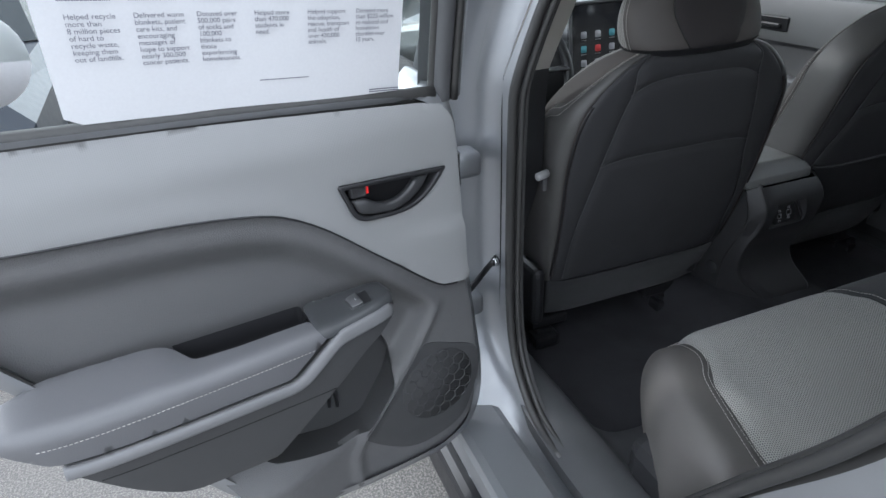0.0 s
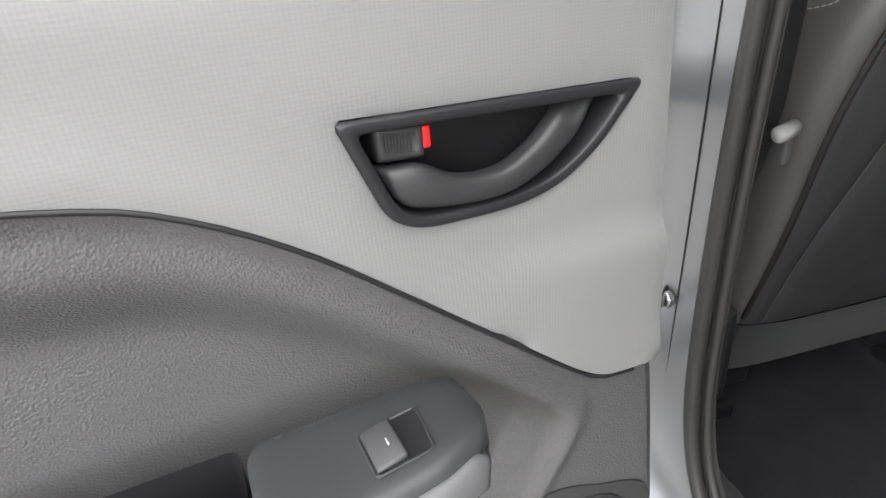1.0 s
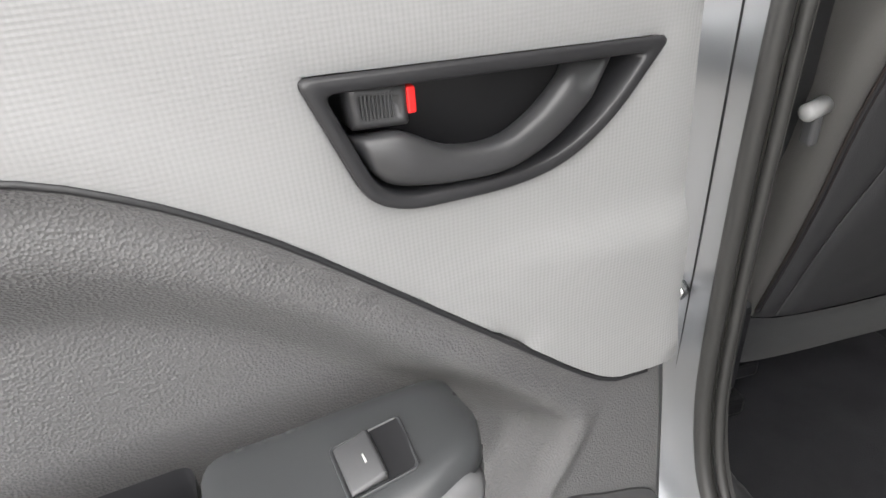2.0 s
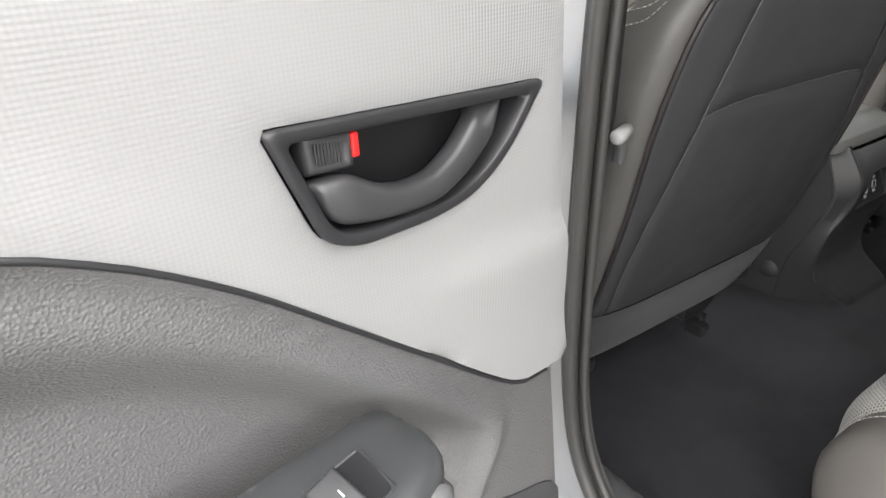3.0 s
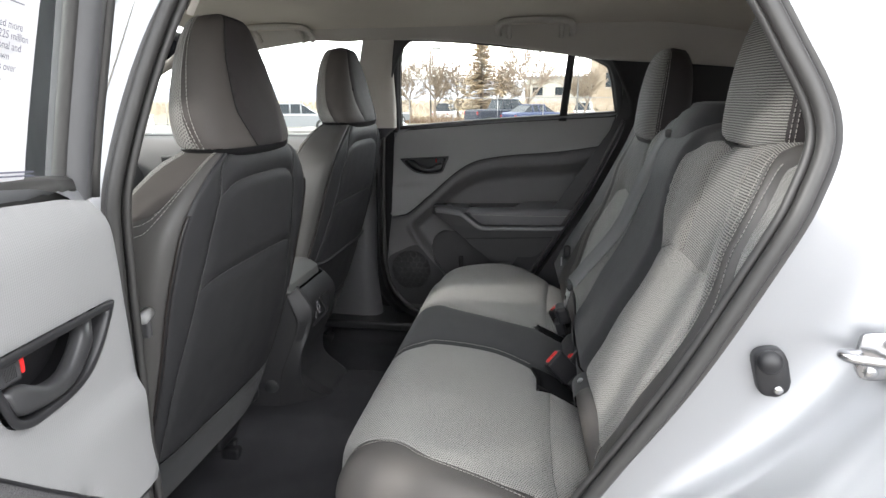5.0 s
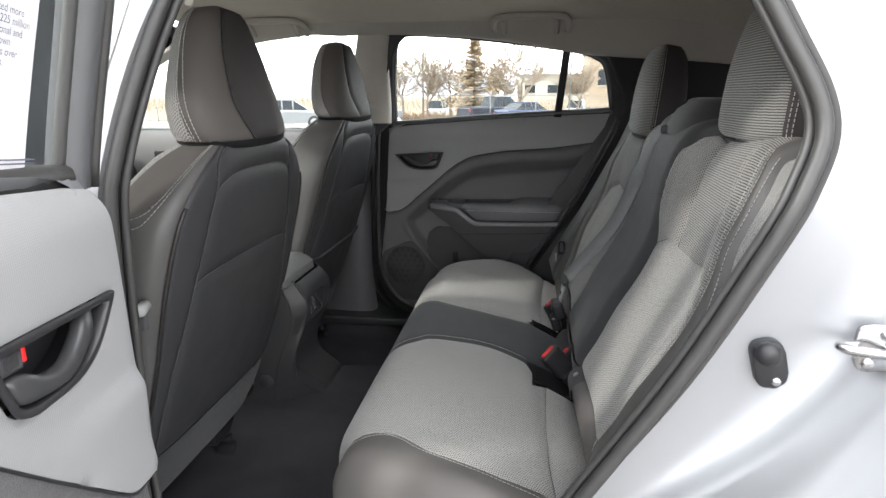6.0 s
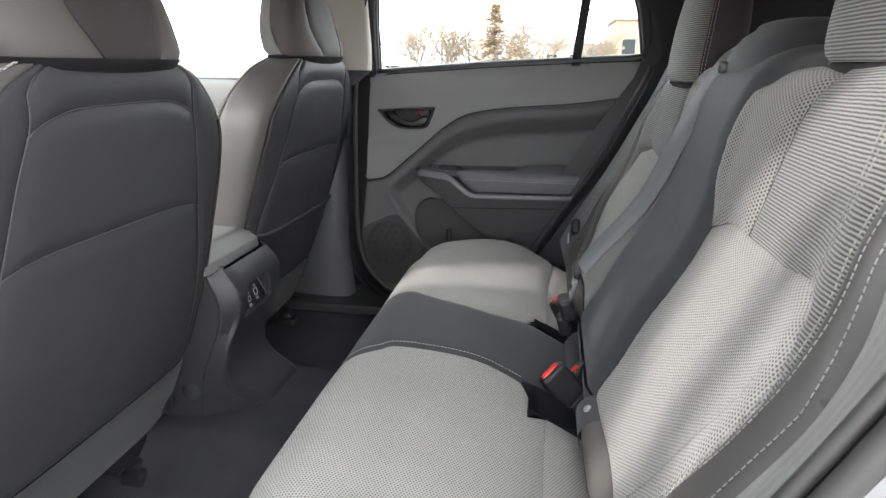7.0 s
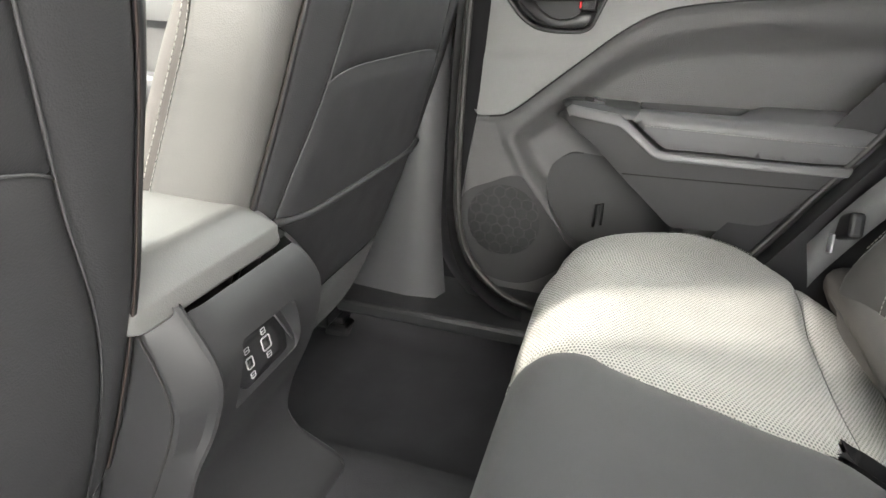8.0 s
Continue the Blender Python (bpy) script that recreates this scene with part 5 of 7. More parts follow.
        patch(nm, lo_s + [(1.8 - interp(AC, z), z) for z in zb] + hi_s[::-1] + [(interp(AC, z), z) for z in zb[::-1]], B, 0.011, M_BACK, seat, "black leatherette back panel", groove=0.0045, gr=0.007, puff=0.002, flip=fl)
    part("back_top", bm_loft([[((x if side < 0 else -x), y, z) for x, y, z in r] for r in cap_of(body, 1.14, 0.014)], cap=False), M_BACK, seat)
    zl = np.linspace(0.47, 0.60, 6)
    patch("carpet_flap", [(0.70, z) for z in zl] + [(1.10, z) for z in zl[::-1]], B, 0.014, M_FLAP, seat, "grey felt flap below the back panel", groove=0.003, gr=0.006, flip=fl)
    patch("lower_front", [(1.10, 0.60), (1.90, 0.60), (1.90, 0.47), (1.10, 0.47)], B, 0.02, M_BLACK, seat, flip=fl)
    for c in (mid_seam, top_seam):
        part("back_seam", bm_tube(sew(B, c, -0.0026, fl), 0.0010, 5), M_SEAMGLINT, seat, "sewn seams across the back")
    for f in (lambda z: interp(AC, z), lambda z: 1.8 - interp(AC, z)):
        part("back_seam", bm_tube(sew(B, [(f(z), z) for z in np.linspace(0.61, 1.13, 40)], -0.0024, fl), 0.0010, 5), M_SEAMGLINT, seat, "sewn seam down the back")
    for k in (0.008, 0.020):
        part("stitching", bm_stitch(sew(B, [(interp(AB, z) + k, z) for z in np.linspace(0.70, 1.135, 30)], 0.0016, fl)), M_THREAD, seat, "pale stitching")
        part("stitching", bm_stitch(sew(B, [(0.030 + 0.05 * smooth(0.95, 1.1, z) - k, z) for z in np.linspace(0.70, 1.12, 30)], 0.0016, fl)), M_THREAD, seat, "pale stitching")
    for sidef in (lambda a: a, lambda a: 1.8 - a):
        zip_ = part("zip", bm_tube(sew(B, [(sidef(az(z)), z) for z in np.linspace(0.62, 1.05, 30)], 0.0, fl), 0.0030, 6), M_BLACK, seat, "black zip along the seat's side")
        for d in (-0.006, 0.006):
            part("zip_tape", bm_tube(sew(B, [(sidef(az(z) + d), z) for z in np.linspace(0.62, 1.05, 30)], 0.0006, fl), 0.0011, 5), M_TAPE, zip_, "brown edge of the zip")
    if side > 0:
        pk = sew(B, spline([(1.02, 0.782), (0.95, 0.772), (0.85, 0.768), (0.78, 0.775)], 8), 0.004, fl)
        part("map_pocket_hem", bm_tube(pk, 0.0045, 8), M_BACK, seat, "black map pocket hem")
    # head restraint
    head = Column([(1.0, 0.0), (1.5, 0.0)], [(1.12, 0.855), (1.20, 0.872), (1.30, 0.880), (1.36, 0.878)],
                  [(1.12, 0.135), (1.14, 0.147), (1.17, 0.151), (1.20, 0.146), (1.24, 0.129), (1.28, 0.109), (1.31, 0.092), (1.33, 0.078), (1.345, 0.062), (1.354, 0.045), (1.359, 0.026), (1.361, 0.004)],
                  [(1.12, 0.056), (1.15, 0.064), (1.20, 0.062), (1.28, 0.053), (1.33, 0.041), (1.345, 0.034), (1.354, 0.025), (1.359, 0.015), (1.361, 0.003)], 2.5, 0.7)
    H_ = fm(head)

    def H(a, z):
        x, y, h = H_(a, z)
        return x, y, h if side < 0 else 1.14 + (h - 1.14) * 0.92
    zh = list(np.linspace(1.14, 1.34, 14)) + [1.35, 1.357, 1.3605]
    hb = [(interp([(1.14, 0.494), (1.20, 0.468), (1.28, 0.456), (1.36, 0.466)], z), z) for z in zh]
    hb2 = [(1.05 - a, z) for a, z in hb]
    hf = [(interp([(1.14, 0.352), (1.22, 0.338), (1.36, 0.325)], z), z) for z in zh]
    hf2 = [(0.35 - a, z) for a, z in hf]
    for nm, m, a0, a1, lab in (("headrest_back", M_HEADBACK, hb, hb2, "black leatherette headrest back"),
                               ("headrest_side", M_HEAD, hf, hb, "dark leatherette headrest side"),
                               ("headrest_side", M_HEAD, hb2, [(a + 0.7, z) for a, z in hf2], "dark leatherette headrest side"),
                               ("headrest_front", M_WEAVE, hf2, hf, "light grey mesh cloth headrest front")):
        patch(nm, a0 + a1[::-1], H, 0.010, m, seat, lab, groove=0.003, gr=0.005, flip=fl)
    low = [head(0.7 * i / 40, 1.14) for i in range(40)]
    cl_ = np.mean(low, 0)
    part("headrest_base", bm_loft([[(((x - cl_[0]) * k + cl_[0]) * -side, (y - cl_[1]) * k + cl_[1], z + dz) for x, y, z in low] for k, dz in ((1.0, 0.0), (0.9, -0.012), (0.7, -0.016), (0.05, -0.016))], cap=False), M_BLACK, seat)
    for k in (0.006, 0.016):
        part("stitching", bm_stitch(sew(H, [(a + k, z) for a, z in hf[:-2]], 0.0016, fl)), M_THREAD, seat, "pale stitching")
    part("back_seam", bm_tube(sew(H, hb[:-2], -0.001, fl), 0.0012, 5), M_SEAM, seat, "dark sewn seam")
    for x in (-0.07, 0.07):
        part("headrest_post", bm_tube([(x, 0.862, 1.10), (x, 0.862, 1.16)], 0.006, 10), M_CHROME, seat, "steel headrest post")
    # cushion, recliner cover, rails
    box("seat_cushion", (0, 1.32, 0.60), (0.50, 0.52, 0.16), M_MESH, seat, 0.06, seg=4, label="light grey mesh cloth cushion")
    box("recliner_cover", (-0.262 if side < 0 else 0.235, 0.985 if side < 0 else 1.05, 0.585), (0.035, 0.10, 0.15), M_BLACK, seat, 0.025, seg=3, label="black recliner cover")
    box("recliner_cover", (0.235 if side < 0 else -0.235, 1.05, 0.56), (0.045, 0.13, 0.13), M_BLACK, seat, 0.025, seg=3)
    for x in (-0.19, 0.19):
        rail = box("seat_rail", (x, 1.28, 0.405), (0.045, 0.52, 0.04), M_BLACK, seat, 0.006, label="black steel seat rail")
        box("rail_end", (x, 1.03, 0.395), (0.07, 0.05, 0.035), M_BLACK, rail, 0.008)
        box("rail_bracket", (x * 0.9, 1.06, 0.44), (0.10, 0.06, 0.03), M_BLACK, rail, 0.006)
    return seat


driver = front_seat(-1, "driver's seat with black back and mesh cloth front")
driver.location = (-0.316, 0, 0)
passenger = front_seat(1, "passenger seat with black back and map pocket")
passenger.location = (0.427, -0.012, -0.031)
passenger.scale = (1.038, 1.038, 1.038)


def rear_headrest(x, fwd=0.0, low=0.0, deep=1.0):
    hr = thing("rear_headrest", "rear headrest in ribbed grey cloth with dark back", "headrest", "outer rear headrests")
    col = Column([(1.0, x), (1.5, x)], [(1.14, fwd - 0.030), (1.25, fwd - 0.040), (1.38, fwd - 0.050)], [(1.14, 0.118), (1.16, 0.130), (1.25, 0.128), (1.31, 0.114), (1.345, 0.092), (1.362, 0.068), (1.372, 0.040), (1.376, 0.004)],
                 [(z, d * deep) for z, d in ((1.14, 0.055), (1.17, 0.066), (1.25, 0.066), (1.32, 0.056), (1.345, 0.047), (1.362, 0.035), (1.372, 0.020), (1.376, 0.003))], 3.2, 0.7)
    zh = list(np.linspace(1.145, 1.345, 14)) + [1.36, 1.37, 1.3755]
    patch("headrest_front", [(0.045, z) for z in zh] + [(0.305, z) for z in zh[::-1]], col, 0.010, M_RIB, hr, "ribbed grey cloth front", groove=0.003, gr=0.005)
    patch("headrest_back", [(0.305, z) for z in zh] + [(0.745, z) for z in zh[::-1]], col, 0.012, M_HEADBACK, hr, "dark leatherette back", groove=0.003, gr=0.005)
    base = [col(0.7 * i / 40, 1.145) for i in range(40)]
    c = np.mean(base, 0)
    part("headrest_base", bm_loft([[tuple(c + (np.array(p) - c) * k + np.array((0, 0, dz))) for p in base] for k, dz in ((1.0, 0.0), (0.85, -0.010), (0.05, -0.012))], cap=False), M_BLACK, hr)
    for a in (0.035, 0.025, 0.315, 0.325):
        part("stitching", bm_stitch(sew(col, [(a, z) for z in zh[:-2]], 0.002)), M_THREAD, hr, "pale stitching")
    for dx in (-0.06, 0.06):
        part("headrest_post", bm_tube([(x + dx, fwd - 0.04, 1.10), (x + dx, fwd - 0.04, 1.17)], 0.006, 10), M_CHROME, hr)
    hr.location.z = -low
    return hr


rear_headrest(-0.345)
rear_headrest(0.365, 0.045, 0.034, 0.85)
mid = thing("rear_headrest", "low dark cloth centre headrest on the bench", "headrest")
mc = Column([(1.0, 0.0), (1.5, 0.0)], [(1.10, -0.02), (1.2, -0.035)], [(1.10, 0.120), (1.13, 0.128), (1.17, 0.122), (1.195, 0.100)], [(1.10, 0.06), (1.14, 0.075), (1.18, 0.062), (1.195, 0.045)], 2.8, 0.7)
part("headrest_body", bm_loft([[mc(0.7 * i / 40, z) for i in range(40)] for z in np.linspace(1.10, 1.195, 10)] + cap_of(mc, 1.195, 0.012)[1:]), M_DARKCLOTH, mid)


# ---- console, dashboard ----
console = thing("centre_console", "dark plastic centre console with padded lid and charging ports", "console")


def con_ring(z):
    """The console's outline in plan at the height z: left side, chamfered corner, rear face, right side."""
    back = interp(CON_BACK, z)
    nip = interp([(0.44, -0.012), (0.475, -0.010), (0.52, 0.012), (0.57, 0.026), (0.62, 0.006), (0.66, -0.006), (0.72, -0.006), (0.78, 0.004)], z)
    xc = interp(CON_CORNER, z)
    xs, ys = interp(CON_SEAM_X, z), interp(CON_SEAM_Y, z)
    return [(-0.040, 1.60, z), (-0.040, 1.25, z), (-0.038, ys + 0.10, z), (xs - 0.003, ys + 0.03, z), (xs, ys, z), (xs + 0.006, ys - 0.008, z), (xs + 0.012, ys - 0.016, z), (xc - 0.004, back + 0.0045, z), (xc, back, z),
            (0.10, back, z), (0.166 - nip, back, z), (0.176 - nip, back + 0.004, z), (0.182 - nip, back + 0.014, z), (0.184 - nip, back + 0.05, z), (0.184 - nip, 1.10, z), (0.184, 1.60, z)]


CON_BACK = soft_table([(0.40, 0.846), (0.455, 0.845), (0.474, 0.849), (0.495, 0.866), (0.525, 0.889), (0.555, 0.899), (0.60, 0.896), (0.64, 0.883), (0.68, 0.872), (0.715, 0.867), (0.735, 0.871), (0.755, 0.884), (0.772, 0.902)])
CON_RIGHT = [(z, 0.184 - interp([(0.44, -0.012), (0.475, -0.010), (0.52, 0.012), (0.57, 0.026), (0.62, 0.006), (0.66, -0.006), (0.72, -0.006), (0.78, 0.004)], z) - 0.014) for z in np.linspace(0.44, 0.78, 20)]
CON_CORNER = soft_table([(0.40, 0.045), (0.455, 0.042), (0.470, 0.030), (0.50, 0.002), (0.54, -0.020), (0.58, -0.026), (0.62, -0.022), (0.66, -0.006), (0.71, -0.006), (0.772, -0.004)])
# the joint between the side and the frame, and the inner edge of that frame
CON_SEAM_X = soft_table([(0.40, -0.026), (0.48, -0.028), (0.60, -0.036), (0.70, -0.030), (0.772, -0.030)])
CON_SEAM_Y = soft_table([(0.40, 0.956), (0.48, 0.953), (0.55, 0.942), (0.60, 0.922), (0.66, 0.900), (0.70, 0.898), (0.772, 0.926)])
CON_EDGE_Y = soft_table([(0.40, 0.850), (0.455, 0.850), (0.47, 0.868), (0.50, 0.899), (0.54, 0.902), (0.60, 0.894), (0.66, 0.877), (0.715, 0.868), (0.772, 0.902)])
CON_Z = np.linspace(0.452, 0.772, 44)
CORNER = [(interp(CON_SEAM_X, z), interp(CON_SEAM_Y, z)) for z in CON_Z]
rows = [con_ring(z) for z in CON_Z]
body_ = part("console_body", bm_loft([r[:5] for r in rows], cap=False, closed=False), M_CONSOLE, console, "dark plastic console side")
part("console_side", bm_loft([r[10:] for r in rows], cap=False, closed=False), M_CONSOLE, console, "dark plastic console side")
# chamfered frame between the side and the rear face, raised a little along its inner edge
band_ = []
for z, (xs, ys) in zip(CON_Z, CORNER):
    xc, yb = interp(CON_CORNER, z), interp(CON_EDGE_Y, z)
    band_.append([(xs + 0.001, ys + 0.002, z), (xs + 0.0008, ys - 0.0015, z), (xs + 0.002, ys - 0.005, z), (xc - 0.006, yb + 0.0060, z), (xc - 0.003, yb - 0.0010, z), (xc, yb - 0.0034, z), (xc + 0.003, yb - 0.0026, z), (xc + 0.0045, yb + 0.003, z)])
frame_band = part("rear_frame", bm_loft(band_, cap=False, closed=False), M_CONSOLE, console, "dark chamfered frame beside the rear face")
frame_band.data.set_sharp_from_angle(angle=radians(28))
part("side_seam", bm_tube([(x - 0.0004, y + 0.0006, z) for z, (x, y) in zip(CON_Z, CORNER)], 0.0014, 6), M_SEAM, console, "dark joint between side and rear")
part("side_plug", bm_disc((-0.033, 0.972, 0.517), (-1, -0.12, 0), 0.018, 0.004, 20, 0.001), M_PLASTIC, console, "round plug in the console's side")


def lid_ring(k, z, rear):
    return [(x, y, z) for x, y in rounded([(-0.052 + k, rear), (0.164 - k, rear), (0.172 - k, rear + 0.05), (0.172 - k, 1.28 - k), (-0.056 + k, 1.28 - k), (-0.056 + k, rear + 0.05)], 0.014, 6)]


top_ = bmesh.new()
top_.faces.new([top_.verts.new((x, y, z - 0.0015)) for x, y, z in con_ring(CON_Z[-1])])
part("console_top", top_, M_SEAM, console, "dark top of the body below the lid", smoothed=False)
# solid dark block in place of the shade between body and lid
part("lid_gap", bm_loft([lid_ring(0.010, 0.764, 0.912), lid_ring(0.010, 0.778, 0.912)]), M_SEAM, console, "near-black block standing in for the shade below the lid")
part("lid", bm_loft([lid_ring(0.006, 0.765, 0.902), lid_ring(0.002, 0.768, 0.901), lid_ring(0.0, 0.776, 0.904), lid_ring(0.0, 0.782, 0.904), lid_ring(0.002, 0.786, 0.906), lid_ring(0.013, 0.8065, 0.926), lid_ring(0.016, 0.810, 0.930), lid_ring(0.021, 0.812, 0.935), lid_ring(0.024, 0.8124, 0.938), lid_ring(0.06, 0.815, 0.98)]), M_CONPAD, console, "grey padded lid")


def on_rear(x, z, d=0.0):
    k = smooth(0.0, 0.022, x - interp(CON_CORNER, z))
    return (x, interp(CON_EDGE_Y, z) * (1 - k) + interp(CON_BACK, z) * k - d, z)


# the rear face with the mouth of the port recess cut into it; the recess falls back from its lower edge to a deep slot
mouth_ = rounded([(0.030, 0.727), (0.118, 0.725), (0.140, 0.672), (0.137, 0.657), (0.026, 0.654), (0.027, 0.684)], [0.003, 0.004, 0.008, 0.004, 0.003, 0.004])
zf_ = CON_Z[::2]
face_ = [(interp(CON_CORNER, z) + 0.002, z) for z in zf_] + [(interp(CON_RIGHT, z), z) for z in zf_[::-1]]
patch("rear_face", face_, on_rear, 0.010, M_CONSOLE, console, "dark plastic rear face flaring into a foot", holes=[mouth_], rim=0.004, flip=False)


def in_recess(x, z, d=0.0):
    """On the sloping floor of the recess."""
    k = clamp01((z - 0.655) / 0.072)
    return (x, interp(CON_BACK, 0.655) * (1 - k) + (interp(CON_BACK, 0.727) + 0.026) * k - d * 0.94, z + d * 0.34)


ring_ = [np.array(p) for p in resample(mouth_, 0.004, True)]
ports = part("port_recess", bm_loft([[on_rear(x, z) for x, z in ring_], [in_recess(x, z, -0.0005) for x, z in ring_]], cap=False), M_CONSOLE, console, "recess with charging ports")
floor_ = bmesh.new()
floor_.faces.new([floor_.verts.new(in_recess(x, z)) for x, z in ring_])
part("recess_floor", floor_, M_CONSOLE, ports, "sloping floor of the recess", smoothed=False)
part("side_lip", bm_tube([in_recess(0.110, 0.714, 0.0006), in_recess(0.134, 0.668, 0.0006)], 0.0013, 6), M_GREYPL, ports, "grey lip of the recess")
M_MARK = mat("grey_printing", (0.34, 0.34, 0.35), 0.6, vary=0.1, bump=0.0)
part("port_plate", bm_loft([[in_recess(0.078 + (x - 0.078) * k, 0.684 + (z - 0.684) * k, d) for x, z in rounded([(0.031, 0.706), (0.112, 0.706), (0.124, 0.682), (0.121, 0.664), (0.046, 0.662), (0.031, 0.678)], 0.004)] for k, d in ((1.0, 0.0), (0.985, 0.0012), (0.6, 0.0013))]), M_BLACK, ports, "black plate round the ports")
for px, pz, w, h in ((0.060, 0.682, 0.0050, 0.0050), (0.090, 0.687, 0.0068, 0.0062)):
    port_ = part("port", bm_tube([in_recess(px + dx, pz + dz, 0.0018) for dx, dz in rounded([(-w, -h), (w, -h), (w, h), (-w, h)], 0.0018, 3)], 0.0008, 5, True), M_MARK, ports, "pale ringed charging port")
    part("port_slot", bm_loft([[in_recess(px + dx, pz + dz, d) for dx, dz in ((-w * 0.6, -h * 0.6), (w * 0.6, -h * 0.6), (w * 0.6, h * 0.6), (-w * 0.6, h * 0.6))] for d in (0.001, 0.0022)]), M_SEAM, port_)
    for sd in (-1, 1):
        cz = pz + sd * 0.0125
        part("port_mark", bm_tube([in_recess(px + dx, cz + dz, 0.0016) for dx, dz in rounded([(-0.0034, -0.0026), (0.0034, -0.0026), (0.0034, 0.0026), (-0.0034, 0.0026)], 0.0010, 3)], 0.0006, 5, True), M_MARK, ports, "pale printed icon")
        part("port_mark", bm_tube([in_recess(px - 0.0026, cz, 0.0016), in_recess(px + 0.0026, cz, 0.0016)], 0.0006, 5), M_MARK, ports)

dash = thing("dashboard", "dark dashboard with upright touch screen", "dashboard")
dp = spline([(1.80, 0.60), (1.74, 0.78), (1.72, 0.92), (1.76, 0.99), (1.88, 1.02), (2.2, 1.00)], 5)
part("dash_body", bm_loft([[(x, y + 0.05 * (abs(x) / 0.7) ** 2, z) for y, z in dp] for x in np.linspace(-0.72, 0.72, 13)], cap=False, closed=False), M_PLASTIC, dash, "dark grained plastic dashboard")
part("dash_top_panel", bm_loft([[(x, 1.765 + 0.05 * (abs(x) / 0.7) ** 2 + dy, 0.985 + dz) for dy, dz in ((-0.012, 0), (-0.004, 0.022), (0.05, 0.035), (0.25, 0.04))] for x in np.linspace(-0.70, 0.70, 13)], cap=False, closed=False), M_GREYPL, dash, "grey soft upper dashboard")
scr = box("touch_screen", (0.065, 1.715, 0.96), (0.21, 0.025, 0.29), M_SCREEN, dash, 0.008, m=Matrix.Rotation(-0.12, 4, "X"), label="upright glossy black touch screen")
ICONS = [(0.32, 0.32, 0.34), (0.55, 0.06, 0.06), (0.10, 0.30, 0.35), (0.42, 0.42, 0.44)]
tilt_s = Matrix.Translation((0.065, 1.715, 0.96)) @ Matrix.Rotation(-0.12, 4, "X")
for k, c in enumerate(ICONS):
    n = Nodes("screen_icon")
    n.p.inputs["Base Color"].default_value = (*c, 1)
    n.p.inputs["Emission Color"].default_value = (*c, 1)
    n.p.inputs["Emission Strength"].default_value = 0.12
    for i in range(12):
        if (i * 7 + i // 3) % 4 == k:
            cx_, cz_ = -0.055 + 0.055 * (i % 3), 0.045 - 0.045 * (i // 3)
            part("screen_icon", bm_prism(rounded([(cx_ - 0.011, cz_ - 0.011), (cx_ + 0.011, cz_ - 0.011), (cx_ + 0.011, cz_ + 0.011), (cx_ - 0.011, cz_ + 0.011)], 0.005), tilt_s @ Vector((0, -0.0135, 0)), (1, 0, 0), tilt_s.to_3x3() @ Vector((0, 0, 1)), (0, -1, 0), 0.001), n.m, scr)
            part("screen_line", bm_prism([(cx_ - 0.010, cz_ - 0.018), (cx_ + 0.010, cz_ - 0.018), (cx_ + 0.010, cz_ - 0.0155), (cx_ - 0.010, cz_ - 0.0155)], tilt_s @ Vector((0, -0.0135, 0)), (1, 0, 0), tilt_s.to_3x3() @ Vector((0, 0, 1)), (0, -1, 0), 0.001), M_MARK, scr)
part("screen_bezel", bm_tube([tilt_s @ Vector((x, -0.0125, z)) for x, z in rounded([(-0.105, -0.145), (0.105, -0.145), (0.105, 0.145), (-0.105, 0.145)], 0.012)], 0.006, 8, True), M_GREYPL, scr, "grey screen bezel")
wheel = thing("steering_wheel", "black leather-wrapped steering wheel", "steering wheel")
wm = Matrix.Translation((-0.36, 1.50, 0.96)) @ Matrix.Rotation(radians(66), 4, "X")
part("rim", bm_tube([wm @ Vector((0.185 * math.cos(a), 0.185 * math.sin(a), 0)) for a in np.linspace(0, 2 * math.pi, 40)[:-1]], 0.015, 10, True), M_BLACK, wheel)
part("hub", bm_box((0, 0, 0), (0.15, 0.12, 0.05), 0.02, 3, wm), M_BLACK, wheel)
for a in (0, math.pi, -math.pi / 2):
    part("spoke", bm_tube([wm @ Vector((0.05 * math.cos(a), 0.05 * math.sin(a), 0)), wm @ Vector((0.18 * math.cos(a), 0.18 * math.sin(a), 0))], 0.012, 8, flat=(0.018, 0.008)), M_BLACK, wheel)

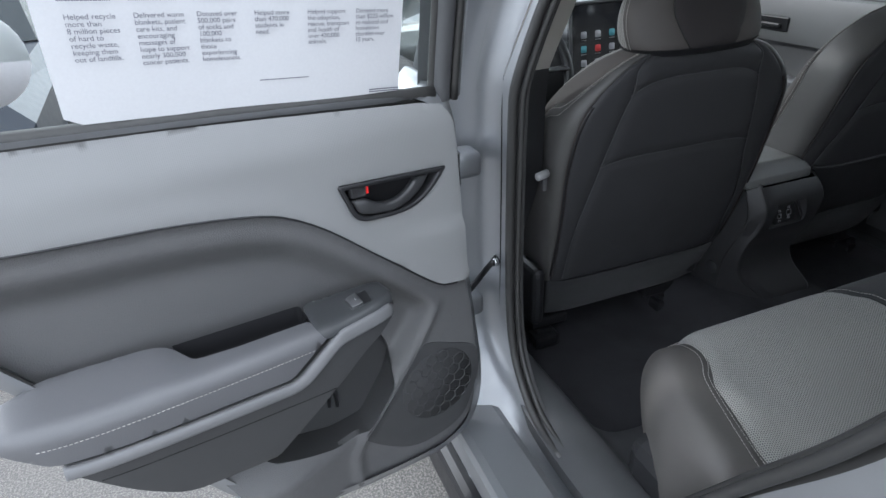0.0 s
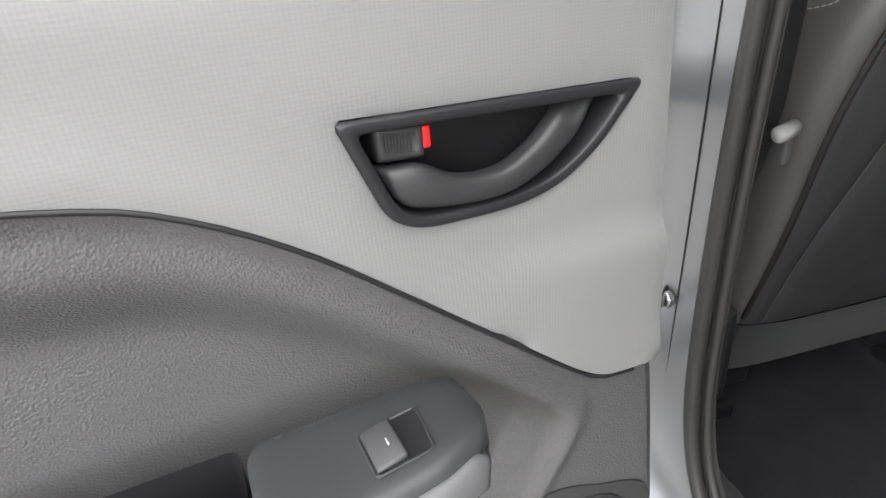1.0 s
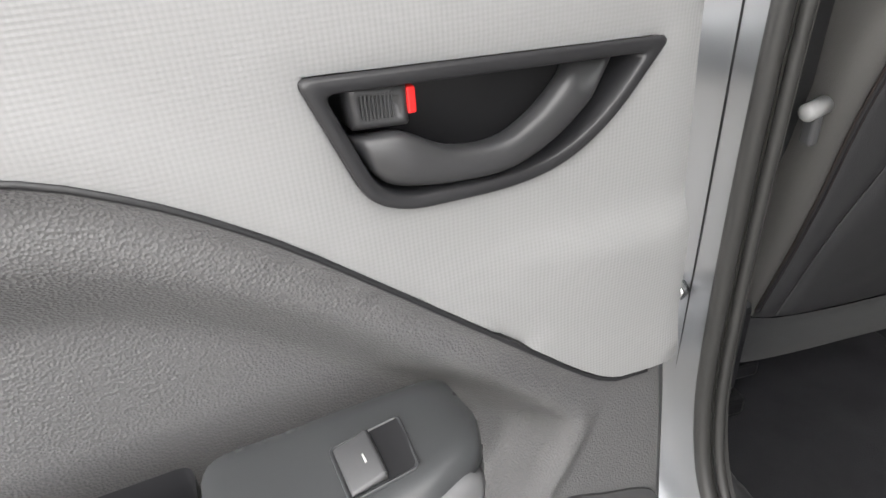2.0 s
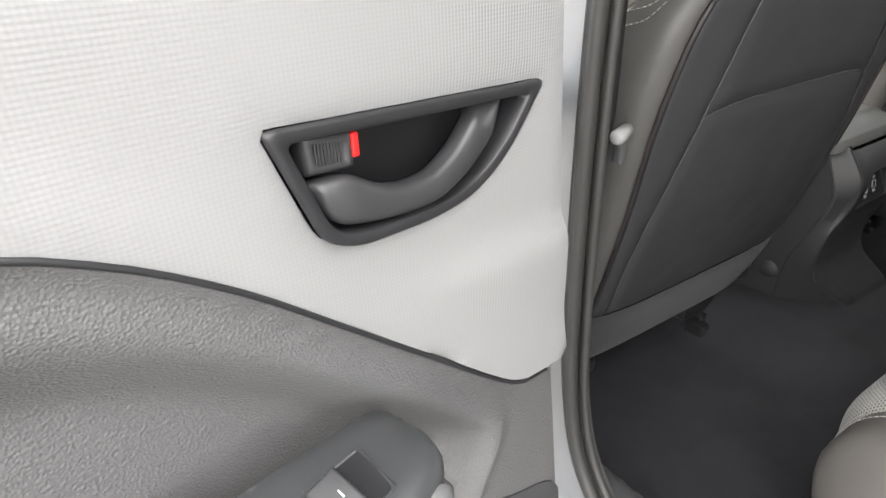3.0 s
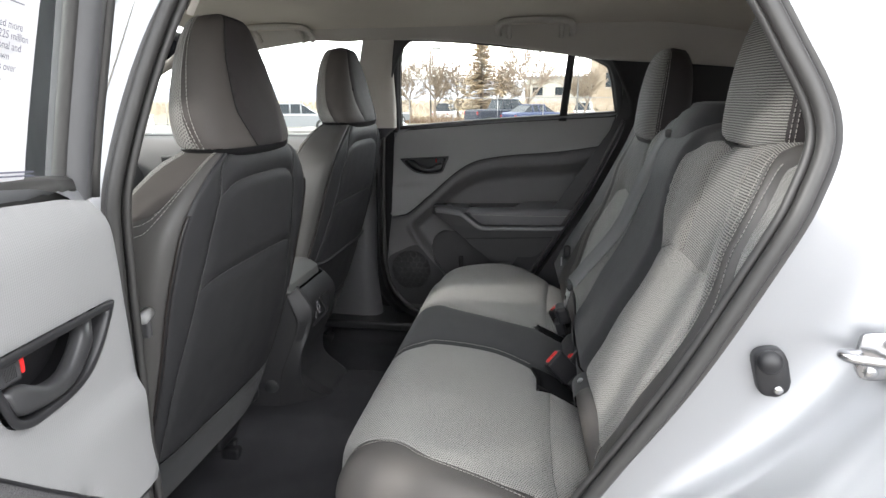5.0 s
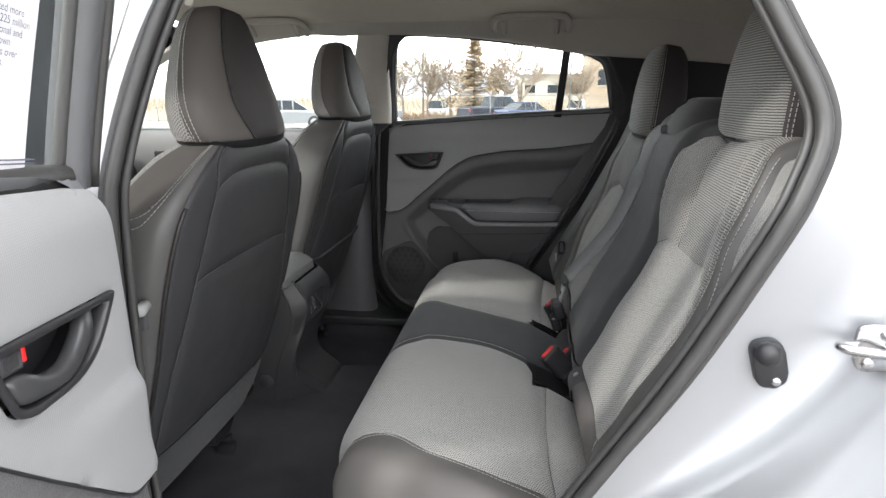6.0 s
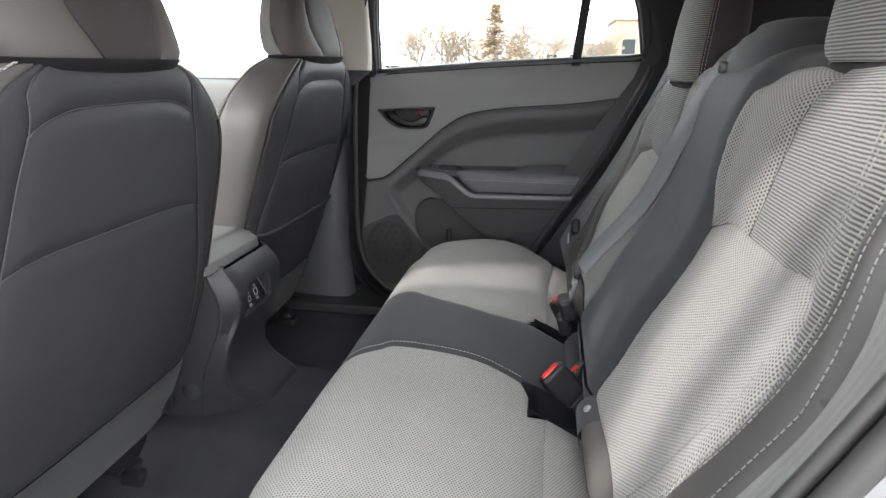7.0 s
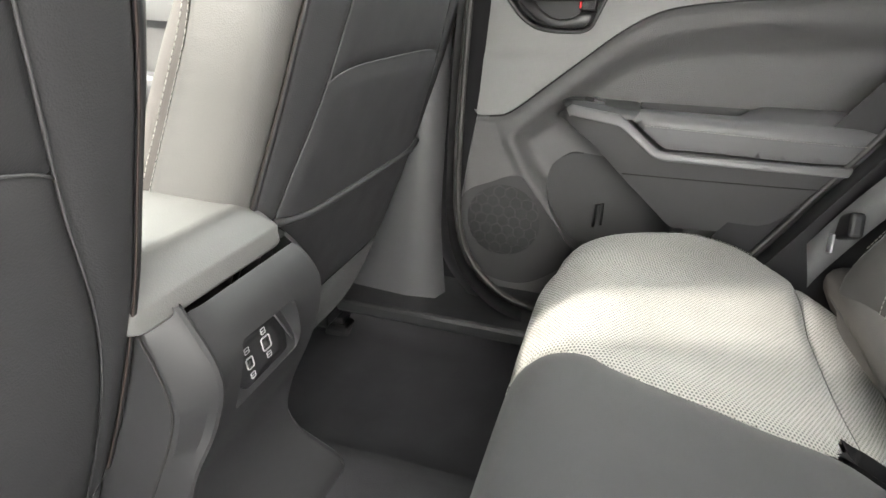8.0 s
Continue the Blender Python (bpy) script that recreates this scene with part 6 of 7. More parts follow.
# front door linings
for sx in (-1, 1):
    fd = new("front_door")
    fd["label"] = "closed front door with grey and dark plastic lining"
    fd.parent = car
    part("lining", bm_loft([[(sx * (0.745 - 0.012 * math.sin((z - 0.45) * 9)), y, z) for z in np.linspace(0.45, 1.09, 14)] for y in np.linspace(0.98, 1.95, 10)], cap=False, closed=False), M_GRAIN, fd, "dark grained lower lining")
    part("upper_lining", bm_loft([[(sx * (0.738 + d), y, z) for d, z in ((0.0, 0.93), (-0.012, 0.96), (-0.008, 1.06), (0.02, 1.095))] for y in np.linspace(0.98, 1.95, 10)], cap=False, closed=False), M_PANEL, fd, "grey upper lining")
    box("armrest", (sx * 0.71, 1.35, 0.80), (0.07, 0.5, 0.06), M_PAD, fd, 0.02, seg=3, label="grey padded armrest")
    box("handle_recess", (sx * 0.728, 1.62, 0.99), (0.012, 0.16, 0.05), M_BLACK, fd, 0.005, label="black handle recess")
    box("door_handle", (sx * 0.720, 1.62, 0.985), (0.012, 0.10, 0.015), M_HANDLE, fd, 0.004)
    pane = part("window_pane", bm_loft([[(sx * (0.74 - lean(z)), y0, z) for y0 in (0.93 - 0.25 * max(0, z - 1.1), 1.5 - 0.2 * (z - 1.1), 2.0 - 1.15 * (z - 1.08))] for z in (1.08, 1.2, 1.3, 1.40)], cap=False, closed=False), M_GLASS, fd)
    pane.visible_shadow = False
    mir_ = box("door_mirror", (sx * 0.98, 1.98, 1.10), (0.20, 0.09, 0.14), M_SILVER, fd, 0.035, seg=3, label="silver door mirror")
    box("mirror_glass", (sx * 0.98, 1.934, 1.10), (0.16, 0.004, 0.11), M_CHROME, fd, 0.001)

# grab handles
def grab(y0, y1):
    """A handle folded up against the headliner: an arch on two pivots."""
    g = thing("grab_handle", "beige folding grab handle under the headliner", "grab handle", "grab handles")

    def under(x, y, d):
        return (x, y, liner(x, y) - d)
    m = (y0 + y1) / 2
    pts = spline([(0.590, y1, 1.398), (0.580, y1 + 0.003, 1.410), under(0.545, y1 - 0.002, 0.010), under(0.510, y1 - 0.026, 0.009), under(0.500, m, 0.009), under(0.510, y0 + 0.026, 0.009), under(0.545, y0 + 0.002, 0.010), (0.580, y0 - 0.003, 1.406), (0.590, y0, 1.394)], 7)
    part("bar", bm_tube(pts, 0.0090, 12), M_TRIMLIGHT, g)
    for y in (y1 - 0.030, y0 + 0.030):
        part("mount", bm_tube(spline([(0.598, y, 1.394), (0.575, y, 1.412), under(0.545, y, 0.006)], 4), 0.008, 10), M_TRIMLIGHT, g)
    part("inner_lip", bm_tube([under(0.535, y1 - 0.030, 0.006), under(0.528, m, 0.005), under(0.535, y0 + 0.030, 0.006)], 0.0045, 8), M_TRIMLIGHT, g)


grab(0.240, 0.455)
grab(1.045, 1.250)

# ---- belts and buckles ----
def strap(name, pts, width, across, material, parent, thick=0.0016):
    """A flat strap along pts, its width lying along across."""
    pts = [Vector(p) for p in spline(pts, 8)]
    ac = Vector(across).normalized()
    bm, rings = bmesh.new(), []
    for i, p in enumerate(pts):
        d = (pts[min(i + 1, len(pts) - 1)] - pts[max(i - 1, 0)]).normalized()
        w = (ac - d * ac.dot(d)).normalized() * width / 2
        n = d.cross(w).normalized() * thick
        rings.append([p - w - n, p + w - n, p + w + n, p - w + n])
    return part(name, bm_loft(rings, bm=bm), material, parent)


def buckle(at, ax, wide, label, red=0.034):
    b = thing("belt_buckle", label, "seat belt buckle", "belt buckles")
    d = Vector(ax).normalized()
    w = Vector(wide)
    w = (w - d * w.dot(d)).normalized()
    m = Matrix((w, d.cross(w), d)).transposed().to_4x4()
    c = Vector(at) - d * 0.030
    part("housing", bm_box(c, (0.048, 0.026, 0.066), 0.007, 3, m), M_BLACK, b, "black plastic housing", smoothed=False)
    part("red_button", bm_box(c + d * 0.030, (red, 0.014, 0.011), 0.003, 2, m), M_RED, b, "red release button", smoothed=False)
    part("stalk", bm_box(c - d * 0.055, (0.040, 0.016, 0.05), 0.006, 2, m), M_BLACK, b, smoothed=False)
    return b


buckle((-0.088, 0.283, 0.660), (-0.05, 0.68, 0.73), (0.45, -0.65, 0.6), "black belt buckle with red button leaning over the cushion")
buckle((-0.056, 0.242, 0.650), (0.0, 0.64, 0.76), (0.75, -0.5, 0.4), "black belt buckle with red button tucked behind another", 0.016)
buckle((0.246, 0.268, 0.660), (0.05, 0.45, 0.85), (0.75, -0.5, 0.3), "black belt buckle with red button beside a latched one")
lat = thing("belt_latch", "latched centre belt with steel tongue in a black buckle", "seat belt buckle")
box("housing", (0.178, 0.252, 0.670), (0.058, 0.030, 0.045), M_BLACK, lat, 0.008, m=Matrix.Rotation(-0.30, 4, "X"), seg=3, label="black plastic housing")
box("housing_foot", (0.176, 0.256, 0.634), (0.044, 0.024, 0.04), M_BLACK, lat, 0.006, m=Matrix.Rotation(-0.30, 4, "X"), seg=2)
tong = part("tongue", bm_prism(rounded([(-0.016, 0.0), (0.016, 0.0), (0.020, 0.018), (0.036, 0.052), (-0.036, 0.052), (-0.020, 0.018)], 0.004), (0.180, 0.250, 0.690), (1, 0, 0.1), (0, -0.18, 0.96), (0, -0.98, -0.2), 0.004, 0.001), M_STEEL, lat, "bright steel tongue")
box("slot", (0.181, 0.244, 0.710), (0.012, 0.008, 0.014), M_BLACK, tong, 0.002)
box("tongue_grip", (0.184, 0.238, 0.748), (0.080, 0.016, 0.016), M_BLACK, lat, 0.006, m=Matrix.Rotation(-0.35, 4, "X"))

cb = thing("seat_belt", "grey centre seat belt running over the backrest", "seat belt", "seat belts")
strap("webbing", [(0.186, 0.232, 0.750), (0.184, 0.204, 0.79), (0.165, 0.128, 0.90), (0.11, 0.09, 1.02), (0.065, 0.055, 1.12), (0.055, 0.02, 1.165), (0.05, -0.06, 1.18)], 0.050, (1, 0.3, 0.25), M_WEB, cb)
box("belt_guide", (0.060, 0.045, 1.140), (0.058, 0.016, 0.018), M_GREYPL, cb, 0.005, m=Matrix.Rotation(-0.3, 4, "Z"))
rb = thing("seat_belt", "dark outer seat belt hanging beside the bench", "seat belt", "seat belts")
strap("webbing", [(0.735, 0.285, 0.47), (0.715, 0.262, 0.585), (0.685, 0.235, 0.67), (0.655, 0.195, 0.76), (0.61, 0.14, 0.87), (0.555, 0.06, 1.05), (0.535, 0.01, 1.16), (0.53, -0.08, 1.20)], 0.047, (0.6, 1, 0.2), M_WEB, rb)
box("tongue", (0.664, 0.222, 0.712), (0.066, 0.022, 0.040), M_BLACK, rb, 0.007, m=Matrix.Rotation(0.4, 4, "Y"), seg=3)
box("tongue_plate", (0.668, 0.238, 0.680), (0.020, 0.004, 0.03), M_STEEL, rb, 0.002, m=Matrix.Rotation(0.3, 4, "Y"))
for pts, stud_x in (([(-0.120, 0.175, 0.575), (-0.142, 0.198, 0.616), (-0.20, 0.204, 0.628), (-0.35, 0.200, 0.632), (-0.50, 0.195, 0.636), (-0.60, 0.165, 0.61)], -0.186),
                    ([(0.325, 0.175, 0.570), (0.355, 0.204, 0.612), (0.45, 0.209, 0.626), (0.56, 0.210, 0.630), (0.63, 0.207, 0.624), (0.655, 0.185, 0.59)], 0.560)):
    an = thing("belt_anchor_cover", "dark leatherette roll with a snapped flap at the seat crease", "belt anchor", "belt anchors")
    part("pad", bm_tube(spline(pts, 8), 0.03, 18, flat=(0.036, 0.031)), M_LEATHER, an, "dark leatherette roll")
    sgn = -1 if stud_x < 0 else 1
    mid_ = np.array((stud_x, 0.205, 0.629))
    flap_ = [[tuple(mid_ + np.array((dx, math.cos(t) * 0.0385, math.sin(t) * 0.0335))) for t in np.linspace(-0.5, math.pi - 0.2, 16)] for dx in np.linspace(-0.036, 0.036, 5)]
    flap = part("flap", bm_loft(flap_, cap=False, closed=False), M_DARKCLOTH, an, "dark cloth flap over the roll")
    part("stud", bm_disc(tuple(mid_ + np.array((0, 0.024, 0.027))), (0, 0.65, 0.75), 0.0065, 0.004, 14, 0.0015), M_GREYPALE, flap, "pale snap stud")
# cloth flap closing the crease behind the centre place
cf = thing("crease_flap", "charcoal cloth flap behind the centre cushion with a snap stud", "seat flap")
patch("cloth", rounded([(-0.008, 0.252), (0.200, 0.255), (0.235, 0.160), (0.012, 0.150)], 0.012), lambda a, b: (a, b, 0.600 + 0.20 * (0.25 - b) - 0.9 * max(0.0, b - 0.236)), 0.012, M_DARKCLOTH, cf, "charcoal cloth", rim=0.03, groove=0.003, gr=0.006)
part("stud", bm_disc((0.050, 0.192, 0.6125), (0, 0.2, 1), 0.0065, 0.005, 14, 0.0015), M_GREYPALE, cf, "pale snap stud")
# driver's belt and its height adjuster knob by the pillar
db = thing("seat_belt", "dark belt of the driver hanging by the pillar", "seat belt", "seat belts")
strap("webbing", [(-0.625, 0.93, 1.30), (-0.645, 0.945, 1.10), (-0.655, 0.955, 0.90), (-0.655, 0.97, 0.60)], 0.047, (0.3, 1, 0), M_WEBDARK, db)
kb = thing("release_lever", "pale grey lever end on the driver's seat side", "lever")
part("stem", bm_disc((-0.612, 0.868, 0.925), (-1, -0.3, -0.08), 0.0080, 0.028, 16, 0.003), M_GREYPALE, kb)
part("bracket", bm_box((-0.616, 0.872, 0.904), (0.010, 0.014, 0.032), 0.003), M_GREYPL, kb, smoothed=False)

# ---- paper in the open window ----
sheet = thing("window_sheet", "white printed information sheet taped inside the door window", "paper sheet")
sheet.matrix_world = left_door.matrix_world.copy()
TILT = 0.085


def PP(a, b):
    """On the sheet: a along it from the front lower corner, b up."""
    u, v = 0.107 + a * math.cos(TILT) - b * math.sin(TILT) * 0.3, 1.124 + a * math.sin(TILT) + b
    return (u, lwl(v) + 0.006 + 0.002 * math.sin(a * 19), v)


patch("paper", [(0, 0), (0.40, 0), (0.40, 0.26), (0, 0.26)], PP, 0.03, M_PAPER, sheet, flip=True)
COLS = ["Helped recycle\nmore than\n8 million pieces\nof hard to\nrecycle waste,\nkeeping them\nout of landfills.", "Delivered warm\nblankets, patient\ncare kits, and\nencouraging\nmessages of\nhope to support\nnearly 300,000\ncancer patients.",
        "Donated over\n500,000 pairs\nof socks and\n100,000\nblankets to\nthose\nexperiencing\nhomelessness.", "Helped more\nthan 470,000\nstudents in\nneed.", "Helped support\nthe adoption,\nrescue, transport\nand health of\nover 420,000\nanimals.", "Donated more\nthan $225 million\nto national and\nhometown\ncharities over\n15 years."]
for i, words in enumerate(COLS):
    a = 0.375 - 0.0615 * i
    o, ex, ey = (Vector(PP(*q)) for q in ((a, 0.108), (a - 0.01, 0.108), (a, 0.118)))
    ax, ay = (ex - o).normalized(), (ey - o).normalized()
    az = ax.cross(ay)
    m = Matrix((ax, ay, az)).transposed().to_4x4()
    m.translation = o + az * 0.0025
    text_mesh("printed_paragraph", words, 0.0075, M_INK, sheet, m)
    mr = m.copy()
    mr.translation = o + ay * 0.018 + az * 0.0025 + ax * 0.021
    box("printed_rule", (0, 0, 0), (0.046, 0.0008, 0.0004), M_INK, sheet, 0).data.transform(mr)
o, ex, ey = (Vector(PP(*q)) for q in ((0.19, 0.014), (0.18, 0.014), (0.19, 0.024)))
ax, ay = (ex - o).normalized(), (ey - o).normalized()
m = Matrix((ax, ay, ax.cross(ay))).transposed().to_4x4()
m.translation = o + ax.cross(ay) * 0.0025
box("printed_rule", (0.03, 0.02, 0), (0.06, 0.0008, 0.0004), M_INK, sheet, 0).data.transform(m)
for t in range(2):
    box("printed_line", (0.165, -0.004 - 0.003 * t, 0), (0.045, 0.0012, 0.0004), M_INK, sheet, 0).data.transform(m)
dk = thing("window_sticker", "round white sticker on the door window", "sticker")
dk.matrix_world = left_door.matrix_world.copy()
part("disc", bm_disc((0.565, lwl(1.22) + 0.002, 1.235), (0, 1, -0.2), 0.05, 0.0015, 32), M_PAPER, dk)


# ---- beyond the car ----
M_BARK = mat("bare_bark", (0.22, 0.18, 0.145), 0.9, vary=0.2, vscale=2.0, grain=30.0, bump=0.4, dist=0.02)
M_TWIG = mat("tan_twigs", (0.30, 0.245, 0.19), 0.9, vary=0.25, vscale=0.8, grain=20.0, bump=0.0)
M_NEEDLE = mat("dry_needles", (0.50, 0.40, 0.27), 0.9, vary=0.4, vscale=1.5, grain=20.0, bump=0.0)
M_BUSH = mat("dry_brush", (0.19, 0.13, 0.085), 0.95, vary=0.3, vscale=0.7, grain=12.0, bump=0.0)
M_NAVY = mat("navy_car_paint", (0.012, 0.018, 0.032), 0.4, 0.2, vary=0.05, bump=0.0, coat=0.15)
M_BLUE = mat("blue_car_paint", (0.016, 0.03, 0.09), 0.4, 0.2, vary=0.05, bump=0.0, coat=0.15)
M_WHITECAR = mat("white_car_paint", (0.5, 0.5, 0.51), 0.3, 0.0, vary=0.03, bump=0.0, coat=0.6)
M_GREYCAR = mat("grey_car_paint", (0.20, 0.21, 0.22), 0.3, 0.3, vary=0.05, bump=0.0, coat=0.6)
M_CARGLASS = mat("dark_car_glass", (0.02, 0.025, 0.03), 0.25, vary=0.02, bump=0.0, spec=0.2)
M_TYRE = mat("tyre_rubber", (0.02, 0.02, 0.02), 0.85, vary=0.1, bump=0.0)
M_CONCRETE = mat("pale_concrete", (0.34, 0.32, 0.29), 0.9, vary=0.1, vscale=1.0, grain=40.0, bump=0.2)
M_WALLPALE = mat("pale_render", (0.36, 0.35, 0.32), 0.85, vary=0.05, vscale=0.3, grain=15.0, bump=0.05)
M_WALLTAN = mat("tan_block_wall", (0.26, 0.21, 0.155), 0.85, vary=0.08, vscale=0.3, grain=15.0, bump=0.1)
M_ROOFGREY = mat("grey_roof", (0.25, 0.25, 0.26), 0.8, vary=0.1, vscale=0.5, bump=0.0)
M_GALV = mat("galvanised_steel", (0.22, 0.22, 0.22), 0.6, 0.2, vary=0.1, vscale=2.0, bump=0.0)
# pale blue-grey because the distance haze is mixed into the hills' base colour
M_HILL = mat("haze_tinted_hills", (0.34, 0.36, 0.40), 1.0, vary=0.12, vscale=0.01, grain=0.05, bump=0.0)
M_GRASS = mat("winter_grass", (0.20, 0.165, 0.10), 0.95, vary=0.2, vscale=0.4, grain=8.0, bump=0.3)

verge = put("verge", grid_mesh("verge", [46.8, 48, 52, 60, 80, 200, 700], [-400, -80, -20, 0, 20, 40, 80, 400], lambda x, y: lie(x) + (0.08 if x > 47 else 0.02)), M_GRASS)
tagged(verge, "strip of dry winter grass beyond the lot", "grass", kind="structure")


def bare_tree(name, at, height, seed, label, spread=0.55, levels=4, m=M_BARK, twig=M_TWIG, thin=1.0):
    """Trunk, limbs and a crown of fine bare twigs."""
    rnd = random.Random(seed)
    tree = thing(name, label, "tree", "bare trees")
    wood, twigs = bmesh.new(), bmesh.new()

    def grow(p, d, length, r, level):
        pts, q, v = [p], p, d.copy()
        for i in range(3):
            v = (v + Vector((rnd.uniform(-1, 1), rnd.uniform(-1, 1), rnd.uniform(-0.4, 0.8))) * 0.16).normalized()
            q = q + v * length / 3
            pts.append(q)
        bm = wood if level < 2 else twigs
        sides = 6 if level < 2 else 3
        rings = []
        for i, c in enumerate(pts):
            k = max(r * (1 - 0.45 * i / 3), 0.024)
            s = v.orthogonal().normalized()
            t = v.cross(s)
            rings.append([c + (s * math.cos(2 * math.pi * j / sides) + t * math.sin(2 * math.pi * j / sides)) * k for j in range(sides)])
        bm_loft(rings, cap=False, bm=bm)
        if level >= levels:
            return
        for i in range(rnd.choice((3, 4)) + (1 if level > 1 else 0)):
            c = pts[rnd.choice((1, 2, 3))] if level else pts[rnd.choice((2, 3))]
            side = Vector((rnd.uniform(-1, 1), rnd.uniform(-1, 1), rnd.uniform(-0.25, 0.7)))
            grow(c, (v * 0.55 + side * (spread + 0.35)).normalized(), length * rnd.uniform(0.62, 0.9), r * 0.55, level + 1)
        grow(pts[3], (v + Vector((rnd.uniform(-0.4, 0.4), rnd.uniform(-0.4, 0.4), 0.3))).normalized(), length * 0.8, r * 0.55, level + 1)
    grow(Vector((0, 0, 0)), Vector((0, 0, 1)), height * 0.24, 0.020 * height * thin, 0)
    part("trunk", wood, m, tree, "bare brown trunk and limbs")
    part("crown", twigs, twig, tree, "thin bare tan twigs")["kind"] = "stuff"
    tree.location = at
    return tree


def conifer(at, height, seed):
    rnd = random.Random(seed)
    tree = thing("conifer_tree", "uneven dry green-brown conifer behind the fence", "tree")
    part("trunk", bm_loft([[(math.cos(a) * r, math.sin(a) * r, z) for a in np.linspace(0, 2 * math.pi, 8)[:-1]] for r, z in ((0.16, 0), (0.10, height * 0.5), (0.02, height))]), M_BARK, tree)
    verts, faces = [], []
    for i in range(620):
        z = height * (0.08 + 0.90 * (i / 620))
        reach = (height - z) ** 0.75 * 0.80 * rnd.uniform(0.35, 1.15) + 0.10
        a = i * 2.4 + rnd.uniform(-0.4, 0.4)
        d = Vector((math.cos(a), math.sin(a), rnd.uniform(-0.25, 0.15)))
        side = Vector((-math.sin(a), math.cos(a), 0))
        for k in range(11):
            t = (k + 1) / 11
            c = Vector((0, 0, z)) + d * reach * t + Vector((0, 0, 0.12 * reach * t * t))
            w = 0.13 * reach * (1.15 - t) + 0.12
            for s in (-1, 1):
                tip = c + side * s * w * rnd.uniform(0.7, 1.3) + d * w * 0.6 + Vector((0, 0, rnd.uniform(-0.12, 0.06)))
                n = len(verts)
                verts += [c - d * 0.07, c + d * 0.09, tip]
                faces.append((n, n + 1, n + 2))
    put("crown", mesh_from("crown", verts, faces, smoothed=False), M_NEEDLE, tree, "ragged green-brown needles")["kind"] = "stuff"
    tree.location = at


def parked(name, label, at, turn, paint, pick=False, van=False):
    """A parked vehicle: body from a side outline, cabin with glass, wheels, lamps."""
    v = thing(name, label, "pickup truck" if pick else "car", "parked vehicles")
    L, W, H = (5.7, 1.95, 1.85) if pick else (4.6, 1.8, 1.45 if not van else 1.75)
    def ring(y, z0, z1, w, top):
        return [(-w, y, z0), (-w, y, z1 - 0.1), (-top, y, z1), (top, y, z1), (w, y, z1 - 0.1), (w, y, z0)]
    hl, w = L / 2, W / 2
    hood = 1.15 if pick else 0.95
    bm = bm_loft([ring(-hl, 0.45, hood - 0.18, w * 0.9, w * 0.8), ring(-hl + 0.15, 0.32, hood - 0.06, w, w * 0.9), ring(-hl + 1.3, 0.32, hood, w, w * 0.93), ring(0, 0.30, hood + 0.02, w, w * 0.94), ring(hl - 0.2, 0.32, hood, w, w * 0.92), ring(hl, 0.45, hood - 0.12, w * 0.92, w * 0.85)])
    part("body", bm, paint, v, smoothed=False)
    if pick:
        c0, c1, c2, c3 = -hl + 1.4, -hl + 2.0, 0.55, 0.85
    else:
        c0, c1, c2, c3 = -hl + 1.15, -hl + 1.9, hl - (1.5 if not van else 0.7), hl - (0.7 if not van else 0.25)
    def cab(y, z, k):
        return [(-w * k, y, z), (w * k, y, z)]
    rows = [[(-w * 0.92, c0, hood), (w * 0.92, c0, hood)], [(-w * 0.72, c1, H - 0.02), (w * 0.72, c1, H - 0.02)], [(-w * 0.72, c2, H), (w * 0.72, c2, H)], [(-w * 0.92, c3, hood), (w * 0.92, c3, hood)]]
    bm = bmesh.new()
    vs = [[bm.verts.new(p) for p in r] for r in rows]
    for a, b in zip(vs, vs[1:]):
        bm.faces.new((a[0], a[1], b[1], b[0]))
    bm.faces.new([r[0] for r in vs])
    bm.faces.new([r[1] for r in vs][::-1])
    part("windows", bm, M_CARGLASS, v, "dark glass", smoothed=False)
    part("roof", bm_box((0, (c1 + c2) / 2, H), (W * 0.76, c2 - c1 + 0.1, 0.06), 0.02), paint, v, smoothed=False)
    for s in (-1, 1):
        for y in ((c1 + c2) / 2, c2 - 0.05, c1 + 0.05):
            part("window_post", bm_tube([(s * w * 0.72, y, H), (s * w * 0.93, y, hood)], 0.045, 6), paint, v)
        for y in (-hl + 0.9, hl - 1.0):
            wheel_ = part("wheel", bm_disc((s * w * 0.86, y, 0.34), (s, 0, 0), 0.34, 0.16, 20, 0.04), M_TYRE, v)
            part("rim", bm_disc((s * (w * 0.86 + 0.155), y, 0.34), (s, 0, 0), 0.21, 0.012, 14, 0.004), M_GALV, wheel_)
        part("tail_lamp", bm_box((s * w * 0.88, hl - 0.02, hood - 0.25), (0.16, 0.08, 0.22 if pick else 0.14), 0.01), M_DIMLAMP, v, "red tail lamp", smoothed=False)
    if pick:
        part("load_bed", bm_box((0, hl - 1.0, hood - 0.05), (W * 0.86, 1.8, 0.12), 0.01), M_BLACK, v, "open load bed", smoothed=False)
    v.matrix_world = Matrix.Translation(at) @ Matrix.Rotation(radians(turn), 4, "Z")
    return v


# the car's own wheels
for sx in (-1, 1):
    for y in (-0.42, 2.62):
        w_ = part("wheel", bm_disc((sx * 0.70, y, 0.33), (sx, 0, 0), 0.33, 0.17, 28, 0.03), M_TYRE, car, "black tyre")
        part("rim", bm_disc((sx * 0.868, y, 0.33), (sx, 0, 0), 0.22, 0.010, 20, 0.004), M_GALV, w_, "grey alloy rim")

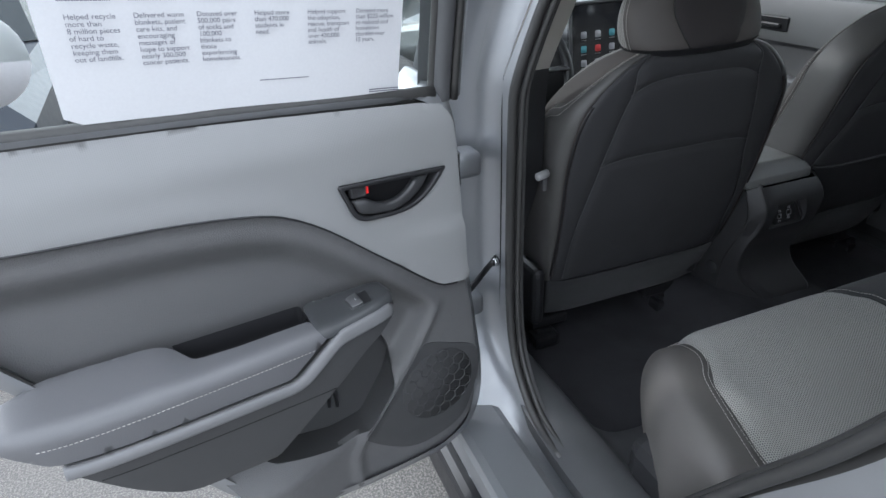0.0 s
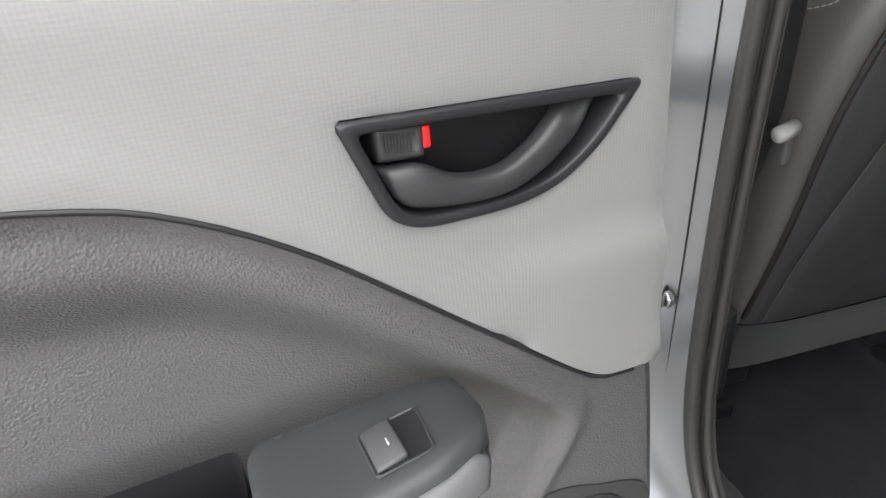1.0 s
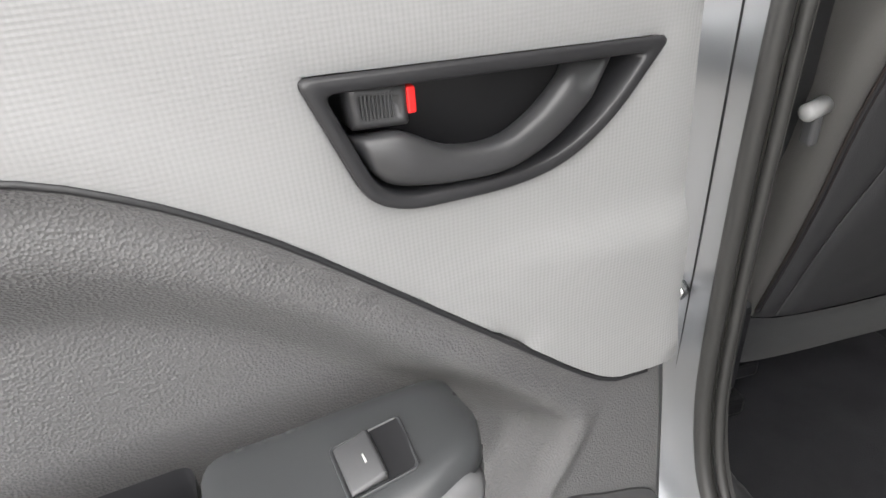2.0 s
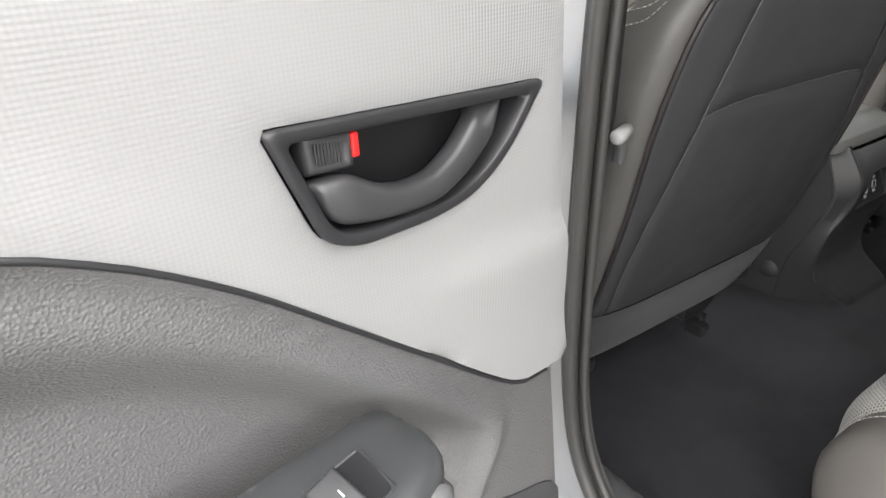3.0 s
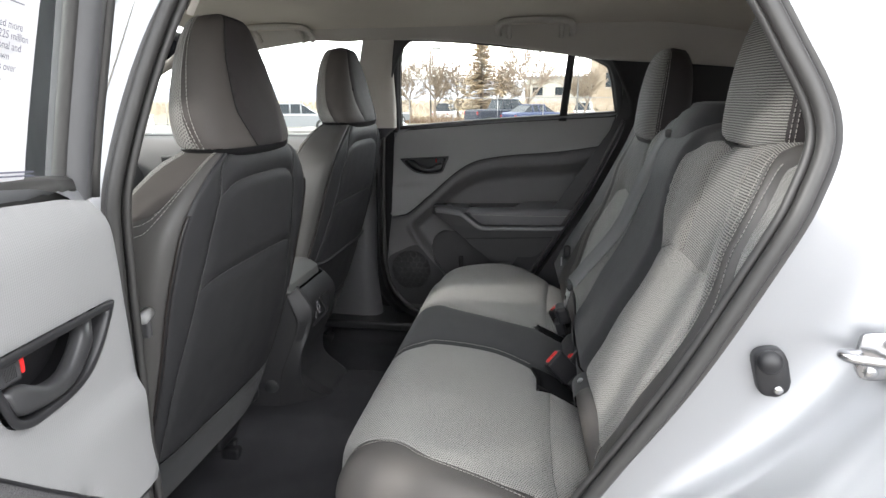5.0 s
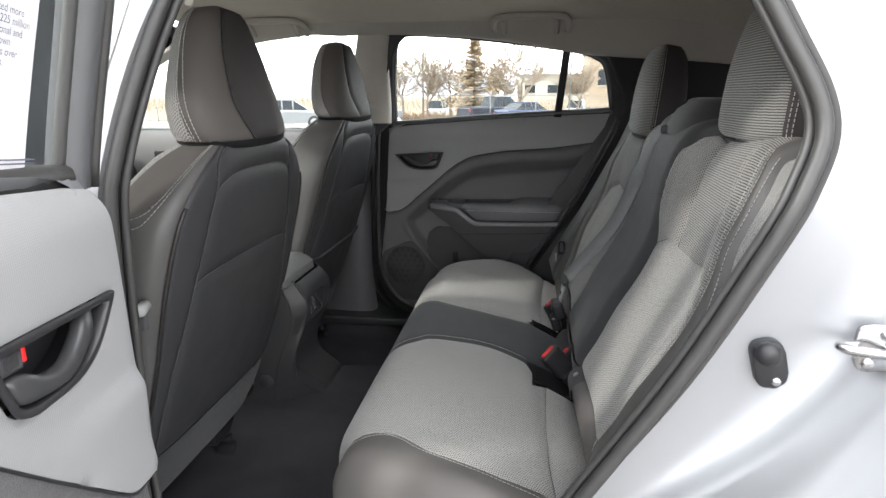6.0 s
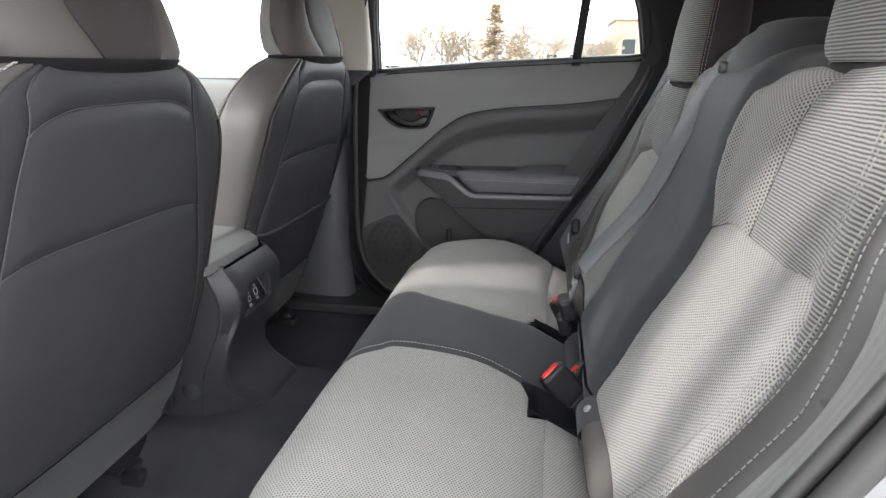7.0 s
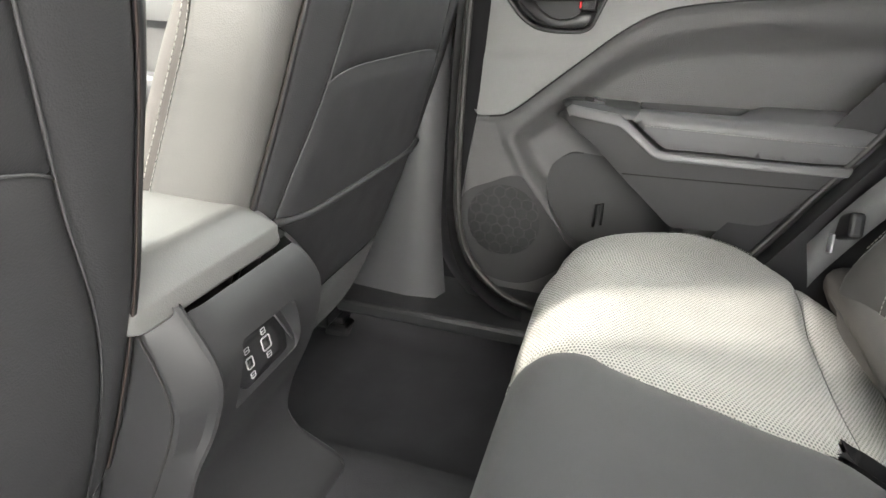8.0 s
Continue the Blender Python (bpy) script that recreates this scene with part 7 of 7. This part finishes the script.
# far row beyond the right side, along a chain-link fence
parked("pickup_truck", "dark blue pickup truck parked by the fence", (45.5, 2.9, lie(45)), 38, M_NAVY, pick=True)
parked("parked_car", "blue sedan parked beside the pickup", (43.5, 0.6, lie(43)), 40, M_BLUE)
parked("parked_car", "light grey car parked across the lot", (45.0, 12.2, lie(45)), 55, M_GREYCAR, van=True)
parked("parked_car", "white van parked beyond the fence", (62.0, 9.5, lie(60)), 80, M_WHITECAR, van=True)
parked("parked_car", "white van parked beyond the fence", (66.0, -4.5, lie(60)), 80, M_WHITECAR, van=True)
parked("pickup_truck", "white pickup truck parked ahead", (24.0, 22.0, lie(24)), 15, M_WHITECAR, pick=True)
parked("parked_car", "green-grey car parked ahead", (30.0, 13.0, lie(30)), 20, M_GREYCAR)
parked("pickup_truck", "white pickup truck parked ahead", (2.0, 18.0, 0.0), 5, M_WHITECAR, pick=True)
parked("parked_car", "dark car parked ahead of the open door", (-2.75, 4.55, 0.0), 2, M_NAVY)

fence = thing("chain_fence", "galvanised chain-link fence along the lot", "fence")
fx, fz = 40.5, lie(40.5)
for i, y in enumerate(np.arange(-12, 34, 3.0)):
    part("post", bm_tube([(fx, y, fz), (fx, y, fz + 1.9)], 0.028, 6), M_GALV, fence)
for z in (0.1, 1.88):
    part("rail", bm_tube([(fx, -12, fz + z), (fx, 33, fz + z)], 0.025, 6), M_GALV, fence)
wires, faces_ = [], []
for s in (-1, 1):
    for y in np.arange(-12, 33, 0.22):
        n = len(wires)
        e = y + s * 1.8
        wires += [(fx, y, fz + 0.1), (fx, y + 0.006, fz + 0.1), (fx, e + 0.006, fz + 1.88), (fx, e, fz + 1.88)]
        faces_.append((n, n + 1, n + 2, n + 3))
put("wire_mesh", mesh_from("wire_mesh", wires, faces_, smoothed=False), M_GALV, fence, "galvanised wire mesh")["kind"] = "stuff"
for i, y in enumerate(np.arange(-4, 20, 2.9)):
    tagged(part("wheel_stop", bm_box((37.0, y, lie(37) + 0.07), (0.16, 1.9, 0.14), 0.03), M_CONCRETE, None, smoothed=False), "pale concrete wheel stop on the asphalt", "wheel stop", "wheel stops")

TZ = lie(52)
bare_tree("bare_tree", (52, 1.2, TZ), 10.0, 11, "large bare spreading tree behind the fence", 0.75, 4, thin=0.9)
bare_tree("bare_tree", (54, 11.6, TZ), 8.0, 5, "tan bare tree behind the fence", 0.8, 4)
bare_tree("bare_tree", (53, 9.2, TZ), 8.4, 8, "tan bare tree behind the fence", 0.8, 4)
bare_tree("bare_tree", (56, 7.6, TZ), 8.0, 21, "tan bare tree behind the fence", 0.8, 4)
bare_tree("bare_tree", (55, -3.6, TZ), 7.4, 31, "tan bare tree behind the fence", 0.55, 4)
bare_tree("bare_tree", (54, 17.0, TZ), 7.2, 41, "tan bare tree behind the fence", 0.85)
bare_tree("bare_tree", (57, 4.0, TZ), 7.6, 61, "tan bare tree behind the fence", 0.85)
conifer((53.0, 5.2, TZ), 7.0, 3)


def brush(at, size, seed):
    rnd = random.Random(seed)
    verts, faces = [], []
    for i in range(900):
        a, r = rnd.uniform(0, 6.28), rnd.random() ** 0.5
        b = Vector((math.cos(a) * r * size[0], math.sin(a) * r * size[1], 0))
        h = size[2] * (1.05 - r * r) * rnd.uniform(0.5, 1.0)
        t = b * 1.15 + Vector((rnd.uniform(-0.3, 0.3), rnd.uniform(-0.3, 0.3), h))
        w = Vector((rnd.uniform(-1, 1), rnd.uniform(-1, 1), 0)).normalized() * 0.03
        n = len(verts)
        verts += [b - w, b + w, t]
        faces.append((n, n + 1, n + 2))
    ob = put("dry_bush", mesh_from("dry_bush", verts, faces, smoothed=False), M_BUSH)
    ob.location = at
    tagged(ob, "dry brown brush behind the fence", "bush", "bushes")


for i, (x, y, w, h) in enumerate(((49, 10.5, 1.8, 1.6), (49, 13.0, 1.8, 1.4), (50, 8.5, 1.8, 1.7), (49, 16.0, 1.8, 1.4), (49.5, -1.5, 1.6, 1.2), (50, 5.5, 1.8, 1.5), (48.5, 7.0, 1.6, 1.3), (49.5, 2.5, 1.6, 1.3), (49, -4.5, 1.6, 1.3))):
    brush((x, y, lie(x)), (w, w * 1.2, h * 0.6), i + 50)


# a far belt of bare woods and brush
rnd_ = random.Random(77)
verts, faces_ = [], []
for i in range(6000):
    y = rnd_.uniform(-45, 75)
    x = rnd_.uniform(72, 100)
    h = 1.4 + 1.5 * (0.5 + 0.5 * noise.noise(Vector((y * 0.12, x * 0.05, 2.0)))) * rnd_.random() ** 0.6
    z = lie(60) + h * rnd_.uniform(0.0, 0.75)
    t = Vector((rnd_.uniform(-0.5, 0.5), rnd_.uniform(-0.8, 0.8), rnd_.uniform(0.5, 1.6)))
    n = len(verts)
    verts += [(x, y - 0.05, z), (x, y + 0.05, z), (x + t.x, y + t.y, min(z + t.z, lie(60) + h))]
    faces_.append((n, n + 1, n + 2))
tagged(put("far_woods", mesh_from("far_woods", verts, faces_, smoothed=False), M_TWIG), "far belt of bare tan woods", "woods", kind="stuff")


def hall(name, label, c, s, wall, roof, wins):
    h = thing(name, label, "building", "far buildings")
    part("wall", bm_box((c[0], c[1], s[2] / 2), s, 0.0), wall, h, smoothed=False)
    part("roof", bm_box((c[0], c[1], s[2] + 0.15), (s[0] + 0.6, s[1] + 0.6, 0.3), 0.03), roof, h, smoothed=False)
    for i in range(wins):
        y = c[1] - s[1] / 2 + s[1] * (i + 0.5) / wins
        w_ = part("window", bm_box((c[0] - s[0] / 2 - 0.02, y, s[2] * 0.5), (0.10, s[1] / wins * 0.45, s[2] * 0.3), 0.01), M_CARGLASS, h, smoothed=False)
        part("sill", bm_box((c[0] - s[0] / 2 - 0.06, y, s[2] * 0.33), (0.2, s[1] / wins * 0.5, 0.12), 0.01), M_CONCRETE, w_, smoothed=False)


hall("warehouse", "long pale warehouse with a grey roof", (120, -3.5, 0), (14, 12, 4.6), M_WALLPALE, M_ROOFGREY, 3)
hall("office_building", "tan office building beyond the trees", (110, -22, 0), (16, 26, 8.0), M_WALLTAN, M_ROOFGREY, 6)
hall("warehouse", "pale warehouse ahead of the lot", (80, 140, 0), (40, 20, 7), M_WALLPALE, M_ROOFGREY, 4)
pole = thing("light_pole", "tall grey parking lot lamp pole", "lamp post")
part("mast", bm_tube([(56, 10.2, -1.0), (56, 10.2, 5.6)], 0.09, 8), M_GALV, pole)
part("lamp_head", bm_box((56, 9.6, 5.6), (0.4, 0.9, 0.15), 0.03), M_GALV, pole, smoothed=False)
pole = thing("light_pole", "tall grey parking lot lamp pole", "lamp post")
part("mast", bm_tube([(54, -3.0, -1.0), (54, -3.0, 5.6)], 0.08, 8), M_GALV, pole)
part("lamp_head", bm_box((54, -2.4, 5.6), (0.4, 0.9, 0.15), 0.03), M_GALV, pole, smoothed=False)

verts, faces_ = [], []
for i, a in enumerate(np.linspace(0, 2 * math.pi, 241)[:-1]):
    h = 28 + 55 * max(0.0, noise.noise(Vector((math.cos(a) * 3.1, math.sin(a) * 3.1, 4.0))) + 0.25) + 12 * noise.noise(Vector((math.cos(a) * 14, math.sin(a) * 14, 1.0)))
    verts += [(2600 * math.cos(a), 2600 * math.sin(a), -5), (2800 * math.cos(a), 2800 * math.sin(a), h * 1.5)]
m_ = len(verts)
faces_ = [(2 * i, (2 * i + 2) % m_, (2 * i + 3) % m_, 2 * i + 1) for i in range(m_ // 2)]
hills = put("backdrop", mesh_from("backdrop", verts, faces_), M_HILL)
tagged(hills, "low mountains on the horizon, distance haze put into their colour", "hills", kind="structure")
